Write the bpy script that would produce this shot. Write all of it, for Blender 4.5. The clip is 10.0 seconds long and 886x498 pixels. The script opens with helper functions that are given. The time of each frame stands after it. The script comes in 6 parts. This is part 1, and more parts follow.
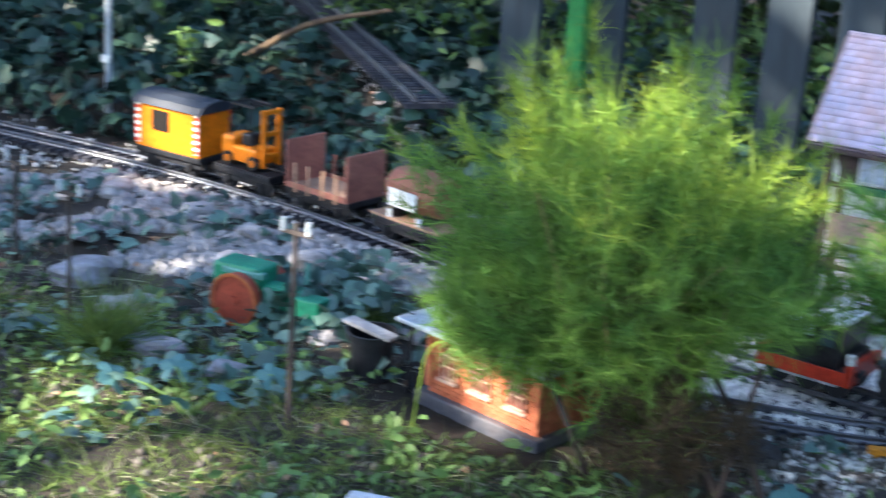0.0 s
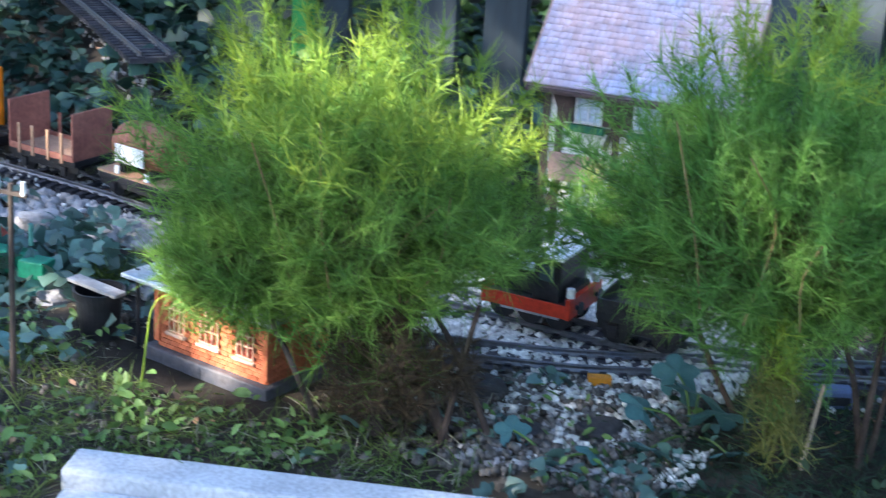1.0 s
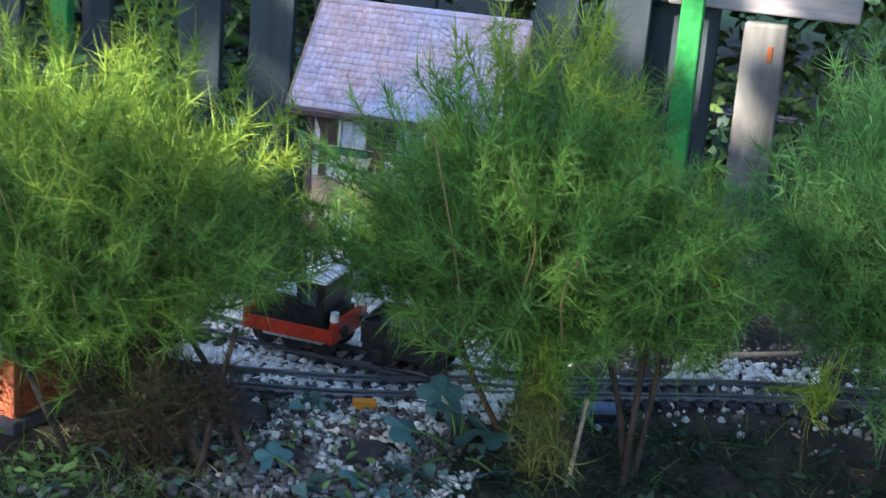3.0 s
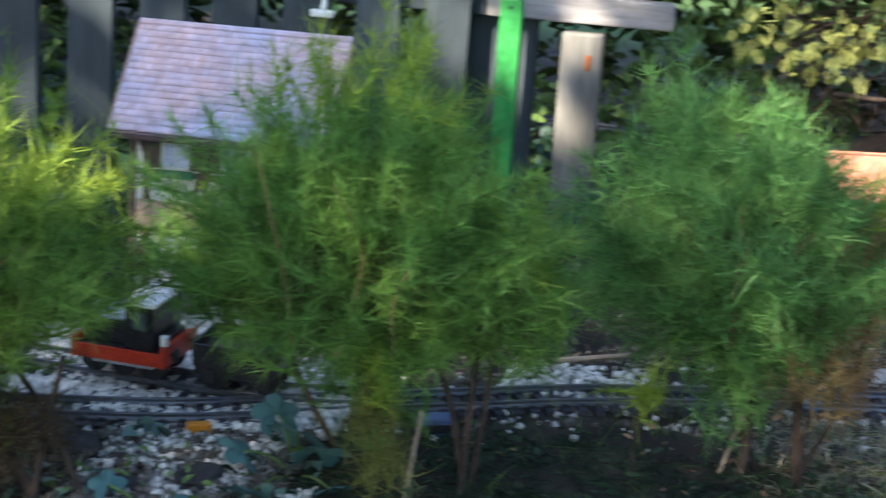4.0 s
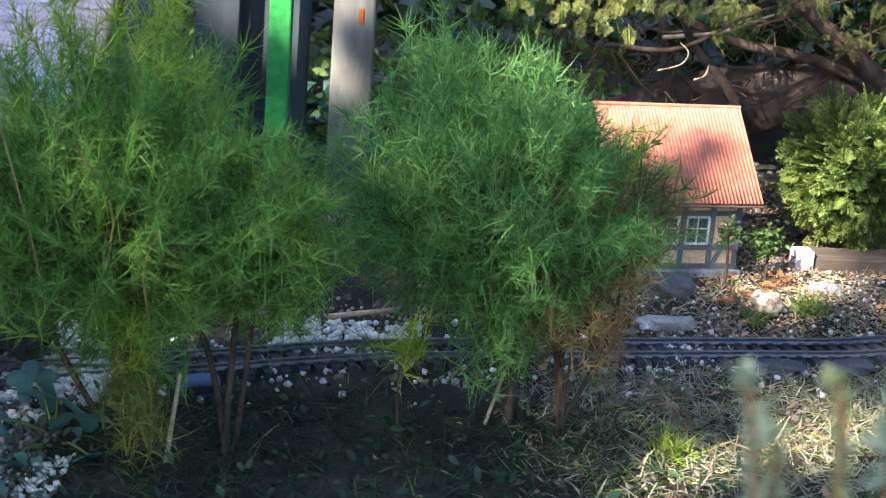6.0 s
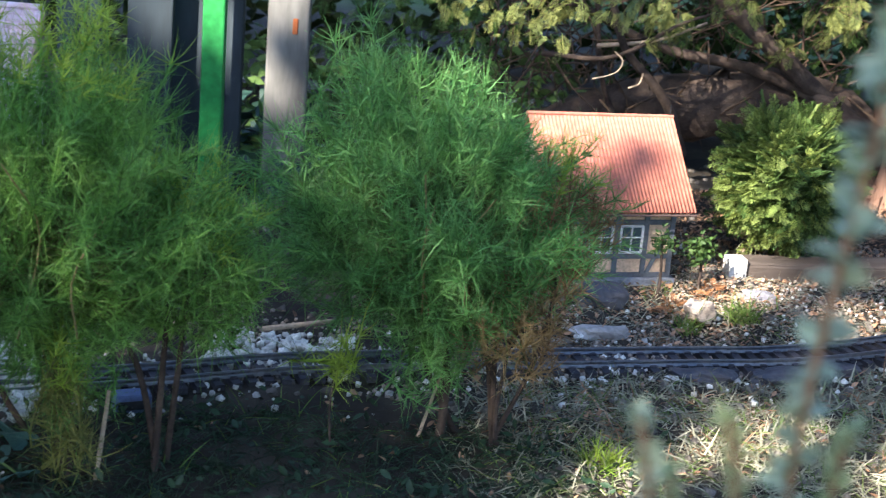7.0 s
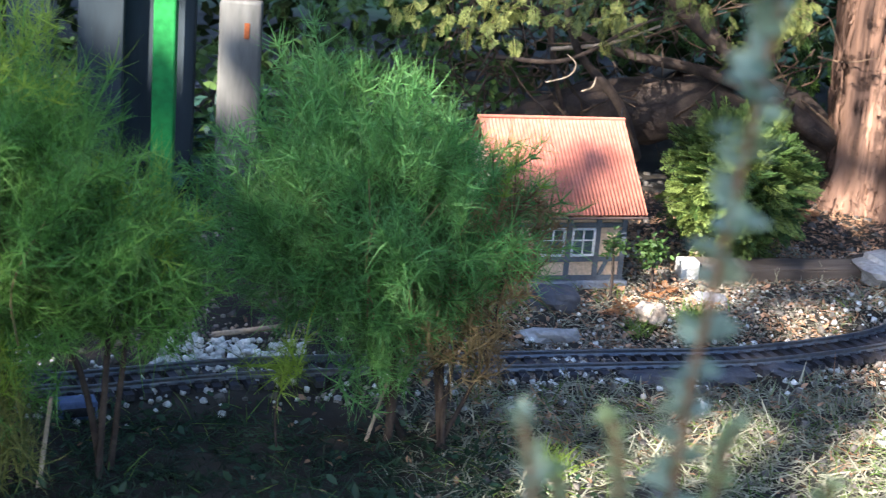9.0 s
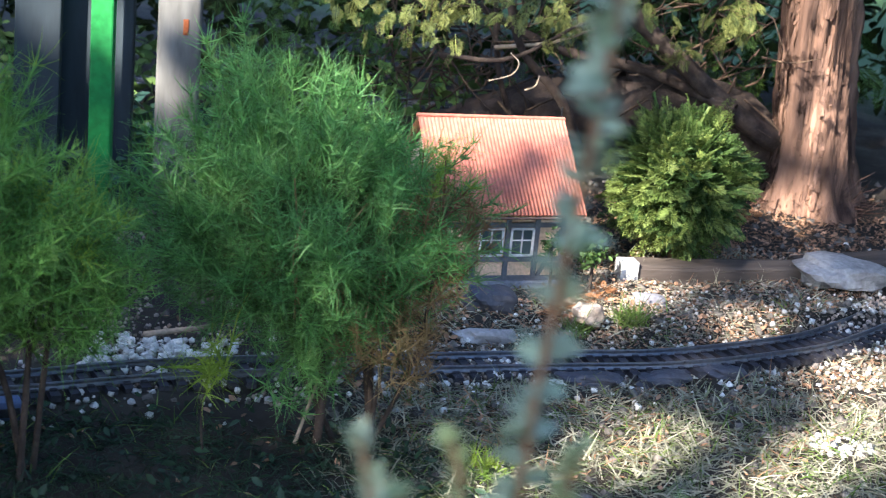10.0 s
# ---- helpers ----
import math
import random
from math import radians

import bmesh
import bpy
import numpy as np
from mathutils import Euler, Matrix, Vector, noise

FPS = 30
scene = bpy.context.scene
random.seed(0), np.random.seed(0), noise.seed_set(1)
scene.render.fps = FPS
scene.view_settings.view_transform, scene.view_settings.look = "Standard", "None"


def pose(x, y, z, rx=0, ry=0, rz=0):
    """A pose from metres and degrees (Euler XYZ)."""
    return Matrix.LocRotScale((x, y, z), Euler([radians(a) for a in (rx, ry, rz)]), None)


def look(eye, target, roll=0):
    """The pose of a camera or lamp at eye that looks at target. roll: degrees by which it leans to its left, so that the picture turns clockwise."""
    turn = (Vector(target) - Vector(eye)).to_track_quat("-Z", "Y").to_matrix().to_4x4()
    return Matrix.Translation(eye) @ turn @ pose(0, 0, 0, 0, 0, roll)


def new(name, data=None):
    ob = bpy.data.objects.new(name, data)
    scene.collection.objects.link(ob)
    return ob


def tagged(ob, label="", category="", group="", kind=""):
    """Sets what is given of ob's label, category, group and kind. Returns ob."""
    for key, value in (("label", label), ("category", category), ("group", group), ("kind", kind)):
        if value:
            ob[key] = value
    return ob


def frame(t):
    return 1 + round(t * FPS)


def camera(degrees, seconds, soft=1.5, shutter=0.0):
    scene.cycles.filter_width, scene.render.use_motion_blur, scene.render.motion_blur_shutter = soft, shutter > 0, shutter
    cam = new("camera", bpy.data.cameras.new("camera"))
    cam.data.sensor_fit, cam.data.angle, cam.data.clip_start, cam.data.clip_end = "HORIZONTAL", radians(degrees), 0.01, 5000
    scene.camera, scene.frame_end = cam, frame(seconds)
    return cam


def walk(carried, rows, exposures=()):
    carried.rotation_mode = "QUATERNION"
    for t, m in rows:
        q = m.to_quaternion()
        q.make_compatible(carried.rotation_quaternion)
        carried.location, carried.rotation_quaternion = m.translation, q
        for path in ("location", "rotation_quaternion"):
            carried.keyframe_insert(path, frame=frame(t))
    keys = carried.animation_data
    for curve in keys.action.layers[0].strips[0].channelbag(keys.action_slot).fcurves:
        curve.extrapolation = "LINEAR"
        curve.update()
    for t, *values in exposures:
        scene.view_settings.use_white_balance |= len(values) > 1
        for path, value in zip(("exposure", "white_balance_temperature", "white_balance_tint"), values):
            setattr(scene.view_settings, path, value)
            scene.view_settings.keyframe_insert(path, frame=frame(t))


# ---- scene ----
# ---- camera ----
cam = camera(30.0, 10.0, soft=1.1, shutter=0.5)
cam.data.dof.use_dof = True
cam.data.dof.focus_distance = 2.0
cam.data.dof.aperture_fstop = 12.0
# seconds, eye, turn to the left, pitch, lean
PATH = [
    (0, -0.1432, -0.0612, 0.7074, 31.448, -17.716, 3.252),
    (0.5, -0.1142, -0.0570, 0.7143, 25.997, -18.285, 3.271),
    (1, -0.0972, -0.0582, 0.7119, 22.698, -18.928, 3.380),
    (1.5, -0.0812, -0.0528, 0.7084, 20.611, -19.338, 3.735),
    (2, -0.0783, -0.0509, 0.7020, 18.183, -16.734, 4.140),
    (2.2, -0.0757, -0.0495, 0.7059, 17.295, -16.029, 4.478),
    (3.3, -0.0830, -0.0092, 0.6650, 14.207, -16.912, 4.680),
    (3.5, -0.0818, -0.0087, 0.6647, 13.404, -16.668, 4.675),
    (4, -0.0744, -0.0205, 0.6732, 9.122, -15.764, 3.930),
    (4.5, -0.0579, -0.0248, 0.6782, 3.926, -17.165, 4.451),
    (5, -0.0323, -0.0099, 0.6797, 2.399, -16.482, 4.860),
    (5.2, -0.0260, -0.0004, 0.6769, 2.569, -16.944, 4.838),
    (6.3, -0.0105, -0.0080, 0.6872, 2.212, -17.023, 4.291),
    (6.5, -0.0029, -0.0090, 0.6955, 1.914, -17.148, 4.316),
    (7, -0.0049, -0.0007, 0.6927, 0.427, -16.764, 4.641),
    (7.5, -0.0032, 0.0012, 0.6942, -0.060, -16.482, 4.821),
    (8, 0.0000, 0.0000, 0.6933, 0.000, -16.555, 4.875),
    (8.5, 0.0087, -0.0008, 0.6956, 0.198, -16.224, 4.500),
    (9, 0.0211, 0.0028, 0.6920, -0.616, -16.502, 4.551),
    (9.5, 0.0278, 0.0084, 0.6939, -1.793, -16.501, 4.801),
    (10, 0.0556, 0.0186, 0.6961, -1.955, -16.553, 5.210),
]


def aim(x, y, z, turn, pitch, lean):
    a, b = radians(turn), radians(pitch)
    ahead = (-math.sin(a) * math.cos(b), math.cos(a) * math.cos(b), math.sin(b))
    return look((x, y, z), (x + ahead[0], y + ahead[1], z + ahead[2]), lean)


walk(cam, [(row[0], aim(*row[1:])) for row in PATH], [(0.0, 2.56, 5850, 11), (1.0, 2.7, 5800, 11), (2.2, 2.52, 5900, 11), (3.4, 2.20, 5950, 12), (4.5, 2.28, 6550, 9), (6.5, 2.20, 5900, 12), (10.0, 2.12, 5650, 12)])

# ---- light ----
SUN = Vector((-0.47, -0.66, 0.59)).normalized()
world = bpy.data.worlds.new("world")
scene.world = world
world.use_nodes = True
wn = world.node_tree
sky = wn.nodes.new("ShaderNodeTexSky")
sky.sky_type = "NISHITA"
sky.sun_disc = False
sky.sun_elevation = math.asin(SUN.z)
sky.sun_rotation = math.atan2(SUN.x, SUN.y)
wn.links.new(sky.outputs[0], wn.nodes["Background"].inputs[0])
wn.nodes["Background"].inputs[1].default_value = 0.10
sun_data = bpy.data.lights.new("sun", "SUN")
sun_data.energy, sun_data.angle, sun_data.color = 5.0, radians(0.45), (1.0, 0.86, 0.66)
sun = new("sun", sun_data)
sun.matrix_world = look(SUN * 20, (0, 0, 0))


# ---- materials ----
def mat(name, col, col2=None, rough=0.75, scale=25.0, metal=0.0, bump=0.25, fine=6.0, rand=0.0, island=0.0, leaf=0.0, spec=0.28, stretch=None, picked="", deep=0.002):
    """A surface with patches of two colours, fine grain, relief and change from piece to piece."""
    m = bpy.data.materials.new(name)
    m.use_nodes = True
    nt = m.node_tree
    n, l = nt.nodes, nt.links
    bsdf = n["Principled BSDF"]
    col2 = col2 or tuple(c * 0.6 for c in col)
    coord = n.new("ShaderNodeTexCoord")
    src = n.new("ShaderNodeNewGeometry").outputs["Position"] if picked else coord.outputs["Object"]
    if stretch:
        mp = n.new("ShaderNodeMapping")
        mp.inputs["Scale"].default_value = stretch
        l.new(src, mp.inputs["Vector"])
        src = mp.outputs[0]
    big = n.new("ShaderNodeTexNoise")
    big.inputs["Scale"].default_value, big.inputs["Detail"].default_value = scale, 5
    small = n.new("ShaderNodeTexNoise")
    small.inputs["Scale"].default_value, small.inputs["Detail"].default_value = scale * fine, 4
    l.new(src, big.inputs["Vector"]), l.new(src, small.inputs["Vector"])
    ramp = n.new("ShaderNodeMapRange")
    ramp.inputs[1].default_value, ramp.inputs[2].default_value = 0.38, 0.64
    l.new(big.outputs[0], ramp.inputs[0])
    mix = n.new("ShaderNodeMix")
    mix.data_type = "RGBA"
    mix.inputs[6].default_value, mix.inputs[7].default_value = (*col, 1), (*col2, 1)
    if picked:
        pick = n.new("ShaderNodeObjectInfo" if picked == "Random" else "ShaderNodeNewGeometry")
        half = n.new("ShaderNodeMath")
        half.operation = "MULTIPLY_ADD"
        half.inputs[1].default_value = 0.8
        l.new(ramp.outputs[0], half.inputs[0])
        scaled = n.new("ShaderNodeMath")
        scaled.operation = "MULTIPLY"
        scaled.inputs[1].default_value = 0.22
        l.new(pick.outputs[picked], scaled.inputs[0]), l.new(scaled.outputs[0], half.inputs[2])
        l.new(half.outputs[0], mix.inputs[0])
    else:
        l.new(ramp.outputs[0], mix.inputs[0])
    grain = n.new("ShaderNodeMapRange")
    grain.inputs[1].default_value, grain.inputs[2].default_value = 0.25, 0.75
    grain.inputs[3].default_value, grain.inputs[4].default_value = 0.72, 1.25
    l.new(small.outputs[0], grain.inputs[0])
    value = grain.outputs[0]
    for amount, node in ((rand, "ShaderNodeObjectInfo"), (island, "ShaderNodeNewGeometry")):
        if amount:
            info = n.new(node)
            vary = n.new("ShaderNodeMapRange")
            vary.inputs[3].default_value, vary.inputs[4].default_value = 1 - amount, 1 + amount
            l.new(info.outputs["Random" if node.endswith("Info") else "Random Per Island"], vary.inputs[0])
            times = n.new("ShaderNodeMath")
            times.operation = "MULTIPLY"
            l.new(value, times.inputs[0]), l.new(vary.outputs[0], times.inputs[1])
            value = times.outputs[0]
    hsv = n.new("ShaderNodeHueSaturation")
    l.new(mix.outputs[2], hsv.inputs["Color"]), l.new(value, hsv.inputs["Value"])
    l.new(hsv.outputs[0], bsdf.inputs["Base Color"])
    rr = n.new("ShaderNodeMapRange")
    rr.inputs[3].default_value, rr.inputs[4].default_value = max(rough - 0.12, 0.05), min(rough + 0.12, 1)
    l.new(small.outputs[0], rr.inputs[0]), l.new(rr.outputs[0], bsdf.inputs["Roughness"])
    bsdf.inputs["Metallic"].default_value = metal
    bsdf.inputs["Specular IOR Level"].default_value = spec
    if bump:
        bp = n.new("ShaderNodeBump")
        bp.inputs["Strength"].default_value, bp.inputs["Distance"].default_value = bump, deep
        l.new(small.outputs[0], bp.inputs["Height"]), l.new(bp.outputs[0], bsdf.inputs["Normal"])
    if leaf:
        tr = n.new("ShaderNodeBsdfTranslucent")
        l.new(hsv.outputs[0], tr.inputs[0])
        mx = n.new("ShaderNodeMixShader")
        mx.inputs[0].default_value = leaf
        l.new(bsdf.outputs[0], mx.inputs[1]), l.new(tr.outputs[0], mx.inputs[2])
        l.new(mx.outputs[0], n["Material Output"].inputs["Surface"])
    return m


def glass(name, col, rough=0.08):
    m = bpy.data.materials.new(name)
    m.use_nodes = True
    b = m.node_tree.nodes["Principled BSDF"]
    b.inputs["Base Color"].default_value, b.inputs["Roughness"].default_value = (*col, 1), rough
    b.inputs["Specular IOR Level"].default_value = 0.7
    return m


M_SOIL = mat("soil", (0.018, 0.015, 0.012), (0.050, 0.041, 0.031), rough=0.95, scale=9, bump=0.9, fine=9)
def lawn_beyond(m):
    """Turns the soil to mown lawn away from the planted bed, unseen, for greener bounce."""
    n, l = m.node_tree.nodes, m.node_tree.links
    bsdf = n["Principled BSDF"]
    old = bsdf.inputs["Base Color"].links[0].from_socket
    coord = n.new("ShaderNodeTexCoord")
    gap = n.new("ShaderNodeVectorMath")
    gap.operation = "DISTANCE"
    gap.inputs[1].default_value = (-0.7, 2.2, 0.0)
    l.new(coord.outputs["Object"], gap.inputs[0])
    edge = n.new("ShaderNodeMapRange")
    edge.inputs[1].default_value, edge.inputs[2].default_value = 2.3, 2.7
    l.new(gap.outputs["Value"], edge.inputs[0])
    mix = n.new("ShaderNodeMix")
    mix.data_type = "RGBA"
    mix.inputs[7].default_value = (0.05, 0.10, 0.025, 1)
    l.new(edge.outputs[0], mix.inputs[0]), l.new(old, mix.inputs[6])
    l.new(mix.outputs[2], bsdf.inputs["Base Color"])


lawn_beyond(M_SOIL)
M_RAIL = mat("rail", (0.11, 0.125, 0.155), (0.15, 0.15, 0.16), rough=0.32, scale=30, metal=0.55, bump=0.1)
M_SLEEPER = mat("sleeper", (0.035, 0.035, 0.045), (0.07, 0.065, 0.07), rough=0.6, scale=60, rand=0.3)
M_GRAVEL = mat("gravel", (0.72, 0.70, 0.66), (0.5, 0.48, 0.45), rough=0.85, scale=70, island=0.3)
M_STONE = mat("grey_stone", (0.30, 0.30, 0.33), (0.19, 0.18, 0.19), rough=0.85, scale=30, bump=0.6, rand=0.2)
M_PEBBLE = mat("pebble", (0.17, 0.15, 0.13), (0.08, 0.07, 0.06), rough=0.85, scale=60, island=0.4)
M_GRAVEL_WHITE = mat("white_gravel", (0.80, 0.77, 0.70), (0.60, 0.57, 0.52), rough=0.8, scale=70, island=0.25)
M_TAN = mat("tan_chip", (0.37, 0.31, 0.26), (0.23, 0.18, 0.14), rough=0.85, scale=60, island=0.4)
M_GRIT = mat("pale_grit", (0.41, 0.345, 0.285), (0.27, 0.21, 0.17), rough=0.9, scale=60, island=0.45)
M_SLATE = mat("slate", (0.06, 0.065, 0.085), (0.095, 0.09, 0.10), rough=0.6, scale=30, bump=0.5)
M_PALE = mat("pale_stone", (0.40, 0.38, 0.37), (0.27, 0.25, 0.24), rough=0.85, scale=25, bump=0.6)
M_TREAD = mat("feather_leaf", (0.19, 0.325, 0.06), (0.115, 0.235, 0.05), rough=0.55, scale=9, bump=0, island=0.45, leaf=0.45, spec=0.3)
M_TREAD_BLUE = mat("feather_leaf_cool", (0.17, 0.345, 0.10), (0.105, 0.255, 0.075), rough=0.5, scale=9, bump=0, island=0.5, leaf=0.45, spec=0.35)
M_TREAD_OLD = mat("feather_leaf_old", (0.20, 0.215, 0.055), (0.14, 0.14, 0.045), rough=0.6, scale=9, bump=0, island=0.4, leaf=0.3)
M_TREAD_BROWN = mat("feather_leaf_brown", (0.26, 0.19, 0.085), (0.20, 0.115, 0.06), rough=0.6, scale=9, bump=0, island=0.4, leaf=0.3)
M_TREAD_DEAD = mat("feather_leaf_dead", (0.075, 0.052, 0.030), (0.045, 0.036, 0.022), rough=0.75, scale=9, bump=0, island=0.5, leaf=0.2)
M_CLOD = mat("earth_clod", (0.035, 0.033, 0.036), (0.06, 0.056, 0.056), rough=0.95, scale=30, bump=0.9)
M_TREAD_MID = mat("feather_leaf_mid", (0.185, 0.35, 0.072), (0.11, 0.25, 0.058), rough=0.5, scale=9, bump=0, island=0.5, leaf=0.45, spec=0.35)
# Weed green darkened so the colour itself carries the shrubs' shade.
M_WEED_SHADED = mat("shade_dark_weed", (0.018, 0.042, 0.024), (0.034, 0.066, 0.03), rough=0.5, scale=12, bump=0.1, island=0.4, leaf=0.2)
# Old inner leaves, coloured darker to paint the shade inside the shrubs.
M_TREAD_INNER_SHADE = mat("feather_leaf_inner_shade", (0.095, 0.16, 0.045), (0.10, 0.105, 0.04), rough=0.6, scale=9, bump=0, island=0.5, leaf=0.35)
# Yellow-green of fresh shoots and grass; on crown tops it paints sunlight.
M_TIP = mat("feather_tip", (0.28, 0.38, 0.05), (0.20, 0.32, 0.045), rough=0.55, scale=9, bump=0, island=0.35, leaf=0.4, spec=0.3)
M_LOG = mat("log_wood", (0.125, 0.10, 0.085), (0.055, 0.043, 0.036), rough=0.9, scale=20, bump=0.8, stretch=(0.15, 1, 1))
M_SHOOT = mat("shoot_bark", (0.27, 0.20, 0.10), (0.19, 0.17, 0.07), rough=0.8, scale=40, bump=0.3)
M_BARK = mat("bark", (0.15, 0.105, 0.065), (0.075, 0.05, 0.035), rough=0.9, scale=40, bump=0.8)
M_LIMB = mat("dark_bark", (0.075, 0.054, 0.043), (0.032, 0.023, 0.019), rough=0.9, scale=40, bump=0.8)
M_DEADTWIG = mat("dead_twig", (0.13, 0.085, 0.055), (0.05, 0.034, 0.025), rough=0.85, scale=40, bump=0.3, island=0.4)
M_CEDAR = mat("cedar_bark", (0.30, 0.175, 0.12), (0.045, 0.026, 0.020), rough=0.95, scale=30, bump=1.0, fine=4, stretch=(1, 1, 0.14), island=0.4, deep=0.008)
M_IVY = mat("ivy_leaf", (0.020, 0.050, 0.043), (0.042, 0.086, 0.056), rough=0.42, scale=12, bump=0.1, island=0.45, leaf=0.12, spec=0.36)
M_IVY_PALE = mat("pale_ivy_leaf", (0.07, 0.135, 0.12), (0.11, 0.19, 0.14), rough=0.4, scale=12, bump=0.1, island=0.45, leaf=0.15, spec=0.45)
M_WEED = mat("weed_leaf", (0.11, 0.20, 0.05), (0.17, 0.26, 0.08), rough=0.5, scale=12, bump=0.1, island=0.4, leaf=0.25)
M_BIGLEAF = mat("blue_leaf", (0.10, 0.22, 0.22), (0.06, 0.15, 0.15), rough=0.45, scale=25, bump=0.3, leaf=0.12)
M_GRASS = mat("grass", (0.10, 0.17, 0.035), (0.16, 0.21, 0.05), rough=0.6, scale=6, bump=0, island=0.4, leaf=0.3)
M_STRAW = mat("straw", (0.36, 0.345, 0.255), (0.23, 0.225, 0.165), rough=0.75, scale=6, bump=0, island=0.45, leaf=0.2)
M_GREYGRASS = mat("grey_grass", (0.175, 0.205, 0.115), (0.25, 0.26, 0.155), rough=0.65, scale=6, bump=0, island=0.45, leaf=0.25)
M_LITTER = mat("leaf_litter", (0.25, 0.145, 0.085), (0.35, 0.205, 0.125), rough=0.8, scale=20, bump=0.2, island=0.5)
M_DRYSPRAY = mat("dry_spray", (0.30, 0.14, 0.06), (0.22, 0.11, 0.055), rough=0.8, scale=20, bump=0.1, island=0.4, leaf=0.2)
M_THUJA = mat("thuja", (0.05, 0.105, 0.024), (0.085, 0.145, 0.028), rough=0.55, scale=14, bump=0, island=0.5, leaf=0.3)
M_THUJA_MID = mat("thuja_mid", (0.060, 0.115, 0.032), (0.092, 0.15, 0.036), rough=0.55, scale=14, bump=0, island=0.45, leaf=0.3)
# Lighter thuja tips; the tone also paints sunlight on the bush.
M_THUJA_LIT_TIP = mat("thuja_lit_tip", (0.20, 0.255, 0.065), (0.14, 0.20, 0.05), rough=0.55, scale=14, bump=0, island=0.4, leaf=0.3)
# Lit copy of the cedar green: sunshine put into a golden colour.
M_SUNLIT_SPRAY = mat("sunlit_spray_gold", (0.22, 0.24, 0.07), (0.12, 0.15, 0.045), rough=0.55, scale=14, bump=0, island=0.45, leaf=0.35)
M_SILVER = mat("silver_leaf", (0.38, 0.48, 0.39), (0.44, 0.49, 0.33), rough=0.7, scale=40, bump=0, island=0.25, leaf=0.3)
M_SILVER_YOUNG = mat("young_silver_leaf", (0.40, 0.49, 0.30), (0.44, 0.50, 0.24), rough=0.7, scale=40, bump=0, island=0.25, leaf=0.35)
M_STEM = mat("red_stem", (0.30, 0.16, 0.09), (0.22, 0.12, 0.07), rough=0.7, scale=60)
M_FENCE = mat("dark_fence_paint", (0.022, 0.034, 0.044), (0.042, 0.056, 0.068), rough=0.65, scale=10, bump=0.5, stretch=(1, 1, 0.2), rand=0.2)
M_GREEN = mat("green_paint", (0.035, 0.25, 0.06), (0.026, 0.19, 0.05), rough=0.4, scale=14, bump=0.15)
M_OLDWOOD = mat("weathered_wood", (0.20, 0.195, 0.18), (0.11, 0.105, 0.095), rough=0.85, scale=14, bump=0.6, stretch=(1, 1, 0.2))
M_RAILWOOD = mat("weathered_rail", (0.33, 0.31, 0.31), (0.19, 0.18, 0.18), rough=0.85, scale=16, bump=0.6, stretch=(0.2, 1, 1))
M_RUST = mat("rust", (0.42, 0.12, 0.04), (0.30, 0.09, 0.03), rough=0.85, scale=60)
M_TILE = mat("clay_tile", (0.66, 0.45, 0.46), (0.40, 0.45, 0.66), rough=0.42, scale=8, rand=0.10, bump=0.3, spec=0.5, picked="Random")
M_TILE_REST = mat("clay_tile_rest", (0.66, 0.45, 0.46), (0.40, 0.45, 0.66), rough=0.42, scale=8, island=0.10, bump=0.3, spec=0.5, picked="Random Per Island")
M_TILEBED = mat("roof_bed", (0.22, 0.16, 0.17), (0.16, 0.13, 0.16), rough=0.7, scale=40)
M_WHITE = mat("white_plaster", (0.76, 0.76, 0.74), (0.62, 0.62, 0.62), rough=0.8, scale=30, bump=0.3)
M_FLAKE = mat("flaking_white", (0.64, 0.63, 0.62), (0.40, 0.37, 0.34), rough=0.85, scale=30, bump=0.6)
M_TIMBER = mat("brown_timber", (0.085, 0.055, 0.05), (0.05, 0.035, 0.035), rough=0.7, scale=50, bump=0.3)
M_CURTAIN = mat("curtained_pane", (0.52, 0.60, 0.72), (0.44, 0.52, 0.66), rough=0.25, scale=40, bump=0.05)
M_SIGN = mat("faded_board", (0.36, 0.24, 0.20), (0.28, 0.20, 0.17), rough=0.8, scale=40)
M_SHUTTER = mat("green_box", (0.03, 0.16, 0.09), (0.02, 0.11, 0.06), rough=0.5, scale=40)
M_REDROOF = mat("red_sheet_roof", (0.53, 0.20, 0.14), (0.44, 0.155, 0.11), rough=0.45, scale=18, bump=0.15)
M_GREYTIMBER = mat("grey_timber", (0.13, 0.145, 0.17), (0.09, 0.10, 0.12), rough=0.65, scale=50)
M_APRICOT = mat("apricot_plaster", (0.72, 0.52, 0.36), (0.64, 0.45, 0.31), rough=0.85, scale=40)
M_PLINTH = mat("plinth", (0.24, 0.26, 0.31), (0.17, 0.18, 0.21), rough=0.8, scale=40, bump=0.4)
M_PANE = glass("dark_pane", (0.06, 0.09, 0.10))
M_FRAME = mat("white_frame", (0.70, 0.72, 0.76), (0.60, 0.62, 0.66), rough=0.5, scale=60, bump=0.05)
M_BRICK = mat("orange_brick", (0.45, 0.135, 0.062), (0.34, 0.09, 0.042), rough=0.8, scale=60, bump=0.4, rand=0.2)
M_DARK = mat("dark_glass", (0.012, 0.010, 0.009), (0.02, 0.016, 0.014), rough=0.5, scale=60, bump=0.05, spec=0.15)
M_REDPANE = mat("red_pane", (0.16, 0.035, 0.02), (0.09, 0.02, 0.015), rough=0.3, scale=60, bump=0.05)
M_CREAM = mat("cream_frame", (0.50, 0.34, 0.26), (0.40, 0.26, 0.20), rough=0.6, scale=60, bump=0.05)
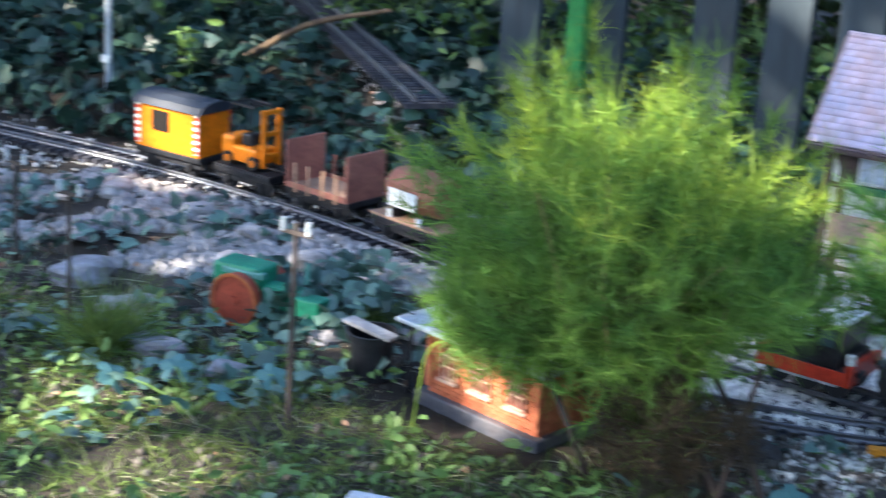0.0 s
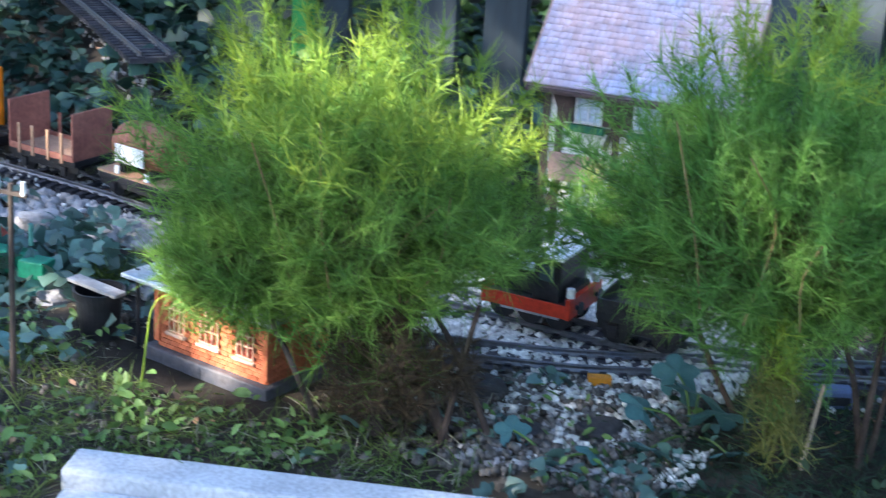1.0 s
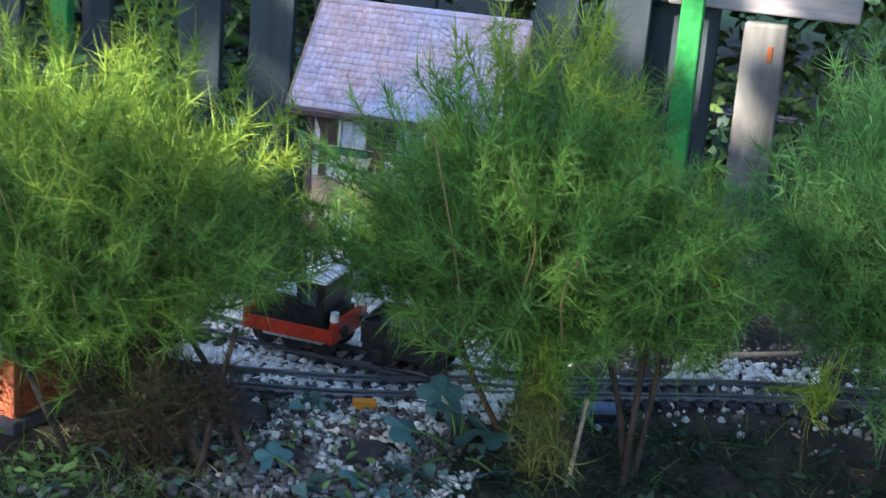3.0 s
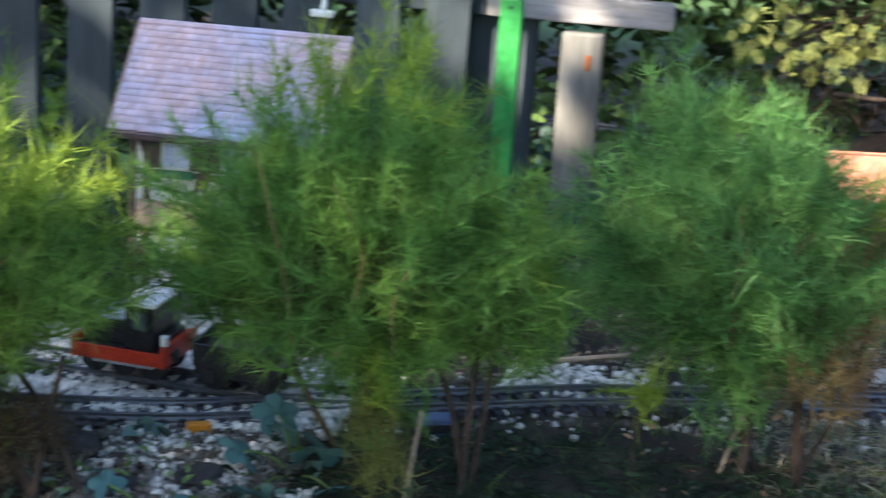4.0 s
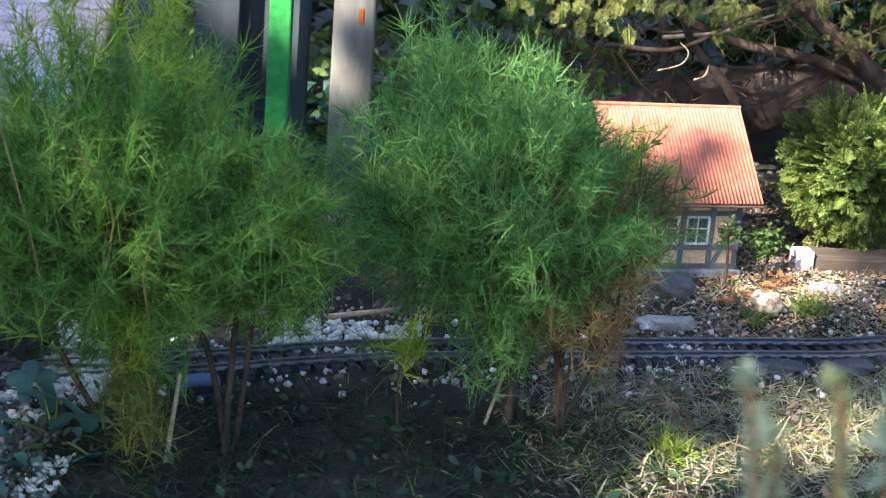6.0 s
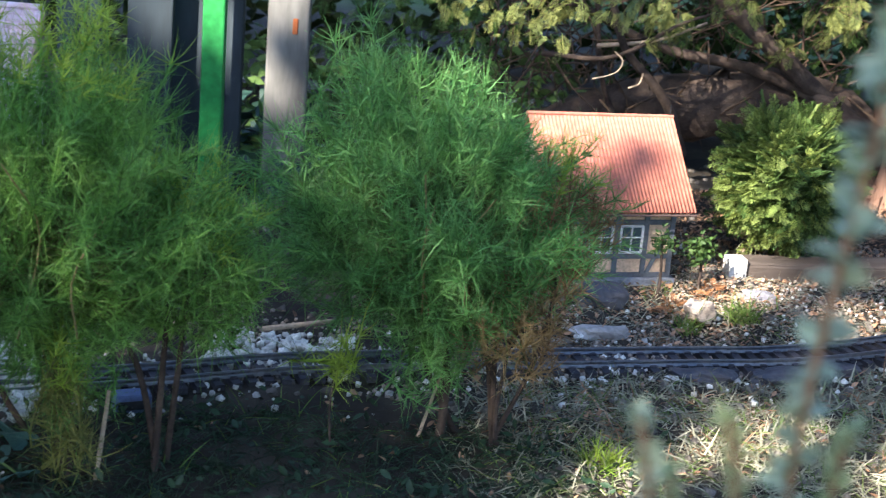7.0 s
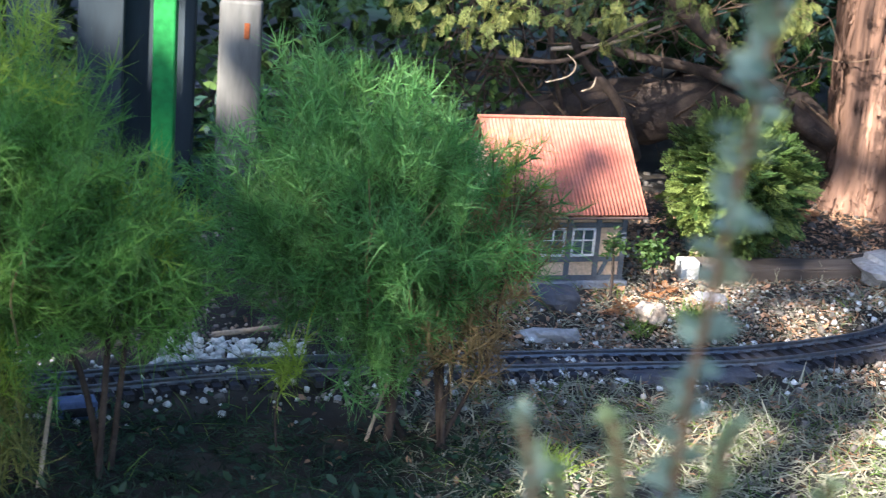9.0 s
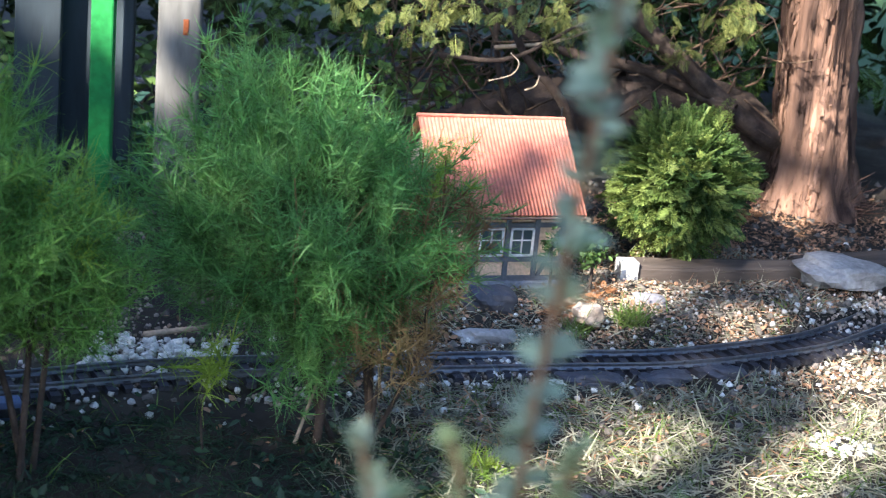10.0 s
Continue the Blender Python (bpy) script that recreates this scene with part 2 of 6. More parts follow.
M_ZINC = mat("zinc_sheet", (0.50, 0.55, 0.60), (0.40, 0.44, 0.49), rough=0.4, scale=25, metal=0.3, bump=0.15)
M_CONCRETE = mat("concrete", (0.55, 0.575, 0.61), (0.45, 0.47, 0.50), rough=0.85, scale=14, bump=0.45, fine=14)
M_BLACK = mat("black_plastic", (0.012, 0.013, 0.016), (0.022, 0.023, 0.027), rough=0.4, scale=40, bump=0.1)
M_BLACKPAINT = mat("black_paint", (0.018, 0.018, 0.02), (0.03, 0.03, 0.034), rough=0.35, scale=40, bump=0.1)
M_YELLOW = mat("yellow_paint", (0.66, 0.19, 0.005), (0.56, 0.155, 0.005), rough=0.4, scale=20, bump=0.1)
M_ROOFGREY = mat("dark_grey_roof", (0.018, 0.024, 0.036), (0.034, 0.040, 0.052), rough=0.5, scale=25)
M_BROWNWAGON = mat("brown_wagon", (0.36, 0.145, 0.105), (0.27, 0.105, 0.08), rough=0.6, scale=25, bump=0.2)
M_BARREL = mat("barrel_wood", (0.30, 0.12, 0.07), (0.22, 0.085, 0.055), rough=0.55, scale=25, stretch=(0.2, 1, 1))
M_DECK = mat("pale_deck", (0.42, 0.26, 0.17), (0.34, 0.20, 0.13), rough=0.7, scale=30)
M_LABEL = mat("white_label", (0.78, 0.80, 0.78), (0.70, 0.72, 0.70), rough=0.6, scale=30, bump=0.05)
M_RED = mat("red_paint", (0.55, 0.05, 0.02), (0.45, 0.04, 0.02), rough=0.4, scale=30, bump=0.05)
M_WHEELRED = mat("red_wheel", (0.30, 0.055, 0.03), (0.22, 0.045, 0.025), rough=0.6, scale=30)
M_TRACTOR = mat("green_machine", (0.03, 0.24, 0.13), (0.02, 0.16, 0.10), rough=0.4, scale=30)
M_TEAL = mat("teal_fitting", (0.10, 0.28, 0.24), (0.08, 0.22, 0.20), rough=0.4, scale=30)
M_BLUEBOX = mat("blue_box", (0.10, 0.14, 0.27), (0.07, 0.10, 0.20), rough=0.4, scale=30, bump=0.05)
M_ORANGE = mat("orange_plastic", (0.70, 0.28, 0.02), (0.60, 0.24, 0.02), rough=0.4, scale=30, bump=0.05)
M_POLE = mat("dark_pole", (0.04, 0.032, 0.03), (0.065, 0.052, 0.046), rough=0.7, scale=40)
M_TWIG = mat("pale_twig", (0.42, 0.33, 0.24), (0.30, 0.23, 0.17), rough=0.8, scale=40)
M_HEDGE = mat("hedge_leaf", (0.022, 0.034, 0.013), (0.036, 0.050, 0.015), rough=0.8, scale=5, bump=0, island=0.45, leaf=0.2, spec=0.08)
M_CANOPY = mat("canopy_leaf", (0.06, 0.12, 0.03), (0.09, 0.15, 0.03), rough=0.5, scale=5, bump=0, island=0.3, leaf=0.3)


# ---- building helpers ----
rng = np.random.default_rng(7)


def mesh_of(name, verts, faces, material, smooth=False):
    me = bpy.data.meshes.new(name)
    me.from_pydata([tuple(v) for v in verts], [], [tuple(f) for f in faces])
    me.materials.append(material)
    if smooth:
        me.polygons.foreach_set("use_smooth", [True] * len(me.polygons))
    me.update()
    return me


def tri_mesh(name, verts, polys, material, smooth=False):
    """A mesh from numpy arrays: verts (n, 3), polys (m, k)."""
    me = bpy.data.meshes.new(name)
    verts, polys = np.asarray(verts, np.float32), np.asarray(polys, np.int32)
    m, k = polys.shape
    me.vertices.add(len(verts)), me.loops.add(m * k), me.polygons.add(m)
    me.vertices.foreach_set("co", verts.ravel())
    me.loops.foreach_set("vertex_index", polys.ravel())
    me.polygons.foreach_set("loop_start", np.arange(0, m * k, k, dtype=np.int32))
    if smooth:
        me.polygons.foreach_set("use_smooth", np.ones(m, bool))
    me.materials.append(material)
    me.update(calc_edges=True)
    me.validate()
    return me


def part(name, bm, material, parent, label="", smooth=False):
    """Links a bmesh as one mesh object under a thing or a part."""
    me = bpy.data.meshes.new(name)
    if smooth:
        for f in bm.faces:
            f.smooth = True
    bm.to_mesh(me)
    bm.free()
    me.materials.append(material)
    ob = new(name, me)
    ob.parent = parent
    if label:
        ob["label"] = label
    return ob


def data_part(name, me, parent, m=None, label="", kind=""):
    ob = new(name, me)
    ob.parent = parent
    if m is not None:
        ob.matrix_basis = m
    return tagged(ob, label=label, kind=kind)


def thing(name, m, label, category, group="", kind=""):
    ob = new(name)
    ob.empty_display_size = 0.02
    ob.matrix_basis = m
    return tagged(ob, label, category, group, kind)


def solid(name, bm, material, label, category, group="", kind="", smooth=False, m=None):
    ob = part(name, bm, material, None, smooth=smooth)
    if m is not None:
        ob.matrix_basis = m
    return tagged(ob, label, category, group, kind)


def box(bm, x0, x1, y0, y1, z0, z1, bevel=0.0, m=None):
    r = bmesh.ops.create_cube(bm, size=1.0)
    vs = r["verts"]
    for v in vs:
        v.co = Vector((x0 + (v.co.x + 0.5) * (x1 - x0), y0 + (v.co.y + 0.5) * (y1 - y0), z0 + (v.co.z + 0.5) * (z1 - z0)))
    if bevel:
        es = list({e for v in vs for e in v.link_edges})
        r2 = bmesh.ops.bevel(bm, geom=es, offset=bevel, segments=2, affect="EDGES", profile=0.5)
        vs = list({v for f in r2["faces"] for v in f.verts} | {v for v in vs if v.is_valid})
    if m is not None:
        bmesh.ops.transform(bm, matrix=m, verts=vs)
    return bm


def rod(bm, p0, p1, r0, r1=None, seg=8):
    """A tapered rod between two points."""
    p0, p1 = Vector(p0), Vector(p1)
    r1 = r0 if r1 is None else r1
    d = p1 - p0
    m = Matrix.Translation((p0 + p1) / 2) @ d.to_track_quat("Z", "Y").to_matrix().to_4x4()
    bmesh.ops.create_cone(bm, cap_ends=True, segments=seg, radius1=r0, radius2=r1, depth=d.length, matrix=m)
    return bm


def beam(bm, a, b, wide, deep, y):
    """A flat timber in a wall that faces -y, from a to b given as (x, z), its face deep in front of y."""
    a, b = Vector((a[0], y, a[1])), Vector((b[0], y, b[1]))
    d = b - a
    ang = math.atan2(d.z, d.x)
    m = Matrix.Translation((a + b) / 2) @ Matrix.Rotation(-ang, 4, "Y")
    return box(bm, -d.length / 2, d.length / 2, -deep, 0, -wide / 2, wide / 2, min(wide, deep) * 0.2, m)


def tube(points, radii, seg=7, rough=0.0, seed=0):
    """A winding, tapered limb: verts and quads."""
    r = np.random.default_rng(seed)
    pts = np.array(points, float)
    verts, quads = [], []
    for i, p in enumerate(pts):
        d = pts[min(i + 1, len(pts) - 1)] - pts[max(i - 1, 0)]
        d /= np.linalg.norm(d) + 1e-9
        a = np.cross(d, (0.31, 0.9, 0.2))
        a /= np.linalg.norm(a) + 1e-9
        b = np.cross(d, a)
        for k in range(seg):
            t = 2 * np.pi * k / seg
            verts.append(p + (a * np.cos(t) + b * np.sin(t)) * radii[i] * (1 + rough * r.uniform(-1, 1)))
    for i in range(len(pts) - 1):
        for k in range(seg):
            quads.append((i * seg + k, i * seg + (k + 1) % seg, (i + 1) * seg + (k + 1) % seg, (i + 1) * seg + k))
    return np.array(verts), np.array(quads)


def curved(points, n):
    """n points along a smooth line through the given ones."""
    p = np.array(points, float)
    p = np.vstack([2 * p[0] - p[1], p, 2 * p[-1] - p[-2]])
    out = []
    for i in range(1, len(p) - 2):
        for t in np.linspace(0, 1, 24, endpoint=False):
            a, b, c, d = p[i - 1:i + 3]
            out.append(0.5 * (2 * b + (c - a) * t + (2 * a - 5 * b + 4 * c - d) * t**2 + (3 * b - a - 3 * c + d) * t**3))
    out.append(p[-2])
    out = np.array(out)
    s = np.r_[0, np.cumsum(np.linalg.norm(np.diff(out, axis=0), axis=1))]
    at = np.linspace(0, s[-1], n)
    return np.stack([np.interp(at, s, out[:, k]) for k in range(out.shape[1])], 1), s[-1]


def join(meshes):
    """Several (verts, polys) into one."""
    vs, ps, base = [], [], 0
    for v, p in meshes:
        vs.append(v), ps.append(np.asarray(p) + base)
        base += len(v)
    return np.vstack(vs), np.vstack(ps)


def blades(root, way, length, width, sag, rng_, steps=3, curl=0.0):
    """Thin bent leaves: arrays of roots, ways, lengths and widths to verts and quads."""
    n = len(root)
    way = way / np.linalg.norm(way, axis=1, keepdims=True)
    side = np.cross(way, rng_.normal(size=(n, 3)))
    side /= np.linalg.norm(side, axis=1, keepdims=True) + 1e-9
    bend = np.cross(way, side) * rng_.normal(0, curl, n)[:, None] if curl else np.zeros((n, 3))
    rows = []
    for s in range(steps + 1):
        t = s / steps
        c = root + way * (length * t)[:, None] + np.array([0, 0, 1.0]) * (sag * length * t * t)[:, None] + bend * (length * t * t)[:, None]
        w = width * (1 - 0.85 * t)
        rows += [c - side * w[:, None] / 2, c + side * w[:, None] / 2]
    v = np.stack(rows, 1)
    k = 2 * (steps + 1)
    q = np.array([(2 * s, 2 * s + 1, 2 * s + 3, 2 * s + 2) for s in range(steps)])
    return v.reshape(-1, 3), (np.arange(n)[:, None, None] * k + q[None]).reshape(-1, 4)


def stamp(shape, faces, centre, frames_, size):
    """Copies of a flat or solid shape: shape (k, 3), centres (n, 3), turns (n, 3, 3), sizes (n,)."""
    v = np.einsum("nij,kj->nki", frames_, shape) * size[:, None, None] + centre[:, None]
    k = len(shape)
    return v.reshape(-1, 3), (np.arange(len(centre))[:, None, None] * k + np.array(faces)[None]).reshape(-1, len(faces[0]))


def turns(n, rng_, tilt=0.5):
    """Random turns about z with some tilt."""
    a, b, c = rng_.uniform(0, 2 * np.pi, n), rng_.normal(0, tilt, n), rng_.normal(0, tilt, n)
    ca, sa, cb, sb, cc, sc = np.cos(a), np.sin(a), np.cos(b), np.sin(b), np.cos(c), np.sin(c)
    z, o = np.zeros(n), np.ones(n)
    rz = np.array([[ca, -sa, z], [sa, ca, z], [z, z, o]]).transpose(2, 0, 1)
    ry = np.array([[cb, z, sb], [z, o, z], [-sb, z, cb]]).transpose(2, 0, 1)
    rx = np.array([[o, z, z], [z, cc, -sc], [z, sc, cc]]).transpose(2, 0, 1)
    return rz @ ry @ rx


def ground_z(x, y):
    """Height of the soil."""
    x, y = np.asarray(x, float), np.asarray(y, float)
    h = -0.017 + 0.006 * np.sin(7.1 * x + 1.3) * np.cos(6.3 * y) + 0.003 * np.sin(23 * x + 11 * y)
    bank = np.clip((-1.15 - x) / 0.8, 0, 1) * np.clip((y - 2.02) / 0.35, 0, 1)
    h = h + 0.07 * bank * bank * (3 - 2 * bank)
    d = (y - 2.18) * 0.746 - (-1.62 - x) * 0.667
    h = h + 0.082 * np.exp(-(d / 0.11) ** 2) * np.clip((-1.40 - x) / 0.15, 0, 1) * np.clip((3.3 - y) / 0.2, 0, 1)
    back = np.clip((y - 2.005 - 0.30 * (x - 0.28)) / 0.10, 0, 1) * np.clip((x + 0.02) / 0.15, 0, 1) * np.clip((1.3 - x) / 0.3, 0, 1)
    h = h + 0.018 * back * back * (3 - 2 * back)
    near = np.clip((1.25 - y) / 0.5, 0, 1) * np.clip(1 - abs(x + 0.2) / 3, 0, 1)
    return h - 0.03 * near


ROCK = np.array([(x, y, z) for x in (-.5, .5) for y in (-.5, .5) for z in (-.5, .5)]) + np.array([(.12, 0, -.1), (0, .15, 0), (-.1, .1, .05), (.1, -.1, 0), (0, .1, .12), (-.15, 0, -.05), (.05, -.1, .1), (-.1, .05, -.12)])
ROCK_Q = [(0, 1, 3, 2), (4, 6, 7, 5), (0, 4, 5, 1), (2, 3, 7, 6), (0, 2, 6, 4), (1, 5, 7, 3)]
IVY = np.array([(0, -.12, .02), (.34, -.26, -.02), (.50, .06, -.06), (.33, .34, .0), (0, .68, -.1), (-.33, .34, .0), (-.50, .06, -.06), (-.34, -.26, -.02)])
IVY_F = [(0, 1, 2, 3), (0, 3, 4, 5), (0, 5, 6, 7)]
OVAL = np.array([(0, -.1, 0), (.22, .2, .05), (.2, .55, .04), (0, .9, -.08), (-.2, .55, .04), (-.22, .2, .05)])
OVAL_F = [(0, 1, 2, 3), (0, 3, 4, 5)]

# ---- ground ----
def build_ground():
    xs = np.unique(np.r_[np.linspace(-400, -4, 12), np.linspace(-4, 3, 260), np.linspace(3, 400, 12)])
    ys = np.unique(np.r_[np.linspace(-400, -0.5, 12), np.linspace(-0.5, 5, 210), np.linspace(5, 400, 12)])
    gx, gy = np.meshgrid(xs, ys)
    inner = (abs(gx) < 5) & (gy > -1) & (gy < 6)
    gz = np.where(inner, ground_z(gx, gy), -0.02) + np.where(inner, rng.normal(0, 0.0018, gx.shape), 0)
    v = np.stack([gx, gy, gz], -1).reshape(-1, 3)
    w = len(xs)
    i = (np.arange(len(ys) - 1)[:, None] * w + np.arange(w - 1)[None]).ravel()
    me = tri_mesh("ground", v, np.stack([i, i + 1, i + w + 1, i + w], 1), M_SOIL, True)
    tagged(new("ground", me), "brown garden soil with crumbs and dry bits", "ground", kind="structure")


build_ground()

# ---- tracks ----
MAIN = [(-1.02, 1.535), (-0.86, 1.545), (-0.73, 1.567), (-0.60, 1.605), (-0.46, 1.675), (-0.33, 1.735), (-0.165, 1.81), (0.105, 1.887), (0.283, 1.937), (0.43, 1.978), (0.592, 2.062), (0.67, 2.125), (0.767, 2.235), (0.84, 2.36), (0.88, 2.52)]
SIDING = [(-2.75, 1.86), (-2.3, 1.90), (-1.85, 1.905), (-1.5, 1.865), (-1.2, 1.795), (-0.95, 1.735), (-0.76, 1.70), (-0.62, 1.688), (-0.52, 1.685)]
PITCH = 0.0205


def sleeper_mesh():
    bm = bmesh.new()
    box(bm, -0.0055, 0.0055, -0.041, 0.041, -0.0165, -0.0085)
    for s in (-1, 1):
        box(bm, -0.004, 0.004, s * 0.0225 - 0.006, s * 0.0225 + 0.006, -0.0085, -0.0062)
    me = bpy.data.meshes.new("sleeper")
    bm.to_mesh(me)
    bm.free()
    me.materials.append(M_SLEEPER)
    return me


RAIL_SHAPE = [(-0.0030, -0.0082), (0.0030, -0.0082), (0.0030, -0.0072), (0.0009, -0.0062), (0.0009, -0.0022), (0.0016, -0.0016), (0.0016, 0.0), (-0.0016, 0.0), (-0.0016, -0.0016), (-0.0009, -0.0022), (-0.0009, -0.0062), (-0.0030, -0.0072)]


def rail_mesh(line, side, z=0.0, cut=(0.0, 1.0)):
    n = len(line)
    d = np.gradient(line, axis=0)
    d /= np.linalg.norm(d, axis=1, keepdims=True)
    nor = np.stack([-d[:, 1], d[:, 0]], 1)
    keep = slice(int(cut[0] * n), int(cut[1] * n))
    ln, nor = line[keep], nor[keep]
    k = len(RAIL_SHAPE)
    v = np.array([[*(p + q * (side + a)), z + b] for p, q in zip(ln, nor) for a, b in RAIL_SHAPE])
    f = [(i * k + j, i * k + (j + 1) % k, (i + 1) * k + (j + 1) % k, (i + 1) * k + j) for i in range(len(ln) - 1) for j in range(k)]
    return tri_mesh("rail", v, f, M_RAIL)


SLEEPER = sleeper_mesh()


def build_track(points, label, z=0.0, slope=0.0, wobble=0.0):
    _, length = curved(points, 10)
    line, _ = curved(points, int(length / 0.02))
    tr = thing("railway_track", Matrix.Identity(4), label, "railway track")
    for side in (-0.0225, 0.0225):
        data_part("rail", rail_mesh(line, side, z), tr)
    n = int(length / PITCH)
    pos, _ = curved(points, n)
    d = np.gradient(pos, axis=0)
    for i in range(n):
        m = Matrix.Translation((*pos[i], z)) @ Matrix.Rotation(math.atan2(d[i][1], d[i][0]) + rng.normal(0, 0.012), 4, "Z")
        data_part("sleeper", SLEEPER, tr, m)
    return tr


build_track(MAIN, "black garden railway track curving through pale gravel")
build_track(SIDING, "black garden railway track behind the feathery shrubs")
build_track([(-2.62, 3.075), (-2.28, 2.77), (-1.95, 2.475), (-1.62, 2.18), (-1.47, 2.045)], "dark garden railway track on an ivy-covered bank", z=0.155)
build_track([(-2.4, 3.25), (-1.2, 3.22), (0.2, 3.20)], "dark garden railway track behind the fence", z=0.045)


def build_turnout():
    t = thing("turnout_blades", Matrix.Identity(4), "dark metal turnout blades where two tracks meet", "railway switch")
    for pts, side in (([(-0.62, 1.688), (-0.54, 1.684), (-0.46, 1.694), (-0.38, 1.722)], -0.0225), ([(-0.62, 1.688), (-0.54, 1.684), (-0.46, 1.694), (-0.38, 1.722)], 0.0225)):
        line, _ = curved(pts, 30)
        data_part("blade", rail_mesh(line, side, 0.0008), t)
    b = solid("switch_motor", box(bmesh.new(), -0.020, 0.020, -0.012, 0.012, -0.017, 0.004, 0.002), M_BLUEBOX, "small blue plastic switch motor beside the track", "switch motor", m=pose(-0.340, 1.655, 0, 0, 0, 24))
    part("cover_lip", box(bmesh.new(), -0.017, 0.017, -0.0135, -0.012, -0.012, -0.002, 0.0006), M_BLACK, b)
    o = solid("point_marker", box(bmesh.new(), -0.013, 0.013, -0.006, 0.006, -0.014, -0.002, 0.0015), M_ORANGE, "small orange plastic point marker on the ballast", "marker", m=pose(-0.580, 1.565, 0, 0, 0, 22))


build_turnout()


# ---- fence ----
def build_fence():
    f = thing("picket_fence", pose(0, 2.5, 0), "dark blue-grey wooden picket fence with weathered top rail", "fence")
    for x in (-1.573, -1.203, -1.076, -0.955, -0.838, -0.72, -0.602, -0.497):
        w = 0.036 + rng.uniform(-0.002, 0.003)
        bm = box(bmesh.new(), -w, w, -0.009, 0.009, -0.03, 0.52, 0.002)
        for v in bm.verts:
            v.co.x += 0.002 * math.sin(v.co.z * 9 + x * 30)
        part("slat", bm, M_FENCE, f).matrix_basis = pose(x, 0.0, 0, 0, rng.normal(0, 0.5), 0)
    box_ = box(bmesh.new(), -1.85, -0.440, 0.010, 0.034, 0.33, 0.372, 0.003)
    part("top_rail", box_, M_FENCE, f)
    part("top_rail", box(bmesh.new(), -0.438, -0.15, 0.010, 0.034, 0.33, 0.372, 0.003), M_RAILWOOD, f, "grey weathered rail")
    for x, w in ((-1.432, 0.032), (-0.434, 0.030)):
        part("dark_post", box(bmesh.new(), x - 0.052 if x > -1 else x - 0.01, x + 0.075 if x > -1 else x + 0.042, 0.036, 0.056, -0.03, 0.40, 0.003), M_FENCE, f)
    bm = box(bmesh.new(), -0.317, -0.253, -0.008, 0.020, -0.03, 0.318, 0.004)
    pale = part("pale_board", bm, M_OLDWOOD, f, "bleached grey board with a rust mark")
    part("rust_mark", box(bmesh.new(), -0.278, -0.270, -0.0105, -0.008, 0.262, 0.286, 0.001), M_RUST, pale, "orange rust stain")
    for x in (-1.446, -0.394):
        p = solid("fence_post", box(bmesh.new(), -0.017, 0.017, -0.026, 0.0, -0.03, 0.365, 0.003), M_GREEN, "bright green painted wooden post on the fence", "post", group="green fence posts", m=pose(x, 2.488, 0))
        rod(bmb := bmesh.new(), (0, -0.027, 0.352), (0, -0.0255, 0.352), 0.003, seg=8)
        part("nail", bmb, M_BLACK, p)
    b = solid("white_tap_fitting", box(bmesh.new(), -0.018, 0.018, -0.010, 0.004, 0.308, 0.320, 0.003), M_LABEL, "small white plastic fitting on the fence", "fitting", m=pose(-0.692, 2.486, 0))
    rod(bmb := bmesh.new(), (0.002, -.003, 0.319), (0.004, -.003, 0.336), 0.006, 0.004)
    part("knob", bmb, M_LABEL, b)


build_fence()


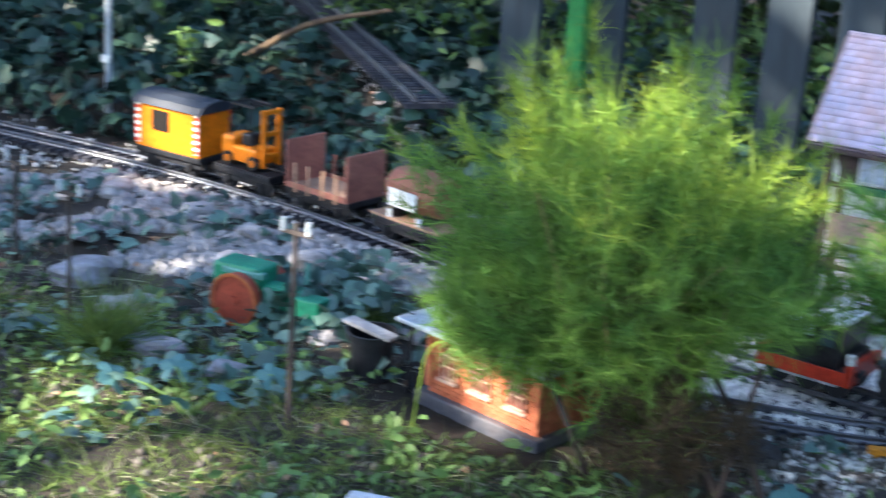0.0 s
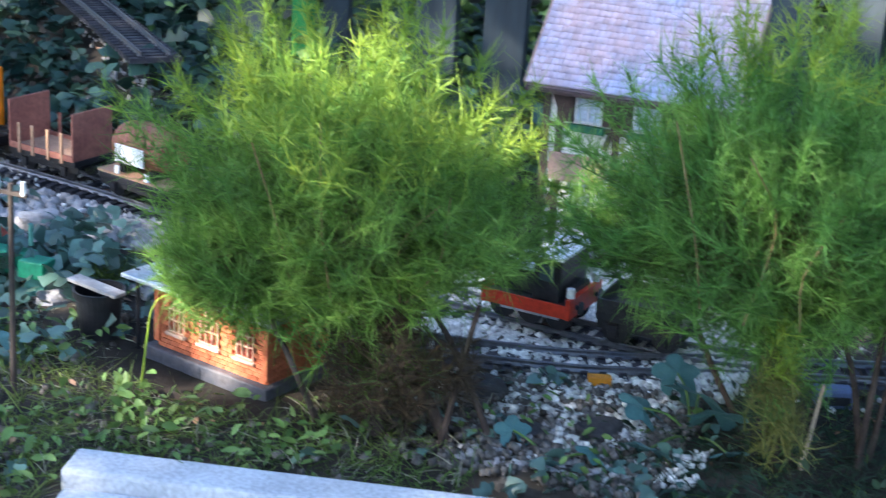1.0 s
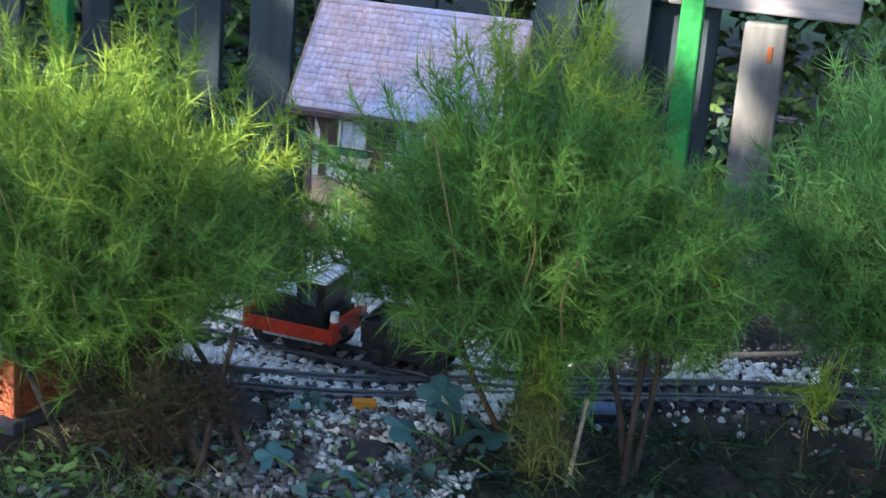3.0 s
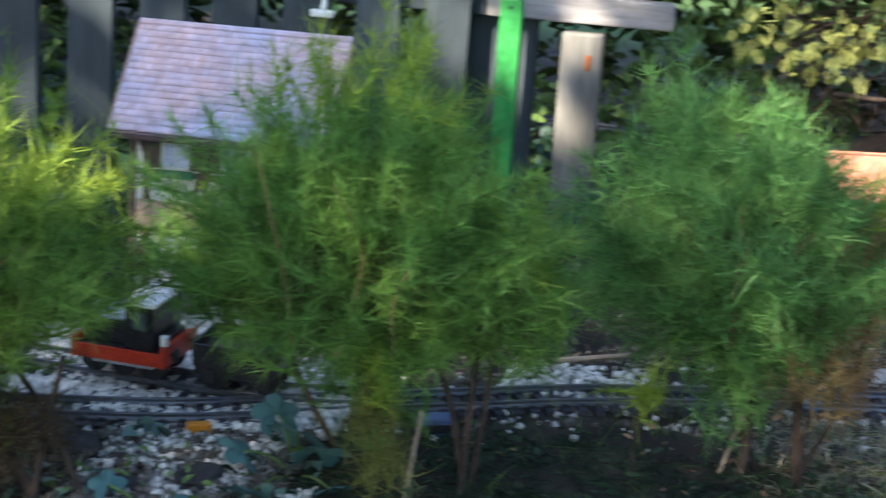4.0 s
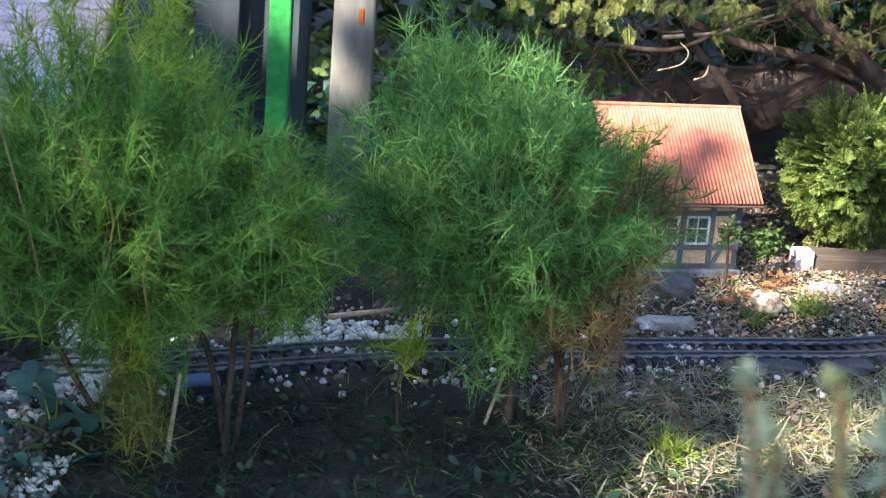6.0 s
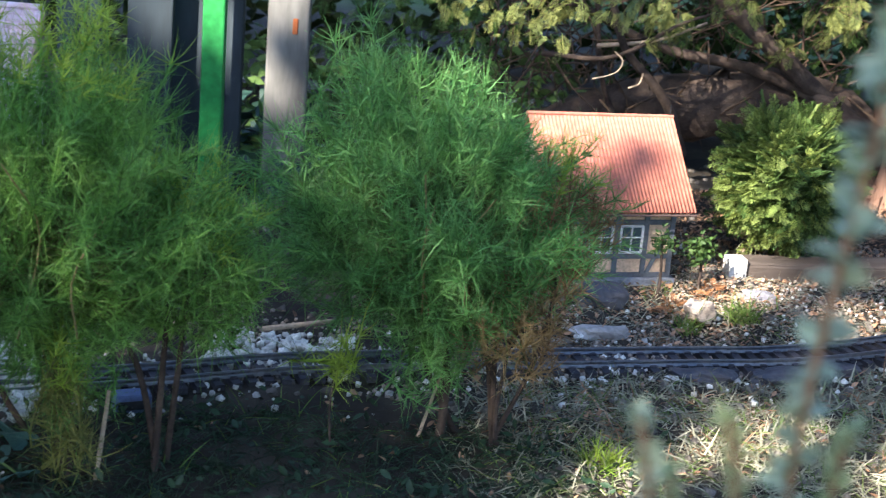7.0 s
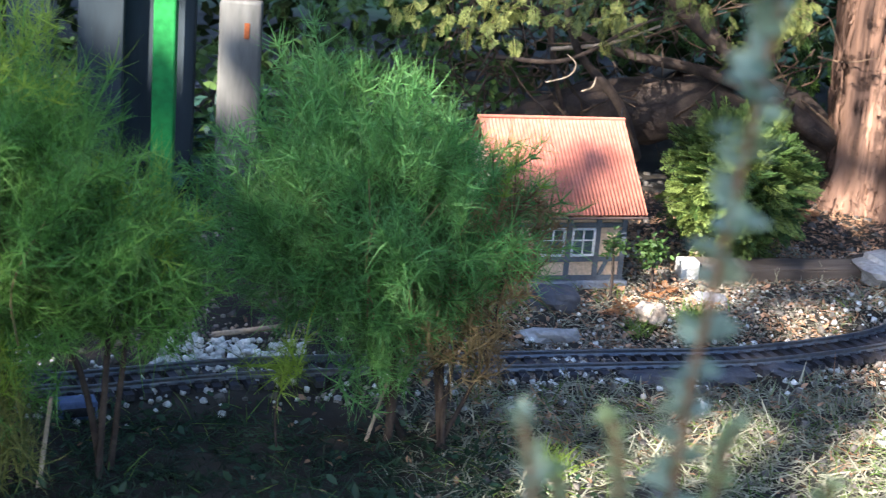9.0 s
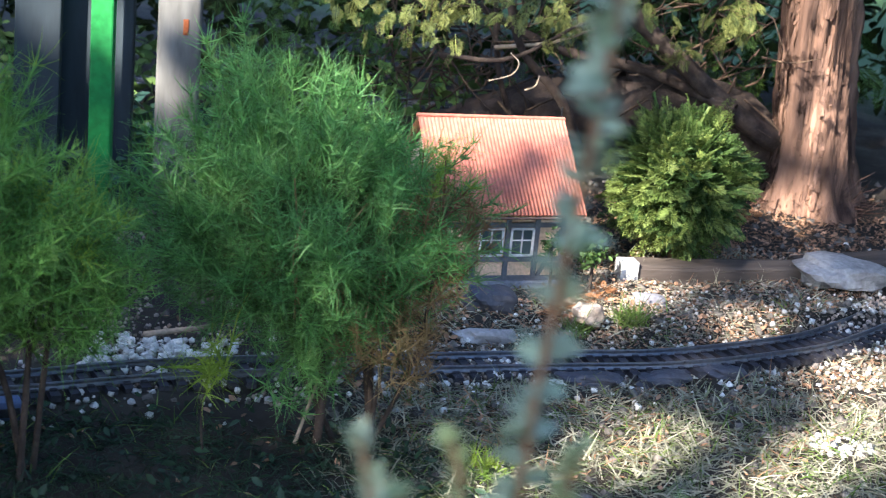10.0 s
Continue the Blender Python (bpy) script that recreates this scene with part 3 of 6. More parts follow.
# ---- tiled half-timbered house ----
def build_tall_house():
    h = thing("half_timbered_house", pose(-0.6875, 1.966, 0, 0, 0, 0.5), "white half-timbered model house with a weathered tile roof", "model house")
    W, D, EZ, RZ = 0.122, 0.178, 0.226, 0.345
    # walls
    for n, (x0, x1, y0, y1) in (("front_wall", (-W, W, 0, 0.006)), ("back_wall", (-W, W, D - 0.006, D)), ("side_wall", (-W, -W + 0.006, 0.006, D - 0.006)), ("side_wall", (W - 0.006, W, 0.006, D - 0.006))):
        bm = bmesh.new()
        if n == "side_wall":
            prof = [(y0, -0.02), (y1, -0.02), (y1, 0.236), (D / 2, 0.318), (y0, 0.236)]
            a = [bm.verts.new((x0, y, z)) for y, z in prof]
            b = [bm.verts.new((x1, y, z)) for y, z in prof]
            bm.faces.new(a[::-1]), bm.faces.new(b)
            for i in range(5):
                bm.faces.new((a[i], a[(i + 1) % 5], b[(i + 1) % 5], b[i]))
            bmesh.ops.recalc_face_normals(bm, faces=bm.faces)
        else:
            box(bm, x0, x1, y0, y1, -0.02, 0.236)
        part(n, bm, M_WHITE, h)
    # timbers of the front
    def t(a, b, w=0.010):
        part("timber", beam(bmesh.new(), a, b, w, 0.003, -0.0002), M_TIMBER, h)
    for x in (-0.118, -0.0985, -0.0195, 0.0615, 0.116):
        t((x, -0.015), (x, 0.232))
    for z, w in ((0.165, 0.007), (0.108, 0.010), (0.055, 0.007), (0.228, 0.009), (0.0, 0.012)):
        beam_ob = beam(bmesh.new(), (-W, z), (W, z), w, 0.0026, -0.0002)
        part("timber", beam_ob, M_TIMBER, h)
    for a, b in (((-0.113, 0.222), (-0.092, 0.170)), ((-0.034, 0.140), (-0.008, 0.222)), ((-0.112, 0.05), (-0.09, 0.10)), ((0.07, 0.115), (0.11, 0.222)), ((0.112, 0.05), (0.07, 0.10))):
        part("brace", beam(bmesh.new(), a, b, 0.008, 0.0022, -0.0002), M_TIMBER, h)
    # windows
    def window(x, z, w, hgt):
        wi = part("window", box(bmesh.new(), x - w / 2, x + w / 2, -0.0030, -0.0004, z - hgt / 2, z + hgt / 2), M_CURTAIN, h, "pale curtained window")
        for x0, x1, z0, z1 in ((x - w / 2 - .003, x - w / 2, z - hgt / 2, z + hgt / 2), (x + w / 2, x + w / 2 + .003, z - hgt / 2, z + hgt / 2), (x - w / 2 - .003, x + w / 2 + .003, z - hgt / 2 - .003, z - hgt / 2), (x - w / 2 - .003, x + w / 2 + .003, z + hgt / 2, z + hgt / 2 + .003), (x - .0007, x + .0007, z - hgt / 2, z + hgt / 2), (x - w / 2, x + w / 2, z + .007, z + .0084)):
            part("window_bar", box(bmesh.new(), x0, x1, -0.0050, -0.0030, z0, z1), M_FRAME, wi)
    for x in (-0.059, 0.021, 0.092):
        window(x, 0.198, 0.031, 0.046)
        for e in (-1, 1):
            part("shutter", box(bmesh.new(), x + e * 0.027 - 0.0075, x + e * 0.027 + 0.0075, -0.0056, -0.0034, 0.172, 0.224, 0.0006), M_TIMBER, h)
        part("flower_box", box(bmesh.new(), x - 0.024, x + 0.024, -0.012, -0.0036, 0.161, 0.1705, 0.001), M_SHUTTER, h, "green window box")
    for x in (-0.066, 0.046, 0.09):
        window(x, 0.080, 0.026, 0.036)
    part("sign_board", box(bmesh.new(), -0.100, -0.022, -0.030, -0.0055, 0.110, 0.114, 0.001), M_SIGN, h, "faded brown canopy over the door")
    part("sign_board", box(bmesh.new(), -0.100, -0.022, -0.033, -0.030, 0.098, 0.136, 0.001), M_SIGN, h, "faded red-brown board")
    part("door", box(bmesh.new(), -0.040, -0.010, -0.0045, -0.0005, -0.015, 0.05), M_TIMBER, h)
    # roof
    run, rise = 0.115, RZ - EZ
    ang = math.atan2(rise, run)
    slope = math.hypot(rise, run)
    x0, x1 = -0.1415, 0.1425
    bm = bmesh.new()
    prof = [(-0.026, EZ - 0.006), (0.089, RZ - 0.006), (0.204, EZ - 0.006), (0.204, EZ - 0.013), (0.089, RZ - 0.014), (-0.026, EZ - 0.013)]
    a = [bm.verts.new((x0 + .002, y, z)) for y, z in prof]
    b = [bm.verts.new((x1 - .002, y, z)) for y, z in prof]
    for i in range(6):
        bm.faces.new((a[i], a[(i + 1) % 6], b[(i + 1) % 6], b[i]))
    for q in (a, b):
        bm.faces.new((q[0], q[1], q[4], q[5])), bm.faces.new((q[1], q[2], q[3], q[4]))
    bmesh.ops.recalc_face_normals(bm, faces=bm.faces)
    roof = part("roof", bm, M_TILEBED, h, "weathered clay tile roof")
    cols, rows = 34, 16
    tw, th = (x1 - x0) / cols, slope / rows
    prof = [(-.5, 0.0), (-.38, .30), (-.15, .44), (.12, .40), (.34, .14), (.5, .05)]
    tv = np.array([(px * tw, py, 0.0012 + pz * tw * 0.36 + (0.0021 if py == 0 else 0.0)) for py in (0.0, th * 1.15) for px, pz in prof] + [(px * tw, 0.0, -0.0006 + 0.0012) for px, pz in prof])
    tq = [(i, i + 1, i + 7, i + 6) for i in range(5)] + [(i + 12, i + 13, i + 1, i) for i in range(5)]
    tile = tri_mesh("tile", tv, tq, M_TILE)
    base = Matrix.Translation((0, -0.026, EZ - 0.005)) @ Matrix.Rotation(ang, 4, "X")
    rest = []
    n = 0
    for r in range(rows):
        for c in range(cols):
            m = base @ Matrix.Translation((x0 + (c + .5) * tw, r * th, rng.uniform(0, .0006))) @ Matrix.Rotation(rng.normal(0, .02), 4, "Z")
            if c < 18 and n < 290:
                data_part("tile", tile, roof, m)
                n += 1
            else:
                mm = np.array(m)
                rest.append((tv @ mm[:3, :3].T + mm[:3, 3], tq))
    v, q = join(rest)
    data_part("tiles", tri_mesh("tiles", v, q, M_TILE_REST), roof, kind="stuff")
    for i in range(20):
        xa = x0 + (x1 - x0) * i / 20
        part("ridge_tile", rod(bmesh.new(), (xa, 0.089, RZ - 0.001), (xa + 0.0152, 0.089, RZ - 0.001), 0.0052, 0.0046, 8), M_TILE, roof)
    part("gutter", box(bmesh.new(), x0, x1, -0.032, -0.025, EZ - 0.014, EZ - 0.008, 0.0015), M_TIMBER, roof)
    for x in (x0 - .003, x1):
        bm = box(bmesh.new(), 0, 0.003, 0, slope, -0.008, 0.004)
        bmesh.ops.transform(bm, matrix=Matrix.Translation((x, -0.026, EZ - 0.005)) @ Matrix.Rotation(ang, 4, "X"), verts=bm.verts)
        part("barge_board", bm, M_SIGN, roof)


build_tall_house()


# ---- red-roofed house ----
def build_red_house():
    h = thing("red_roofed_house", pose(0.32, 2.206, 0, 0, 0, 16.8), "small model house with red sheet roof and grey timber frame", "model house")
    L0, L1, F, B, EZ, RZ = -0.200, -0.013, 0.030, 0.206, 0.110, 0.219
    for n, (x0, x1, y0, y1) in (("front_wall", (L0, L1, F, F + .006)), ("back_wall", (L0, L1, B - .006, B))):
        part(n, box(bmesh.new(), x0, x1, y0, y1, 0.0, 0.132), M_APRICOT, h)
    for x in (L0, L1 - .006):
        bm = bmesh.new()
        prof = [(F + .006, 0), (B - .006, 0), (B - .006, 0.128), (0.118, 0.206), (F + .006, 0.128)]
        a = [bm.verts.new((x, y, z)) for y, z in prof]
        b = [bm.verts.new((x + .006, y, z)) for y, z in prof]
        bm.faces.new(a[::-1]), bm.faces.new(b)
        for i in range(5):
            bm.faces.new((a[i], a[(i + 1) % 5], b[(i + 1) % 5], b[i]))
        bmesh.ops.recalc_face_normals(bm, faces=bm.faces)
        part("side_wall", bm, M_APRICOT, h)
    part("plinth", box(bmesh.new(), L0 - .006, L1 + .006, F - .010, B + .008, -0.03, 0.008, 0.002), M_PLINTH, h, "grey stone plinth")
    y = F - 0.0003
    for x in (L0 + .004, -0.146, -0.0985, -0.056, L1 - .004):
        part("timber", beam(bmesh.new(), (x, 0.008), (x, 0.130), 0.0075, 0.0032, y), M_GREYTIMBER, h)
    for z, w in ((0.0115, 0.007), (0.0385, 0.007), (0.088, 0.007), (0.122, 0.008)):
        part("timber", beam(bmesh.new(), (L0, z), (L1, z), w, 0.0027, y), M_GREYTIMBER, h)
    for a, b in (((-0.050, 0.012), (-0.020, 0.080)), ((-0.190, 0.080), (-0.155, 0.012))):
        part("brace", beam(bmesh.new(), a, b, 0.006, 0.0022, y), M_GREYTIMBER, h)
    for x in (-0.1222, -0.0772):
        w, z0, z1 = 0.0165, 0.045, 0.082
        wi = part("window", box(bmesh.new(), x - w, x + w, y - .0012, y - .0004, z0, z1), M_PANE, h, "dark window pane")
        for x0, x1, a, b in ((x - w - .001, x - w + .002, z0, z1), (x + w - .002, x + w + .001, z0, z1), (x - w, x + w, z0 - .002, z0 + .001), (x - w, x + w, z1 - .001, z1 + .002), (x - .0008, x + .0008, z0, z1), (x - w, x + w, 0.0655, 0.0668)):
            part("window_bar", box(bmesh.new(), x0, x1, y - .0036, y - .0012, a, b), M_FRAME, wi)
    # corrugated roof: both slopes as wavy sheets with thickness
    run, rise = 0.118, RZ - EZ
    ang, slope = math.atan2(rise, run), math.hypot(rise, run)
    waves, per = 40, 6
    n = waves * per
    xs = np.linspace(-0.214, 0.003, n + 1)
    wave = 0.0006 * np.cos(np.linspace(0, 2 * np.pi * waves, n + 1))
    for flip in (1, -1):
        v = []
        for top in (0.0, -0.0014):
            for d in (0.0, slope):
                yy, zz = d * math.cos(ang), d * math.sin(ang)
                v += [(x, (yy if flip > 0 else 0.236 - yy), EZ + zz + w + top) for x, w in zip(xs, wave)]
        w_ = n + 1
        f = [(r * w_ + i, r * w_ + i + 1, (r + 1) * w_ + i + 1, (r + 1) * w_ + i) for r in (0, 2) for i in range(n)]
        f += [(i, i + 1, 2 * w_ + i + 1, 2 * w_ + i) for i in range(n)]
        f += [(e, w_ + e, 3 * w_ + e, 2 * w_ + e) for e in (0, n)]
        data_part("roof_sheet", tri_mesh("roof_sheet", v, f, M_REDROOF, True), h, label="red corrugated sheet")
    rod(bm := bmesh.new(), (-0.216, 0.118, RZ + .0015), (0.004, 0.118, RZ - .0005), 0.0026, seg=10)
    part("ridge_cap", bm, M_REDROOF, h)
    rod(bm := bmesh.new(), (-0.001, 0.118, RZ), (-0.001, 0.118, RZ + .016), 0.0012, seg=6)
    part("finial", bm, M_BLACK, h)
    rod(bm := bmesh.new(), (-0.214, -0.002, EZ - .004), (0.003, -0.001, EZ - .004), 0.0016, seg=8)
    part("gutter", bm, M_TIMBER, h)


build_red_house()


# ---- brick waiting room ----
def build_brick_house():
    h = thing("brick_station_building", pose(-1.040, 1.394, 0, 0, 0, -13), "orange brick model station building with arched white windows", "model house")
    L, D, H = 0.162, 0.10, 0.0725
    part("base_slab", box(bmesh.new(), -0.014, L + .009, -0.011, D + .01, -0.022, -0.004, 0.002), M_SLATE, h, "grey stone base slab")
    part("core", box(bmesh.new(), 0.002, L - .002, 0.002, D, -0.004, H), M_BRICK, h)
    brick_me = {}
    def courses(face, length, holes):
        bw, bh, rows = 0.0125, 0.0054, 14
        for r in range(rows):
            x = -bw / 2 if r % 2 else 0.0
            while x < length - .001:
                a, b = max(x, 0), min(x + bw, length)
                z = -0.004 + r * bh
                inside = any(p - wd / 2 - .002 < (a + b) / 2 < p + wd / 2 + .002 and z0 < z + bh / 2 < z1 + .004 for p, wd, z0, z1 in holes)
                if b - a > .002 and not inside:
                    key = round(b - a, 4)
                    if key not in brick_me:
                        bm = box(bmesh.new(), 0.0004, b - a - .0004, -0.0016, 0.0014, 0.0003, bh - .0003)
                        me = bpy.data.meshes.new("brick")
                        bm.to_mesh(me)
                        bm.free()
                        me.materials.append(M_BRICK)
                        brick_me[key] = me
                    m = Matrix.Translation((a, rng.uniform(-.0003, .0003), z)) if face == "front" else Matrix.Translation((L, a, z)) @ Matrix.Rotation(radians(90), 4, "Z")
                    data_part("brick", brick_me[key], h, m)
                x += bw
    wins = [(0.029, 0.024, 0.018, 0.057), (0.078, 0.028, 0.018, 0.059), (0.131, 0.025, 0.018, 0.057)]
    courses("front", L, wins)
    courses("side", D, [])
    for x, w, z0, z1 in wins:
        zs = z1 - w * .42
        bm = bmesh.new()
        out = [(x - w / 2, z0), (x + w / 2, z0)] + [(x + w / 2 * math.cos(a), zs + w * .42 * math.sin(a)) for a in np.linspace(0, math.pi, 11)]
        f_, b_ = [bm.verts.new((p, -0.0006, q)) for p, q in out], [bm.verts.new((p, 0.0016, q)) for p, q in out]
        bm.faces.new(f_), bm.faces.new(b_[::-1])
        for k in range(len(out)):
            bm.faces.new((f_[k], f_[(k + 1) % len(out)], b_[(k + 1) % len(out)], b_[k]))
        bmesh.ops.recalc_face_normals(bm, faces=bm.faces)
        pane = part("window", bm, M_REDPANE, h, "dark red arched window")
        for k in (-.5, -.17, .17, .5):
            part("window_bar", box(bmesh.new(), x + k * w * .94 - .0006, x + k * w * .94 + .0006, -0.0026, -0.0006, z0, zs if abs(k) > .3 else z1 - .003), M_CREAM, pane)
        for z in (z0 + .0008, z0 + (z1 - z0) * .36, z0 + (z1 - z0) * .68):
            part("window_bar", box(bmesh.new(), x - w / 2, x + w / 2, -0.0023, -0.0006, z - .0006, z + .0006), M_CREAM, pane)
        bm = bmesh.new()
        for k in range(9):
            a0, a1 = math.pi * k / 9 + .03, math.pi * (k + 1) / 9 - .03
            ring = [(r_ * math.cos(a), r_ * .84 * math.sin(a)) for r_, a in ((w / 2, a0), (w / 2, a1), (w / 2 + .0055, a1), (w / 2 + .0055, a0))]
            q0, q1 = [bm.verts.new((x + p, -0.0026, zs + q)) for p, q in ring], [bm.verts.new((x + p, 0.001, zs + q)) for p, q in ring]
            bm.faces.new(q0), bm.faces.new(q1[::-1])
            for c in range(4):
                bm.faces.new((q0[c], q0[(c + 1) % 4], q1[(c + 1) % 4], q1[c]))
        bmesh.ops.recalc_face_normals(bm, faces=bm.faces)
        part("brick_arch", bm, M_BRICK, h)
        part("sill", box(bmesh.new(), x - w / 2 - .003, x + w / 2 + .003, -0.006, -0.0016, z0 - .004, z0 - .0005, .0006), M_CREAM, h)
    for x in (0.0, L):
        part("pilaster", box(bmesh.new(), x - .004, x + .004, -0.0045, 0.004, 0.002, H, .0006), M_BRICK, h)
    bm = box(bmesh.new(), -0.040, L + .02, -0.02, D + .02, H + .004, H + .009, .0012)
    for v in bm.verts:
        v.co.z += 0.012 * (1 - abs(v.co.y - D / 2) / (D / 2 + .02)) - 0.006
    part("roof", bm, M_ZINC, h, "pale grey sheet roof")
    rod(bm := bmesh.new(), (-0.034, 0, -0.02), (-0.034, 0, H + .004), 0.0025, seg=8)
    part("canopy_post", bm, M_BLACK, h)


build_brick_house()


# ---- rolling stock ----
def wheelset(x, parent, r=0.0155):
    for s in (-1, 1):
        rod(bm := bmesh.new(), (x, s * 0.0215, r), (x, s * 0.0255, r), r, seg=20)
        rod(bm, (x, s * 0.0198, r), (x, s * 0.0215, r), r + .002, seg=20)
        part("wheel", bm, M_BLACK, parent)
    rod(bm := bmesh.new(), (x, -0.02, r), (x, 0.02, r), 0.0022, seg=8)
    part("axle", bm, M_BLACK, parent)


def underframe(v, half, width=0.040, material=None):
    material = material or M_BLACK
    part("frame", box(bmesh.new(), -half, half, -width, width, 0.030, 0.040, .001), material, v)
    for s in (-1, 1):
        part("sole_bar", box(bmesh.new(), -half, half, s * 0.031 - .002, s * 0.031 + .002, 0.018, 0.0305), material, v)
        for x in (-half * .6, half * .6):
            part("axle_box", box(bmesh.new(), x - .006, x + .006, s * 0.035 - .003, s * 0.035 + .003, 0.010, 0.026, .001), material, v)
    for x in (-half * .6, half * .6):
        wheelset(x, v)
    for s in (-1, 1):
        part("coupler", box(bmesh.new(), min(s * half, s * (half + .012)), max(s * half, s * (half + .012)), -0.006, 0.006, 0.020, 0.026, .001), material, v)


def on_siding(x):
    line, _ = curved(SIDING, 400)
    i = int(np.argmin(abs(line[:, 0] - x)))
    d = line[min(i + 6, 399)] - line[max(i - 6, 0)]
    return pose(line[i][0], line[i][1], 0, 0, 0, math.degrees(math.atan2(d[1], d[0])))


SMALL = Matrix.Diagonal((0.85, 0.95, 0.86, 1))


def build_crew_wagon():
    v = thing("crew_wagon", on_siding(-1.845) @ SMALL, "yellow works wagon with dark curved roof and striped corners", "railway wagon")
    underframe(v, 0.083)
    part("body", box(bmesh.new(), -0.080, 0.080, -0.040, 0.040, 0.040, 0.128, .0015), M_YELLOW, v)
    bm = bmesh.new()
    prof = [(-0.045, 0.122), (-0.036, 0.133), (-0.018, 0.140), (0, 0.142), (0.018, 0.140), (0.036, 0.133), (0.045, 0.122)]
    a = [bm.verts.new((-0.086, y, z)) for y, z in prof]
    b = [bm.verts.new((0.086, y, z)) for y, z in prof]
    for i in range(6):
        bm.faces.new((a[i], a[i + 1], b[i + 1], b[i]))
    bm.faces.new(a), bm.faces.new(b[::-1])
    bm.faces.new((a[0], b[0], b[6], a[6]))
    bmesh.ops.recalc_face_normals(bm, faces=bm.faces)
    part("roof", bm, M_ROOFGREY, v, "dark grey curved roof")
    bm = bmesh.new()
    prof = [(-0.040, 0.120), (-0.034, 0.130), (-0.017, 0.1375), (0, 0.139), (0.017, 0.1375), (0.034, 0.130), (0.040, 0.120)]
    a = [bm.verts.new((0.0795, y, z)) for y, z in prof]
    b = [bm.verts.new((0.0815, y, z)) for y, z in prof]
    bm.faces.new(a[::-1]), bm.faces.new(b)
    for i in range(6):
        bm.faces.new((a[i], a[i + 1], b[i + 1], b[i]))
    part("gable", bm, M_YELLOW, v)
    w = part("window", box(bmesh.new(), -0.034, 0.004, -0.0412, -0.0398, 0.076, 0.114), M_DARK, v, "dark window")
    for x in (-0.035, -0.015, 0.005):
        part("window_bar", box(bmesh.new(), x - .001, x + .001, -0.0422, -0.0412, 0.077, 0.113), M_BLACK, w)
    for x in (-0.074, 0.074):
        strip = part("warning_strip", box(bmesh.new(), x - .006, x + .006, -0.0412, -0.0400, 0.046, 0.122), M_LABEL, v, "white corner strip with red bars")
        for k in range(6):
            part("red_bar", box(bmesh.new(), x - .0055, x + .0055, -0.0418, -0.0412, 0.048 + k * .0125, 0.054 + k * .0125), M_RED, strip)
    for k in range(6):
        part("warning_bar", box(bmesh.new(), 0.0815, 0.0821, 0.031, 0.0395, 0.050 + k * .0125, 0.056 + k * .0125), M_RED, v)


def build_forklift_wagon():
    v = thing("flat_wagon", on_siding(-1.680) @ SMALL, "dark flat wagon carrying a forklift truck", "railway wagon")
    underframe(v, 0.072)
    for k in range(8):
        part("plank", box(bmesh.new(), -0.072 + k * .018, -0.0545 + k * .018, -0.038, 0.038, 0.040, 0.043, .0006), M_BLACK, v)
    f = thing("toy_forklift", on_siding(-1.672) @ SMALL @ pose(-0.004, -0.004, 0.0435, 0, 0, 0) @ Matrix.Diagonal((1.3, 1.3, 1.32, 1)), "yellow toy forklift truck with black overhead guard", "forklift")
    part("body", box(bmesh.new(), -0.045, 0.018, -0.019, 0.019, 0.006, 0.028, .003), M_YELLOW, f)
    part("counterweight", box(bmesh.new(), -0.052, -0.026, -0.020, 0.020, 0.012, 0.040, .005), M_YELLOW, f)
    part("seat", box(bmesh.new(), -0.022, -0.004, -0.010, 0.010, 0.028, 0.044, .002), M_BLACK, f)
    for x in (-0.036, 0.012):
        for s in (-1, 1):
            rod(bm := bmesh.new(), (x, s * 0.014, 0.0095), (x, s * 0.022, 0.0095), 0.0095, seg=16)
            part("tyre", bm, M_BLACK, f)
            rod(bm := bmesh.new(), (x, s * 0.022, 0.0095), (x, s * 0.0228, 0.0095), 0.005, seg=12)
            part("hub", bm, M_YELLOW, f)
    for s in (-1, 1):
        for x0, x1 in ((-0.040, -0.034), (0.010, 0.004)):
            rod(bm := bmesh.new(), (x0, s * 0.016, 0.028), (x1, s * 0.015, 0.083), 0.0014, seg=6)
            part("guard_post", bm, M_BLACK, f)
        part("guard_rail", box(bmesh.new(), -0.036, 0.008, s * 0.015 - .0015, s * 0.015 + .0015, 0.083, 0.086), M_BLACK, f)
        part("mast_rail", box(bmesh.new(), 0.022, 0.028, s * 0.013 - .003, s * 0.013 + .003, 0.004, 0.084, .0008), M_YELLOW, f)
    for k in range(6):
        part("guard_bar", box(bmesh.new(), -0.036 + k * .008, -0.034 + k * .008, -0.015, 0.015, 0.084, 0.0855), M_BLACK, f)
    for z in (0.020, 0.050, 0.080):
        part("mast_crossbar", box(bmesh.new(), 0.0225, 0.0275, -0.010, 0.010, z - .003, z + .003, .0005), M_YELLOW, f)
    for s in (-1, 1):
        part("fork", box(bmesh.new(), 0.028, 0.060, s * 0.008 - .002, s * 0.008 + .002, 0.004, 0.0065), M_BLACK, f)


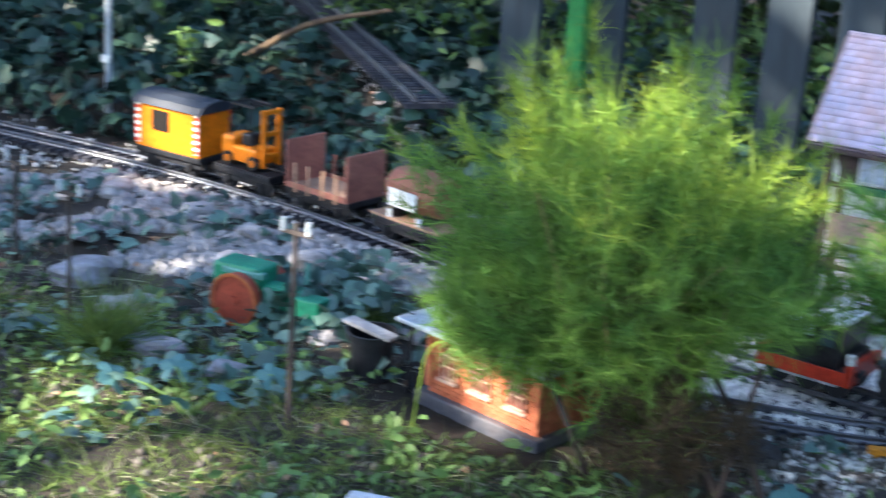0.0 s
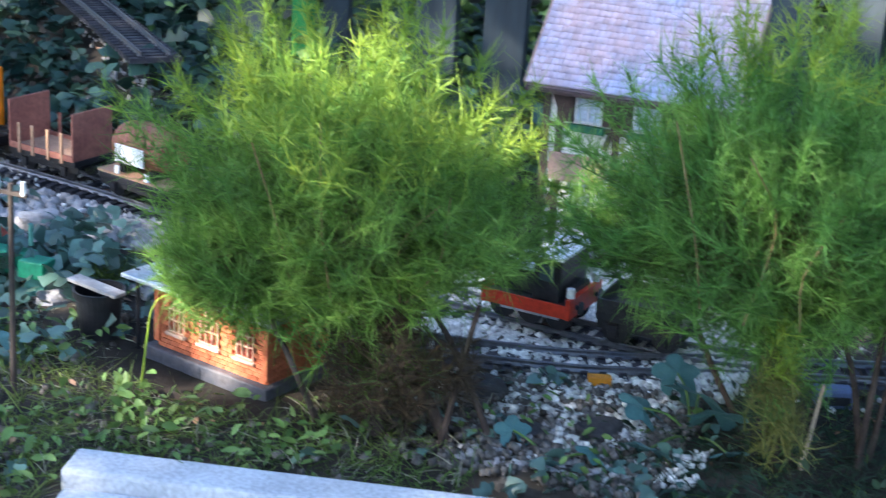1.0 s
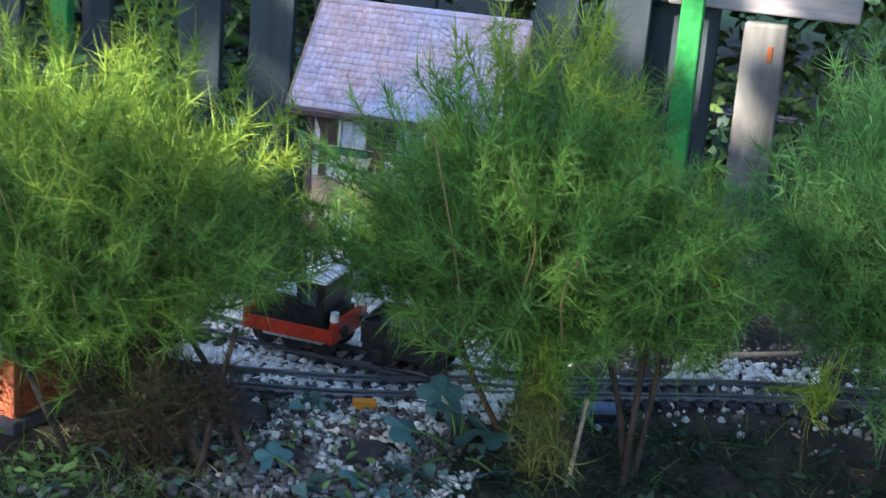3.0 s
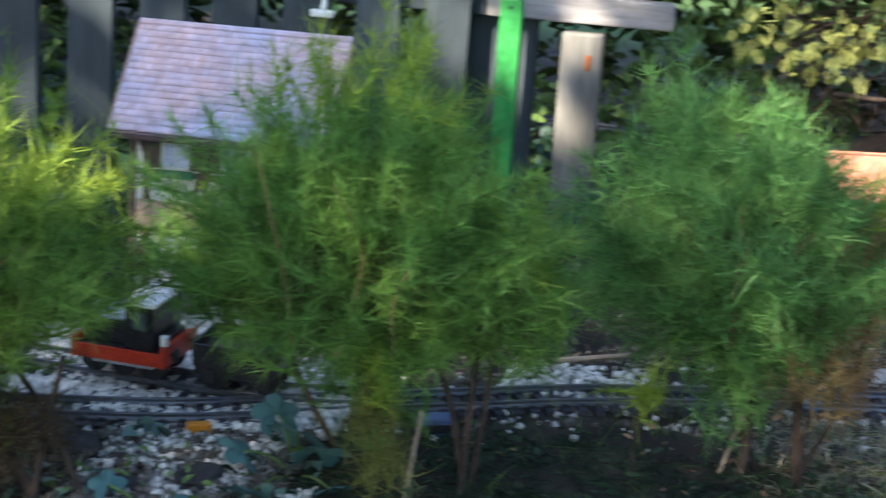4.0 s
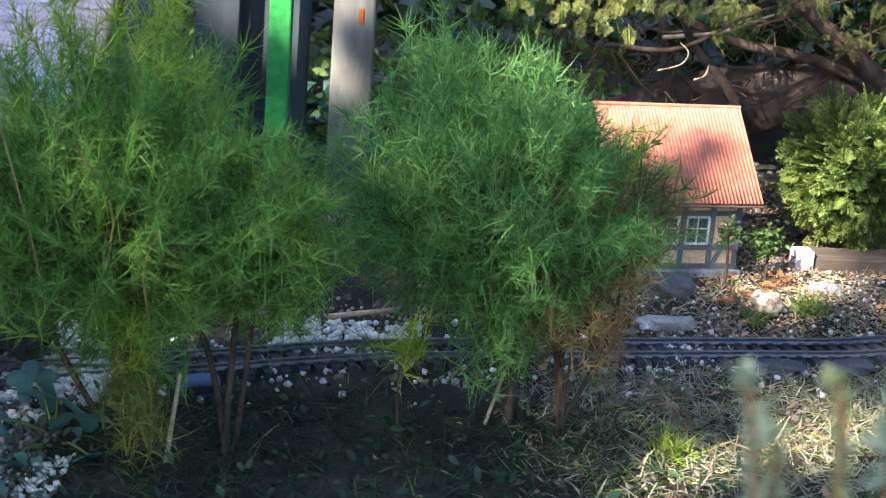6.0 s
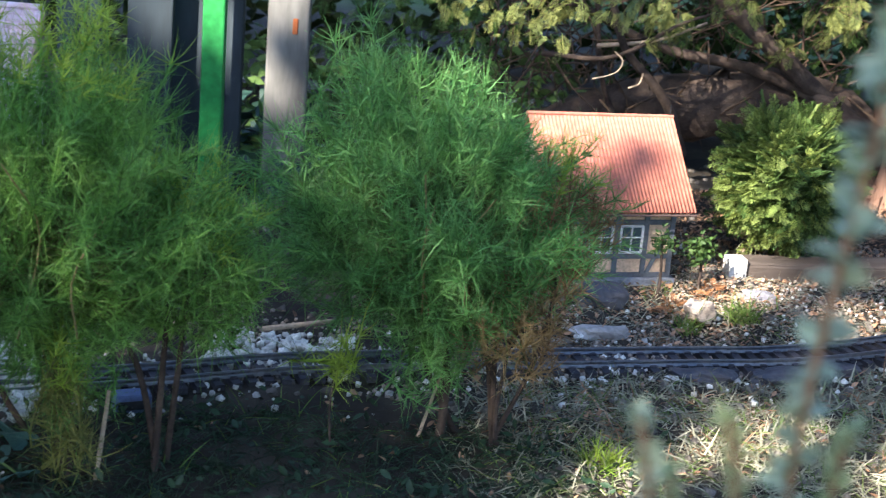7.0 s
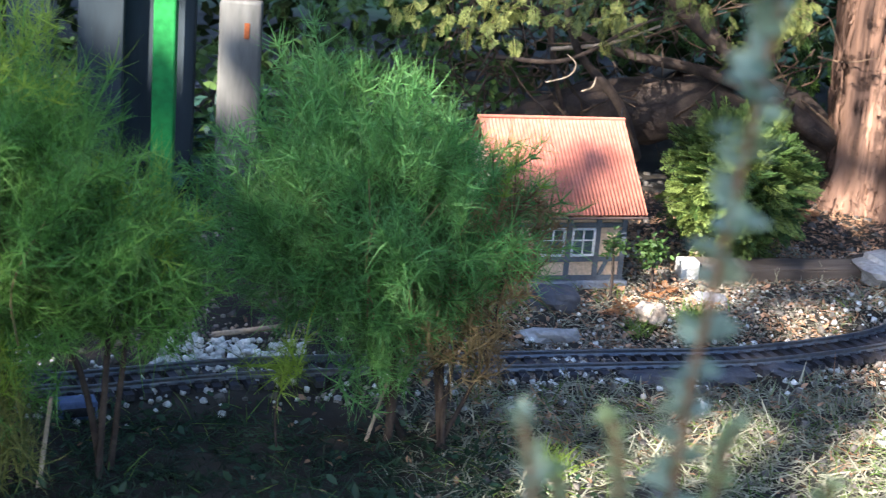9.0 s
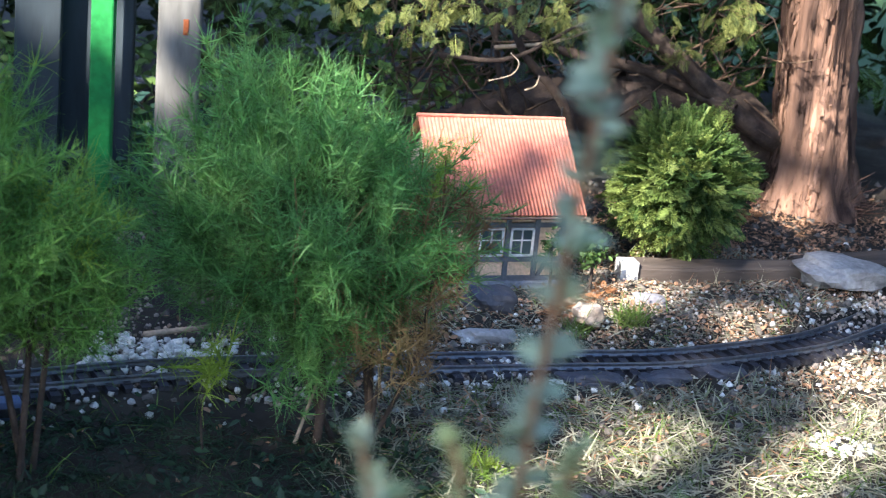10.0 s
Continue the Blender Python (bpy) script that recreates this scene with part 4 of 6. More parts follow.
def build_stake_wagon():
    v = thing("stake_wagon", on_siding(-1.515) @ SMALL, "brown stake wagon with high end boards and pale deck", "railway wagon")
    underframe(v, 0.078, material=M_BLACKPAINT)
    for k in range(8):
        part("plank", box(bmesh.new(), -0.072 + k * .018, -0.0545 + k * .018, -0.041, 0.041, 0.040, 0.0435, .0006), M_DECK, v, "pale pinkish plank")
    for s in (-1, 1):
        part("end_board", box(bmesh.new(), s * 0.0745 - .002, s * 0.0745 + .002, -0.042, 0.042, 0.040, 0.122, .001), M_BROWNWAGON, v, "brown end board")
        for x in (-0.050, -0.018, 0.018, 0.050):
            part("stake", box(bmesh.new(), x - .003, x + .003, s * 0.0425 - .0015, s * 0.0425 + .0015, 0.034, 0.086, .0006), M_DECK if s < 0 else M_BROWNWAGON, v)
        part("side_sill", box(bmesh.new(), -0.075, 0.075, s * 0.041 - .0015, s * 0.041 + .0015, 0.040, 0.050), M_BROWNWAGON, v)


def build_barrel_wagon():
    v = thing("barrel_wagon", on_siding(-1.335) @ SMALL, "brown barrel wagon with a blank white board", "railway wagon")
    underframe(v, 0.082, material=M_BLACKPAINT)
    part("deck", box(bmesh.new(), -0.083, 0.083, -0.040, 0.040, 0.040, 0.0445, .001), M_DECK, v)
    nst, R = 18, 0.038
    for k in range(nst):
        a0, a1 = 2 * math.pi * k / nst, 2 * math.pi * (k + .94) / nst
        bm = bmesh.new()
        rows = []
        for t in np.linspace(-1, 1, 7):
            r = R * (1 - .17 * t * t)
            rows.append([bm.verts.new((t * 0.058, rr * math.cos(a), 0.088 + rr * math.sin(a))) for a, rr in ((a0, r), (a1, r), (a1, r - .003), (a0, r - .003))])
        for i in range(6):
            for j in range(4):
                bm.faces.new((rows[i][j], rows[i][(j + 1) % 4], rows[i + 1][(j + 1) % 4], rows[i + 1][j]))
        bm.faces.new(rows[0]), bm.faces.new(rows[-1])
        bmesh.ops.recalc_face_normals(bm, faces=bm.faces)
        part("stave", bm, M_BARREL, v)
    for s in (-1, 1):
        rod(bm := bmesh.new(), (s * 0.052, 0, 0.088), (s * 0.0545, 0, 0.088), R * .80, seg=24)
        part("barrel_head", bm, M_BARREL, v)
        for x in (0.020, 0.046):
            bm = bmesh.new()
            r = R * (1 - .17 * (x / .058) ** 2) + .0008
            rod(bm, (s * x - .002, 0, 0.088), (s * x + .002, 0, 0.088), r, seg=28)
            part("hoop", bm, M_BROWNWAGON, v)
        part("cradle", box(bmesh.new(), s * 0.035 - .006, s * 0.035 + .006, -0.030, 0.030, 0.0445, 0.060, .001), M_BLACKPAINT, v)
        part("bracket", box(bmesh.new(), s * 0.035 - .005, s * 0.035 + .005, -0.041, -0.037, 0.0445, 0.058, .001), M_LABEL, v, "white bracket")
    part("board", box(bmesh.new(), -0.036, 0.030, -0.0425, -0.0400, 0.066, 0.096, .0008), M_LABEL, v, "blank white board")


def build_locomotive():
    v = thing("field_locomotive", on_siding(-0.700), "black model locomotive with pale cab roof and red frame", "locomotive")
    part("frame", box(bmesh.new(), -0.078, 0.082, -0.036, 0.036, 0.022, 0.034, .001), M_RED, v, "red frame")
    part("running_board", box(bmesh.new(), -0.081, 0.084, -0.044, 0.044, 0.034, 0.0375, .0008), M_BLACKPAINT, v)
    for s in (-1, 1):
        part("valance", box(bmesh.new(), -0.081, 0.084, s * 0.0455 - .0015, s * 0.0455 + .0015, 0.023, 0.039, .0006), M_RED, v)
        for x in (-0.055, 0.0, 0.055):
            rod(bm := bmesh.new(), (x, s * 0.0215, 0.0175), (x, s * 0.0265, 0.0175), 0.0175, seg=22)
            w = part("wheel", bm, M_BLACK, v)
            rod(bm := bmesh.new(), (x, s * 0.0265, 0.0175), (x, s * 0.028, 0.0175), 0.004, seg=10)
            part("crank_pin", bm, M_ZINC, w)
        part("side_rod", box(bmesh.new(), -0.057, 0.057, s * 0.029 - .001, s * 0.029 + .001, 0.013, 0.018, .0006), M_ZINC, v)
        rod(bm := bmesh.new(), (0.0875, s * 0.028, 0.034), (0.096, s * 0.028, 0.034), 0.003, seg=8)
        rod(bm, (0.096, s * 0.028, 0.034), (0.098, s * 0.028, 0.034), 0.008, seg=14)
        part("buffer", bm, M_BLACKPAINT, v)
        rod(bm := bmesh.new(), (0.082, s * 0.036, 0.047), (0.082, s * 0.036, 0.058), 0.005, seg=10)
        part("lamp", bm, M_LABEL, v, "white headlamp")
        part("cab_side", box(bmesh.new(), 0.010, 0.062, s * 0.038 - .0015, s * 0.038 + .0015, 0.0375, 0.090, .0006), M_BLACKPAINT, v)
        part("cab_window", box(bmesh.new(), 0.022, 0.050, s * 0.0399 - .0005, s * 0.0399 + .0005, 0.062, 0.082), M_PANE, v)
    for x in (-0.081, 0.084):
        part("buffer_beam", box(bmesh.new(), x - .003, x + .003, -0.047, 0.047, 0.022, 0.047, .001), M_RED, v, "red buffer beam")
    for x in (0.011, 0.061):
        part("cab_end", box(bmesh.new(), x - .0015, x + .0015, -0.0362, 0.0362, 0.0375, 0.090), M_BLACKPAINT, v)
    part("engine_hood", box(bmesh.new(), -0.074, 0.008, -0.030, 0.030, 0.0375, 0.066, .003), M_BLACKPAINT, v)
    part("hood_top", box(bmesh.new(), -0.076, 0.008, -0.032, 0.032, 0.0665, 0.070, .001), M_ZINC, v, "pale grey hood lid")
    part("front_box", box(bmesh.new(), 0.064, 0.079, -0.026, 0.026, 0.0375, 0.052, .002), M_BLACKPAINT, v)
    bm = box(bmesh.new(), 0.004, 0.068, -0.045, 0.045, 0.090, 0.094, .001)
    for q in bm.verts:
        q.co.z += 0.006 * (1 - (q.co.y / .045) ** 2)
    part("cab_roof", bm, M_LABEL, v, "pale cab roof")
    rod(bm := bmesh.new(), (-0.020, 0.012, 0.070), (-0.020, 0.012, 0.090), 0.004, seg=10)
    part("exhaust", bm, M_BLACKPAINT, v)
    # a short engine: body drawn in along its length, round parts only moved
    for ob in v.children_recursive:
        at = np.mean([p.co.x for p in ob.data.vertices])
        for p in ob.data.vertices:
            p.co.x = at * .66 + (p.co.x - at) if ob.name.startswith(("wheel", "crank", "buffer", "lamp", "exhaust")) else p.co.x * .66


def build_gondola():
    v = thing("open_wagon", on_siding(-0.565), "low dark brown open wagon ahead of the locomotive", "railway wagon")
    underframe(v, 0.050, material=M_BLACKPAINT)
    part("floor", box(bmesh.new(), -0.050, 0.050, -0.038, 0.038, 0.040, 0.043), M_BLACKPAINT, v)
    for s in (-1, 1):
        part("side_board", box(bmesh.new(), -0.050, 0.050, s * 0.039 - .0015, s * 0.039 + .0015, 0.040, 0.056, .0006), M_BLACKPAINT, v)
        part("end_board", box(bmesh.new(), s * 0.050 - .0015, s * 0.050 + .0015, -0.0375, 0.0375, 0.043, 0.056, .0006), M_BLACKPAINT, v)


build_crew_wagon()
build_forklift_wagon()
build_stake_wagon()
build_barrel_wagon()
build_locomotive()
build_gondola()


# ---- feathery shrubs ----
def build_shrub(base, crown, radii, seed, label, stems, density=1.0, lit=0.0, leaf=None, squeeze=0.0):
    """A shrub of thread-like leaves: winding stems, side shoots and many thin blades."""
    r = np.random.default_rng(seed)
    base, crown, radii = np.array(base), np.array(crown), np.array(radii)
    s = thing("feathery_shrub", pose(*base), label, "shrub", group="feathery shrubs beside the track")
    trunks = []
    for k, (dx, dy, rad) in enumerate(stems):
        foot = np.array([dx, dy, 0.0])
        top = crown - base + np.array([dx * .5, dy * .5, -radii[2] * .3])
        mid = (foot + top) / 2 + r.normal(0, .012, 3)
        line, _ = curved([foot - (0, 0, .01), mid, top], 10)
        trunks.append(tube(line, np.linspace(rad, rad * .55, 10), 8, .12, seed + k))
        tv, tq = trunks[-1]
        data_part("trunk", tri_mesh("trunk", tv, tq, M_LIMB, True), s)
    n = int(230 * density)
    limbs, roots, ways, lens, tips, inner = [], [], [], [], [], []
    for i in range(n):
        u = r.normal(size=3)
        u /= np.linalg.norm(u)
        u[2] = u[2] * .95 + .02
        reach = r.uniform(.55, 1.06) if r.random() < .8 else r.uniform(1.0, 1.2)
        lump = 1 + .16 * math.sin(3.1 * math.atan2(u[1], u[0]) + seed) + .12 * math.sin(5 * u[2] + 4 * u[0] + seed)
        u[:2] *= 1 - squeeze * max(-u[2], 0) - .3 * squeeze * max(u[2], 0)
        end = crown + u * radii * reach * lump
        start = crown + u * radii * r.uniform(.05, .35) + np.array([0, 0, -radii[2] * r.uniform(.0, .45)])
        mid = (start + end) / 2 + np.array([0, 0, -.006]) + r.normal(0, .018, 3)
        end[2] += .022 * max(u[2] + .4, 0)
        line, length = curved([start - base, mid - base, end - base], 9)
        v, q = tube(line, np.linspace(.0016, .0006, 9), 4)
        limbs.append((v, q))
        m = int(max(36, length * 720))
        at = r.uniform(.12, 1.0, m) ** .7
        nodes = max(4, int(length / .012))
        at = np.clip((np.ceil(at * nodes) + r.normal(0, .12, m)) / nodes, .05, 1.0)
        idx = at * 8
        lo = np.minimum(idx.astype(int), 7)
        p = line[lo] + (line[lo + 1] - line[lo]) * (idx - lo)[:, None]
        d = line[lo + 1] - line[lo]
        d /= np.linalg.norm(d, axis=1, keepdims=True)
        w = d * .55 + r.normal(0, .62, (m, 3)) + np.array([0, 0, .16])
        roots.append(p), ways.append(w), lens.append(r.uniform(.014, .044, m) * (1.1 - .3 * at))
        # leaves near the core take the colour darkened as shade
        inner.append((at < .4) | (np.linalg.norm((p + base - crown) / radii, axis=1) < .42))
        # topmost leaf ends get the yellow that stands for sun on the crown
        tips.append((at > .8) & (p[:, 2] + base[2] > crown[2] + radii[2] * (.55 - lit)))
    for k in range(int(2 * density) if density > 1 else 0):
        a = r.uniform(-2.6, -.5)
        lo = crown - base + radii * np.array([math.cos(a) * .45, math.sin(a) * .5, -.5])
        hi = crown - base + radii * np.array([math.cos(a) * .75, math.sin(a) * .85, r.uniform(.2, .75)])
        line, _ = curved([lo, (lo + hi) / 2 + r.normal(0, .012, 3), hi], 9)
        v, q = tube(line, np.linspace(.0013, .0008, 9), 5)
        data_part("bare_shoot", tri_mesh("bare_shoot", v, q, M_SHOOT), s, label="pale brown bare shoot")
    v, q = join(limbs)
    data_part("twig_mass", tri_mesh("twig_mass", v, q, leaf or M_TREAD), s, kind="stuff")
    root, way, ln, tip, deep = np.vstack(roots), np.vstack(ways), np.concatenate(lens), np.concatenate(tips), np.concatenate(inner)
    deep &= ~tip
    for name, sel, ma in (("foliage", ~tip & ~deep, leaf or M_TREAD), ("inner_foliage", deep, M_TREAD_INNER_SHADE), ("young_foliage", tip, M_TIP)):
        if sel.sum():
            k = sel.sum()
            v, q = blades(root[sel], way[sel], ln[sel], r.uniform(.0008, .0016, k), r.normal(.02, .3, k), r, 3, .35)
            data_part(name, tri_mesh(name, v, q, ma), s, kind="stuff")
    return s


SHRUB = "thread-leaved bright green feathery shrub on woody stems"
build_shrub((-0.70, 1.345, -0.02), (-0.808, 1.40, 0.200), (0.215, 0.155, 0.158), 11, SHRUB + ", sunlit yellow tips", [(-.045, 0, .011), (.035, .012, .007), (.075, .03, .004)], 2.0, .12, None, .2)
build_shrub((-0.80, 1.33, -0.02), (-0.890, 1.340, 0.132), (0.120, 0.052, 0.058), 13, "low feathery green side shrub over the brick building", [(0, 0, .004)], .85, -1, None)
build_shrub((-0.365, 1.475, -0.02), (-0.400, 1.50, 0.225), (0.190, 0.140, 0.168), 23, SHRUB, [(0, 0, .010), (.035, .0, .004), (.085, .035, .004)], 1.9, -.32, M_TREAD_MID, .55)
build_shrub((-0.47, 1.53, -0.02), (-0.530, 1.53, 0.185), (0.080, 0.065, 0.062), 41, "low feathery green side shrub by the turnout", [(.07, 0, .004)], .4, 0, M_TREAD_MID)
build_shrub((-0.28, 1.53, -0.02), (-0.262, 1.53, 0.190), (0.085, 0.065, 0.072), 42, "low feathery green side shrub beside a stake", [(0, 0, .004)], .45, 0, M_TREAD_MID)
build_shrub((-0.005, 1.66, -0.02), (-0.024, 1.66, 0.217), (0.190, 0.135, 0.150), 37, SHRUB + ", greyer needles", [(0, 0, .006), (.06, -.01, .005), (.02, .02, .004)], 2.0, -2, M_TREAD_BLUE, .5)
build_shrub((0.045, 1.645, -0.02), (0.105, 1.63, 0.225), (0.050, 0.05, 0.065), 44, "thin browning feathery shoots at the edge of a shrub", [(0, 0, .003)], .11, 0, M_TREAD_BROWN)
build_shrub((-0.362, 1.445, -0.02), (-0.360, 1.445, 0.055), (0.018, 0.018, 0.055), 43, "yellowing feathery shoots round the foot of a shrub", [(0, 0, .003)], .08, 0, M_TREAD_OLD)


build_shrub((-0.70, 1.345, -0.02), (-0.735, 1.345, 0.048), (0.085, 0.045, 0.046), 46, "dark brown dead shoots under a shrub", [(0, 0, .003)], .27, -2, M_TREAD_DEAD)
build_shrub((0.060, 1.640, -0.02), (0.062, 1.640, 0.120), (0.060, 0.045, 0.050), 47, "browning inner shoots low on a shrub", [(0, 0, .003)], .12, -2, M_TREAD_BROWN)


# ---- thuja ----
def spray(r, n_side=7):
    """One flat scaly spray as verts and quads, about one unit long along +y."""
    parts = []
    def leafy(p, d, length, w):
        d = np.array(d) / np.linalg.norm(d)
        s = np.array([-d[1], d[0], 0]) * w
        e = np.array(p) + d * length
        m = np.array(p) + d * length * .6
        parts.append((np.array([p - s * .4, p + s * .4, m + s + (0, 0, .02), e + (0, 0, .03 * r.normal()), e, m - s]), [(0, 1, 2, 5), (5, 2, 3, 4)]))
    leafy(np.array([0, 0, 0.]), (0, 1, 0), 1.0, .015)
    for k in range(n_side):
        t = .12 + .8 * k / n_side
        for s in (-1, 1):
            ln = (.55 - .38 * t) * r.uniform(.8, 1.15)
            p = np.array([0, t, 0.])
            d = (s * .75, .75, 0)
            leafy(p, d, ln, .015)
            for j in (.35, .65):
                q = p + np.array(d) / 1.06 * ln * j
                leafy(q, (s * .25, 1, 0), ln * .42, .014)
                leafy(q, (s * 1, .25, 0), ln * .36, .014)
    return join(parts)


def frames_to(ways, r):
    """Turns whose y follows the given ways, spread about them."""
    y = ways / np.linalg.norm(ways, axis=1, keepdims=True)
    x = np.cross(y, r.normal(size=y.shape) * .5 + np.array([0, 0, 1.0]))
    x /= np.linalg.norm(x, axis=1, keepdims=True)
    return np.stack([x, y, np.cross(x, y)], 2)


SPRAYS = [spray(np.random.default_rng(k)) for k in (1, 2, 3)]


def thuja_mesh(name, centres, ways, sizes, material, seed):
    r = np.random.default_rng(seed)
    out = []
    pick = r.integers(0, 3, len(centres))
    fr = frames_to(ways, r)
    for k in range(3):
        sel = pick == k
        if sel.any():
            out.append(stamp(SPRAYS[k][0], SPRAYS[k][1].tolist(), centres[sel], fr[sel], sizes[sel]))
    v, q = join(out)
    return tri_mesh(name, v, q, material)


def build_thuja_bush():
    r = np.random.default_rng(5)
    b = thing("thuja_bush", pose(0.475, 2.37, -0.02), "small rounded green thuja bush with flat scaly sprays", "bush")
    c, R = np.array([0.003, 0, 0.152]), np.array([.098, .088, .100])
    line, _ = curved([(0, 0, 0), (.004, 0, .06), (0, 0, .16)], 6)
    v, q = tube(line, np.linspace(.009, .004, 6), 8, .1)
    data_part("trunk", tri_mesh("trunk", v, q, M_BARK, True), b)
    for name, n, lo, hi, ma in (("crown", 1250, .40, .98, M_THUJA_MID), ("young_spray", 330, .86, 1.10, M_THUJA_LIT_TIP)):
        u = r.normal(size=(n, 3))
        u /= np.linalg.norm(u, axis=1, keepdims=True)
        # gathered on the left, where the light tone stands for sun
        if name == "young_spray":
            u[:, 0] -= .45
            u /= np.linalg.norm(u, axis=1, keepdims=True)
        lump = 1 + .12 * np.sin(4 * np.arctan2(u[:, 1], u[:, 0]) + 5 * u[:, 2]) + .08 * np.sin(9 * u[:, 0] + 7 * u[:, 2])
        p = c + u * R * (r.uniform(lo, hi, n) * lump)[:, None] * .78
        w = u + np.array([0, -.1, -.05]) + r.normal(0, .5, (n, 3))
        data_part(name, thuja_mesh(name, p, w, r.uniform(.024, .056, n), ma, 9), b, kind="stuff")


build_thuja_bush()


def build_cedar():
    t = thing("cedar_tree", pose(0.775, 2.80, 0), "old cedar with reddish peeling bark and low spreading limbs", "tree")
    r = np.random.default_rng(3)
    line, _ = curved([(.0, 0, -.05), (-.005, 0, .10), (-.02, .01, .30), (-.03, .02, .8), (-.02, .05, 2.6)], 130)
    z = line[:, 2]
    rad = .058 + .042 * np.exp(-np.maximum(z, 0) / .055) - .012 * np.clip(z, 0, 2.6)
    v, q = tube(line, rad, 84, .0, 2)
    a = np.arctan2(v[:, 1], v[:, 0])
    flute = .007 * np.sin(5 * a + 1 + 2 * v[:, 2]) + .005 * np.sin(12 * a + 5 * v[:, 2])
    cen = np.repeat(line, 84, 0)
    ridge = 15 * a + 2.2 * np.sin(9 * v[:, 2] + 2 * a) + 1.5 * np.sin(23 * v[:, 2] + 5 * a)
    flute += .0055 * np.abs(np.sin(ridge)) + .0025 * np.sin(41 * a + 60 * v[:, 2])
    out = v - cen
    v = cen + out * (1 + flute / np.linalg.norm(out, axis=1))[:, None]
    data_part("trunk", tri_mesh("trunk", v, q, M_CEDAR, True), t)
    # peeling strips of bark
    strips = []
    for k in range(850):
        a0, z0 = r.uniform(0, 2 * np.pi), r.uniform(-.02, .75)
        ln, w = r.uniform(.03, .13), r.uniform(.003, .009)
        pts = []
        for s in np.linspace(0, 1, 5):
            zz = z0 + ln * s
            i = int(np.clip(np.searchsorted(z, zz), 0, 129))
            rr = rad[i] + .002 + .009 * (s if r.random() < .5 else 1 - s) * r.uniform(.3, 1)
            for e in (-1, 1):
                an = a0 + e * w / rr / 2 + .12 * s
                pts.append((line[i, 0] + rr * math.cos(an), line[i, 1] + rr * math.sin(an), zz))
        strips.append((np.array(pts), [(2 * i, 2 * i + 1, 2 * i + 3, 2 * i + 2) for i in range(4)]))
    v, q = join(strips)
    data_part("peeling_bark", tri_mesh("peeling_bark", v, q, M_CEDAR), t, kind="stuff")
    limbs = [([(-.05, -.0, .10), (-.14, -.03, .15), (-.27, -.03, .25), (-.40, -.05, .36), (-.60, -.1, .55)], .019, .011),
             ([(-.16, -.06, .17), (-.30, .02, .21), (-.46, .02, .235), (-.62, .05, .30)], .012, .006),
             ([(-.58, -.14, .20), (-.545, -.15, .215), (-.535, -.15, .235), (-.55, -.15, .25)], .0012, .0008),
             ([(-.52, -.14, .19), (-.505, -.15, .20), (-.50, -.15, .218)], .0016, .0009),
             ([(-.07, .0, .36), (-.14, -.05, .375), (-.22, -.08, .385), (-.32, -.09, .40)], .005, .002),
             ([(-.40, .02, .05), (-.45, -.06, .16), (-.53, -.08, .25), (-.57, -.08, .38)], .010, .005),
             ([(-.50, .06, .05), (-.56, 0, .20), (-.58, 0, .40)], .006, .004),
             ([(-.57, -.05, .24), (-.48, -.1, .265), (-.40, -.1, .30)], .004, .002),
             ([(-.66, -.05, .22), (-.55, -.12, .235), (-.44, -.12, .30), (-.35, -.1, .33)], .005, .002)]
    for k, (pts, r0, r1) in enumerate(limbs):
        line2, _ = curved(pts, 16)
        v, q = tube(line2, np.linspace(r0, r1, 16), 9, .10, k)
        data_part("limb", tri_mesh("limb", v, q, M_LIMB if k not in (2, 3, 4, 7) else M_TWIG, True), t)
    line2, _ = curved([(.0, .08, .02), (-.18, .06, .13), (-.40, .10, .12), (-.66, .16, .03)], 18)
    v, q = tube(line2, np.linspace(.075, .05, 18), 14, .12, 40)
    data_part("limb", tri_mesh("limb", v, q, M_LIMB, True), t)
    tw = []
    for k in range(430):
        p = np.array([r.uniform(-.78, -.10), r.uniform(-.05, .45), r.uniform(.08, .40)])
        d = r.normal(0, .036, 3) + np.array([.015, 0, .01])
        line3, _ = curved([p, p + d + r.normal(0, .018, 3), p + 2 * d + r.normal(0, .012, 3)], 7)
        tw.append(tube(line3, np.linspace(.0020, .0007, 7), 4))
    v, q = join(tw)
    data_part("twig_mass", tri_mesh("twig_mass", v, q, M_DEADTWIG), t, kind="stuff")
    n = 2300
    p = np.stack([r.uniform(-.85, .6, n), r.uniform(.12, 1.2, n), r.uniform(.10, .95, n)], 1)
    keep = (np.sin(9 * p[:, 0] + 2) + np.sin(11 * p[:, 2] + 4 * p[:, 0]) + np.sin(7 * p[:, 1]) > -.1) | (p[:, 2] > .5)
    p = p[keep]
    w = r.normal(0, .7, p.shape) + np.array([0, -.4, -.5])
    data_part("foliage", thuja_mesh("foliage", p, w, r.uniform(.04, .085, len(p)), M_THUJA, 4), t, kind="stuff")
    n = 2300
    up = np.stack([r.uniform(-1.25, .7, n), r.uniform(-.25, 1.3, n), r.uniform(.75, 2.2, n)], 1)
    data_part("crown", thuja_mesh("crown", up, r.normal(0, .6, up.shape) + np.array([0, -.3, -.4]), r.uniform(.14, .26, n), M_THUJA, 14), t, kind="stuff")
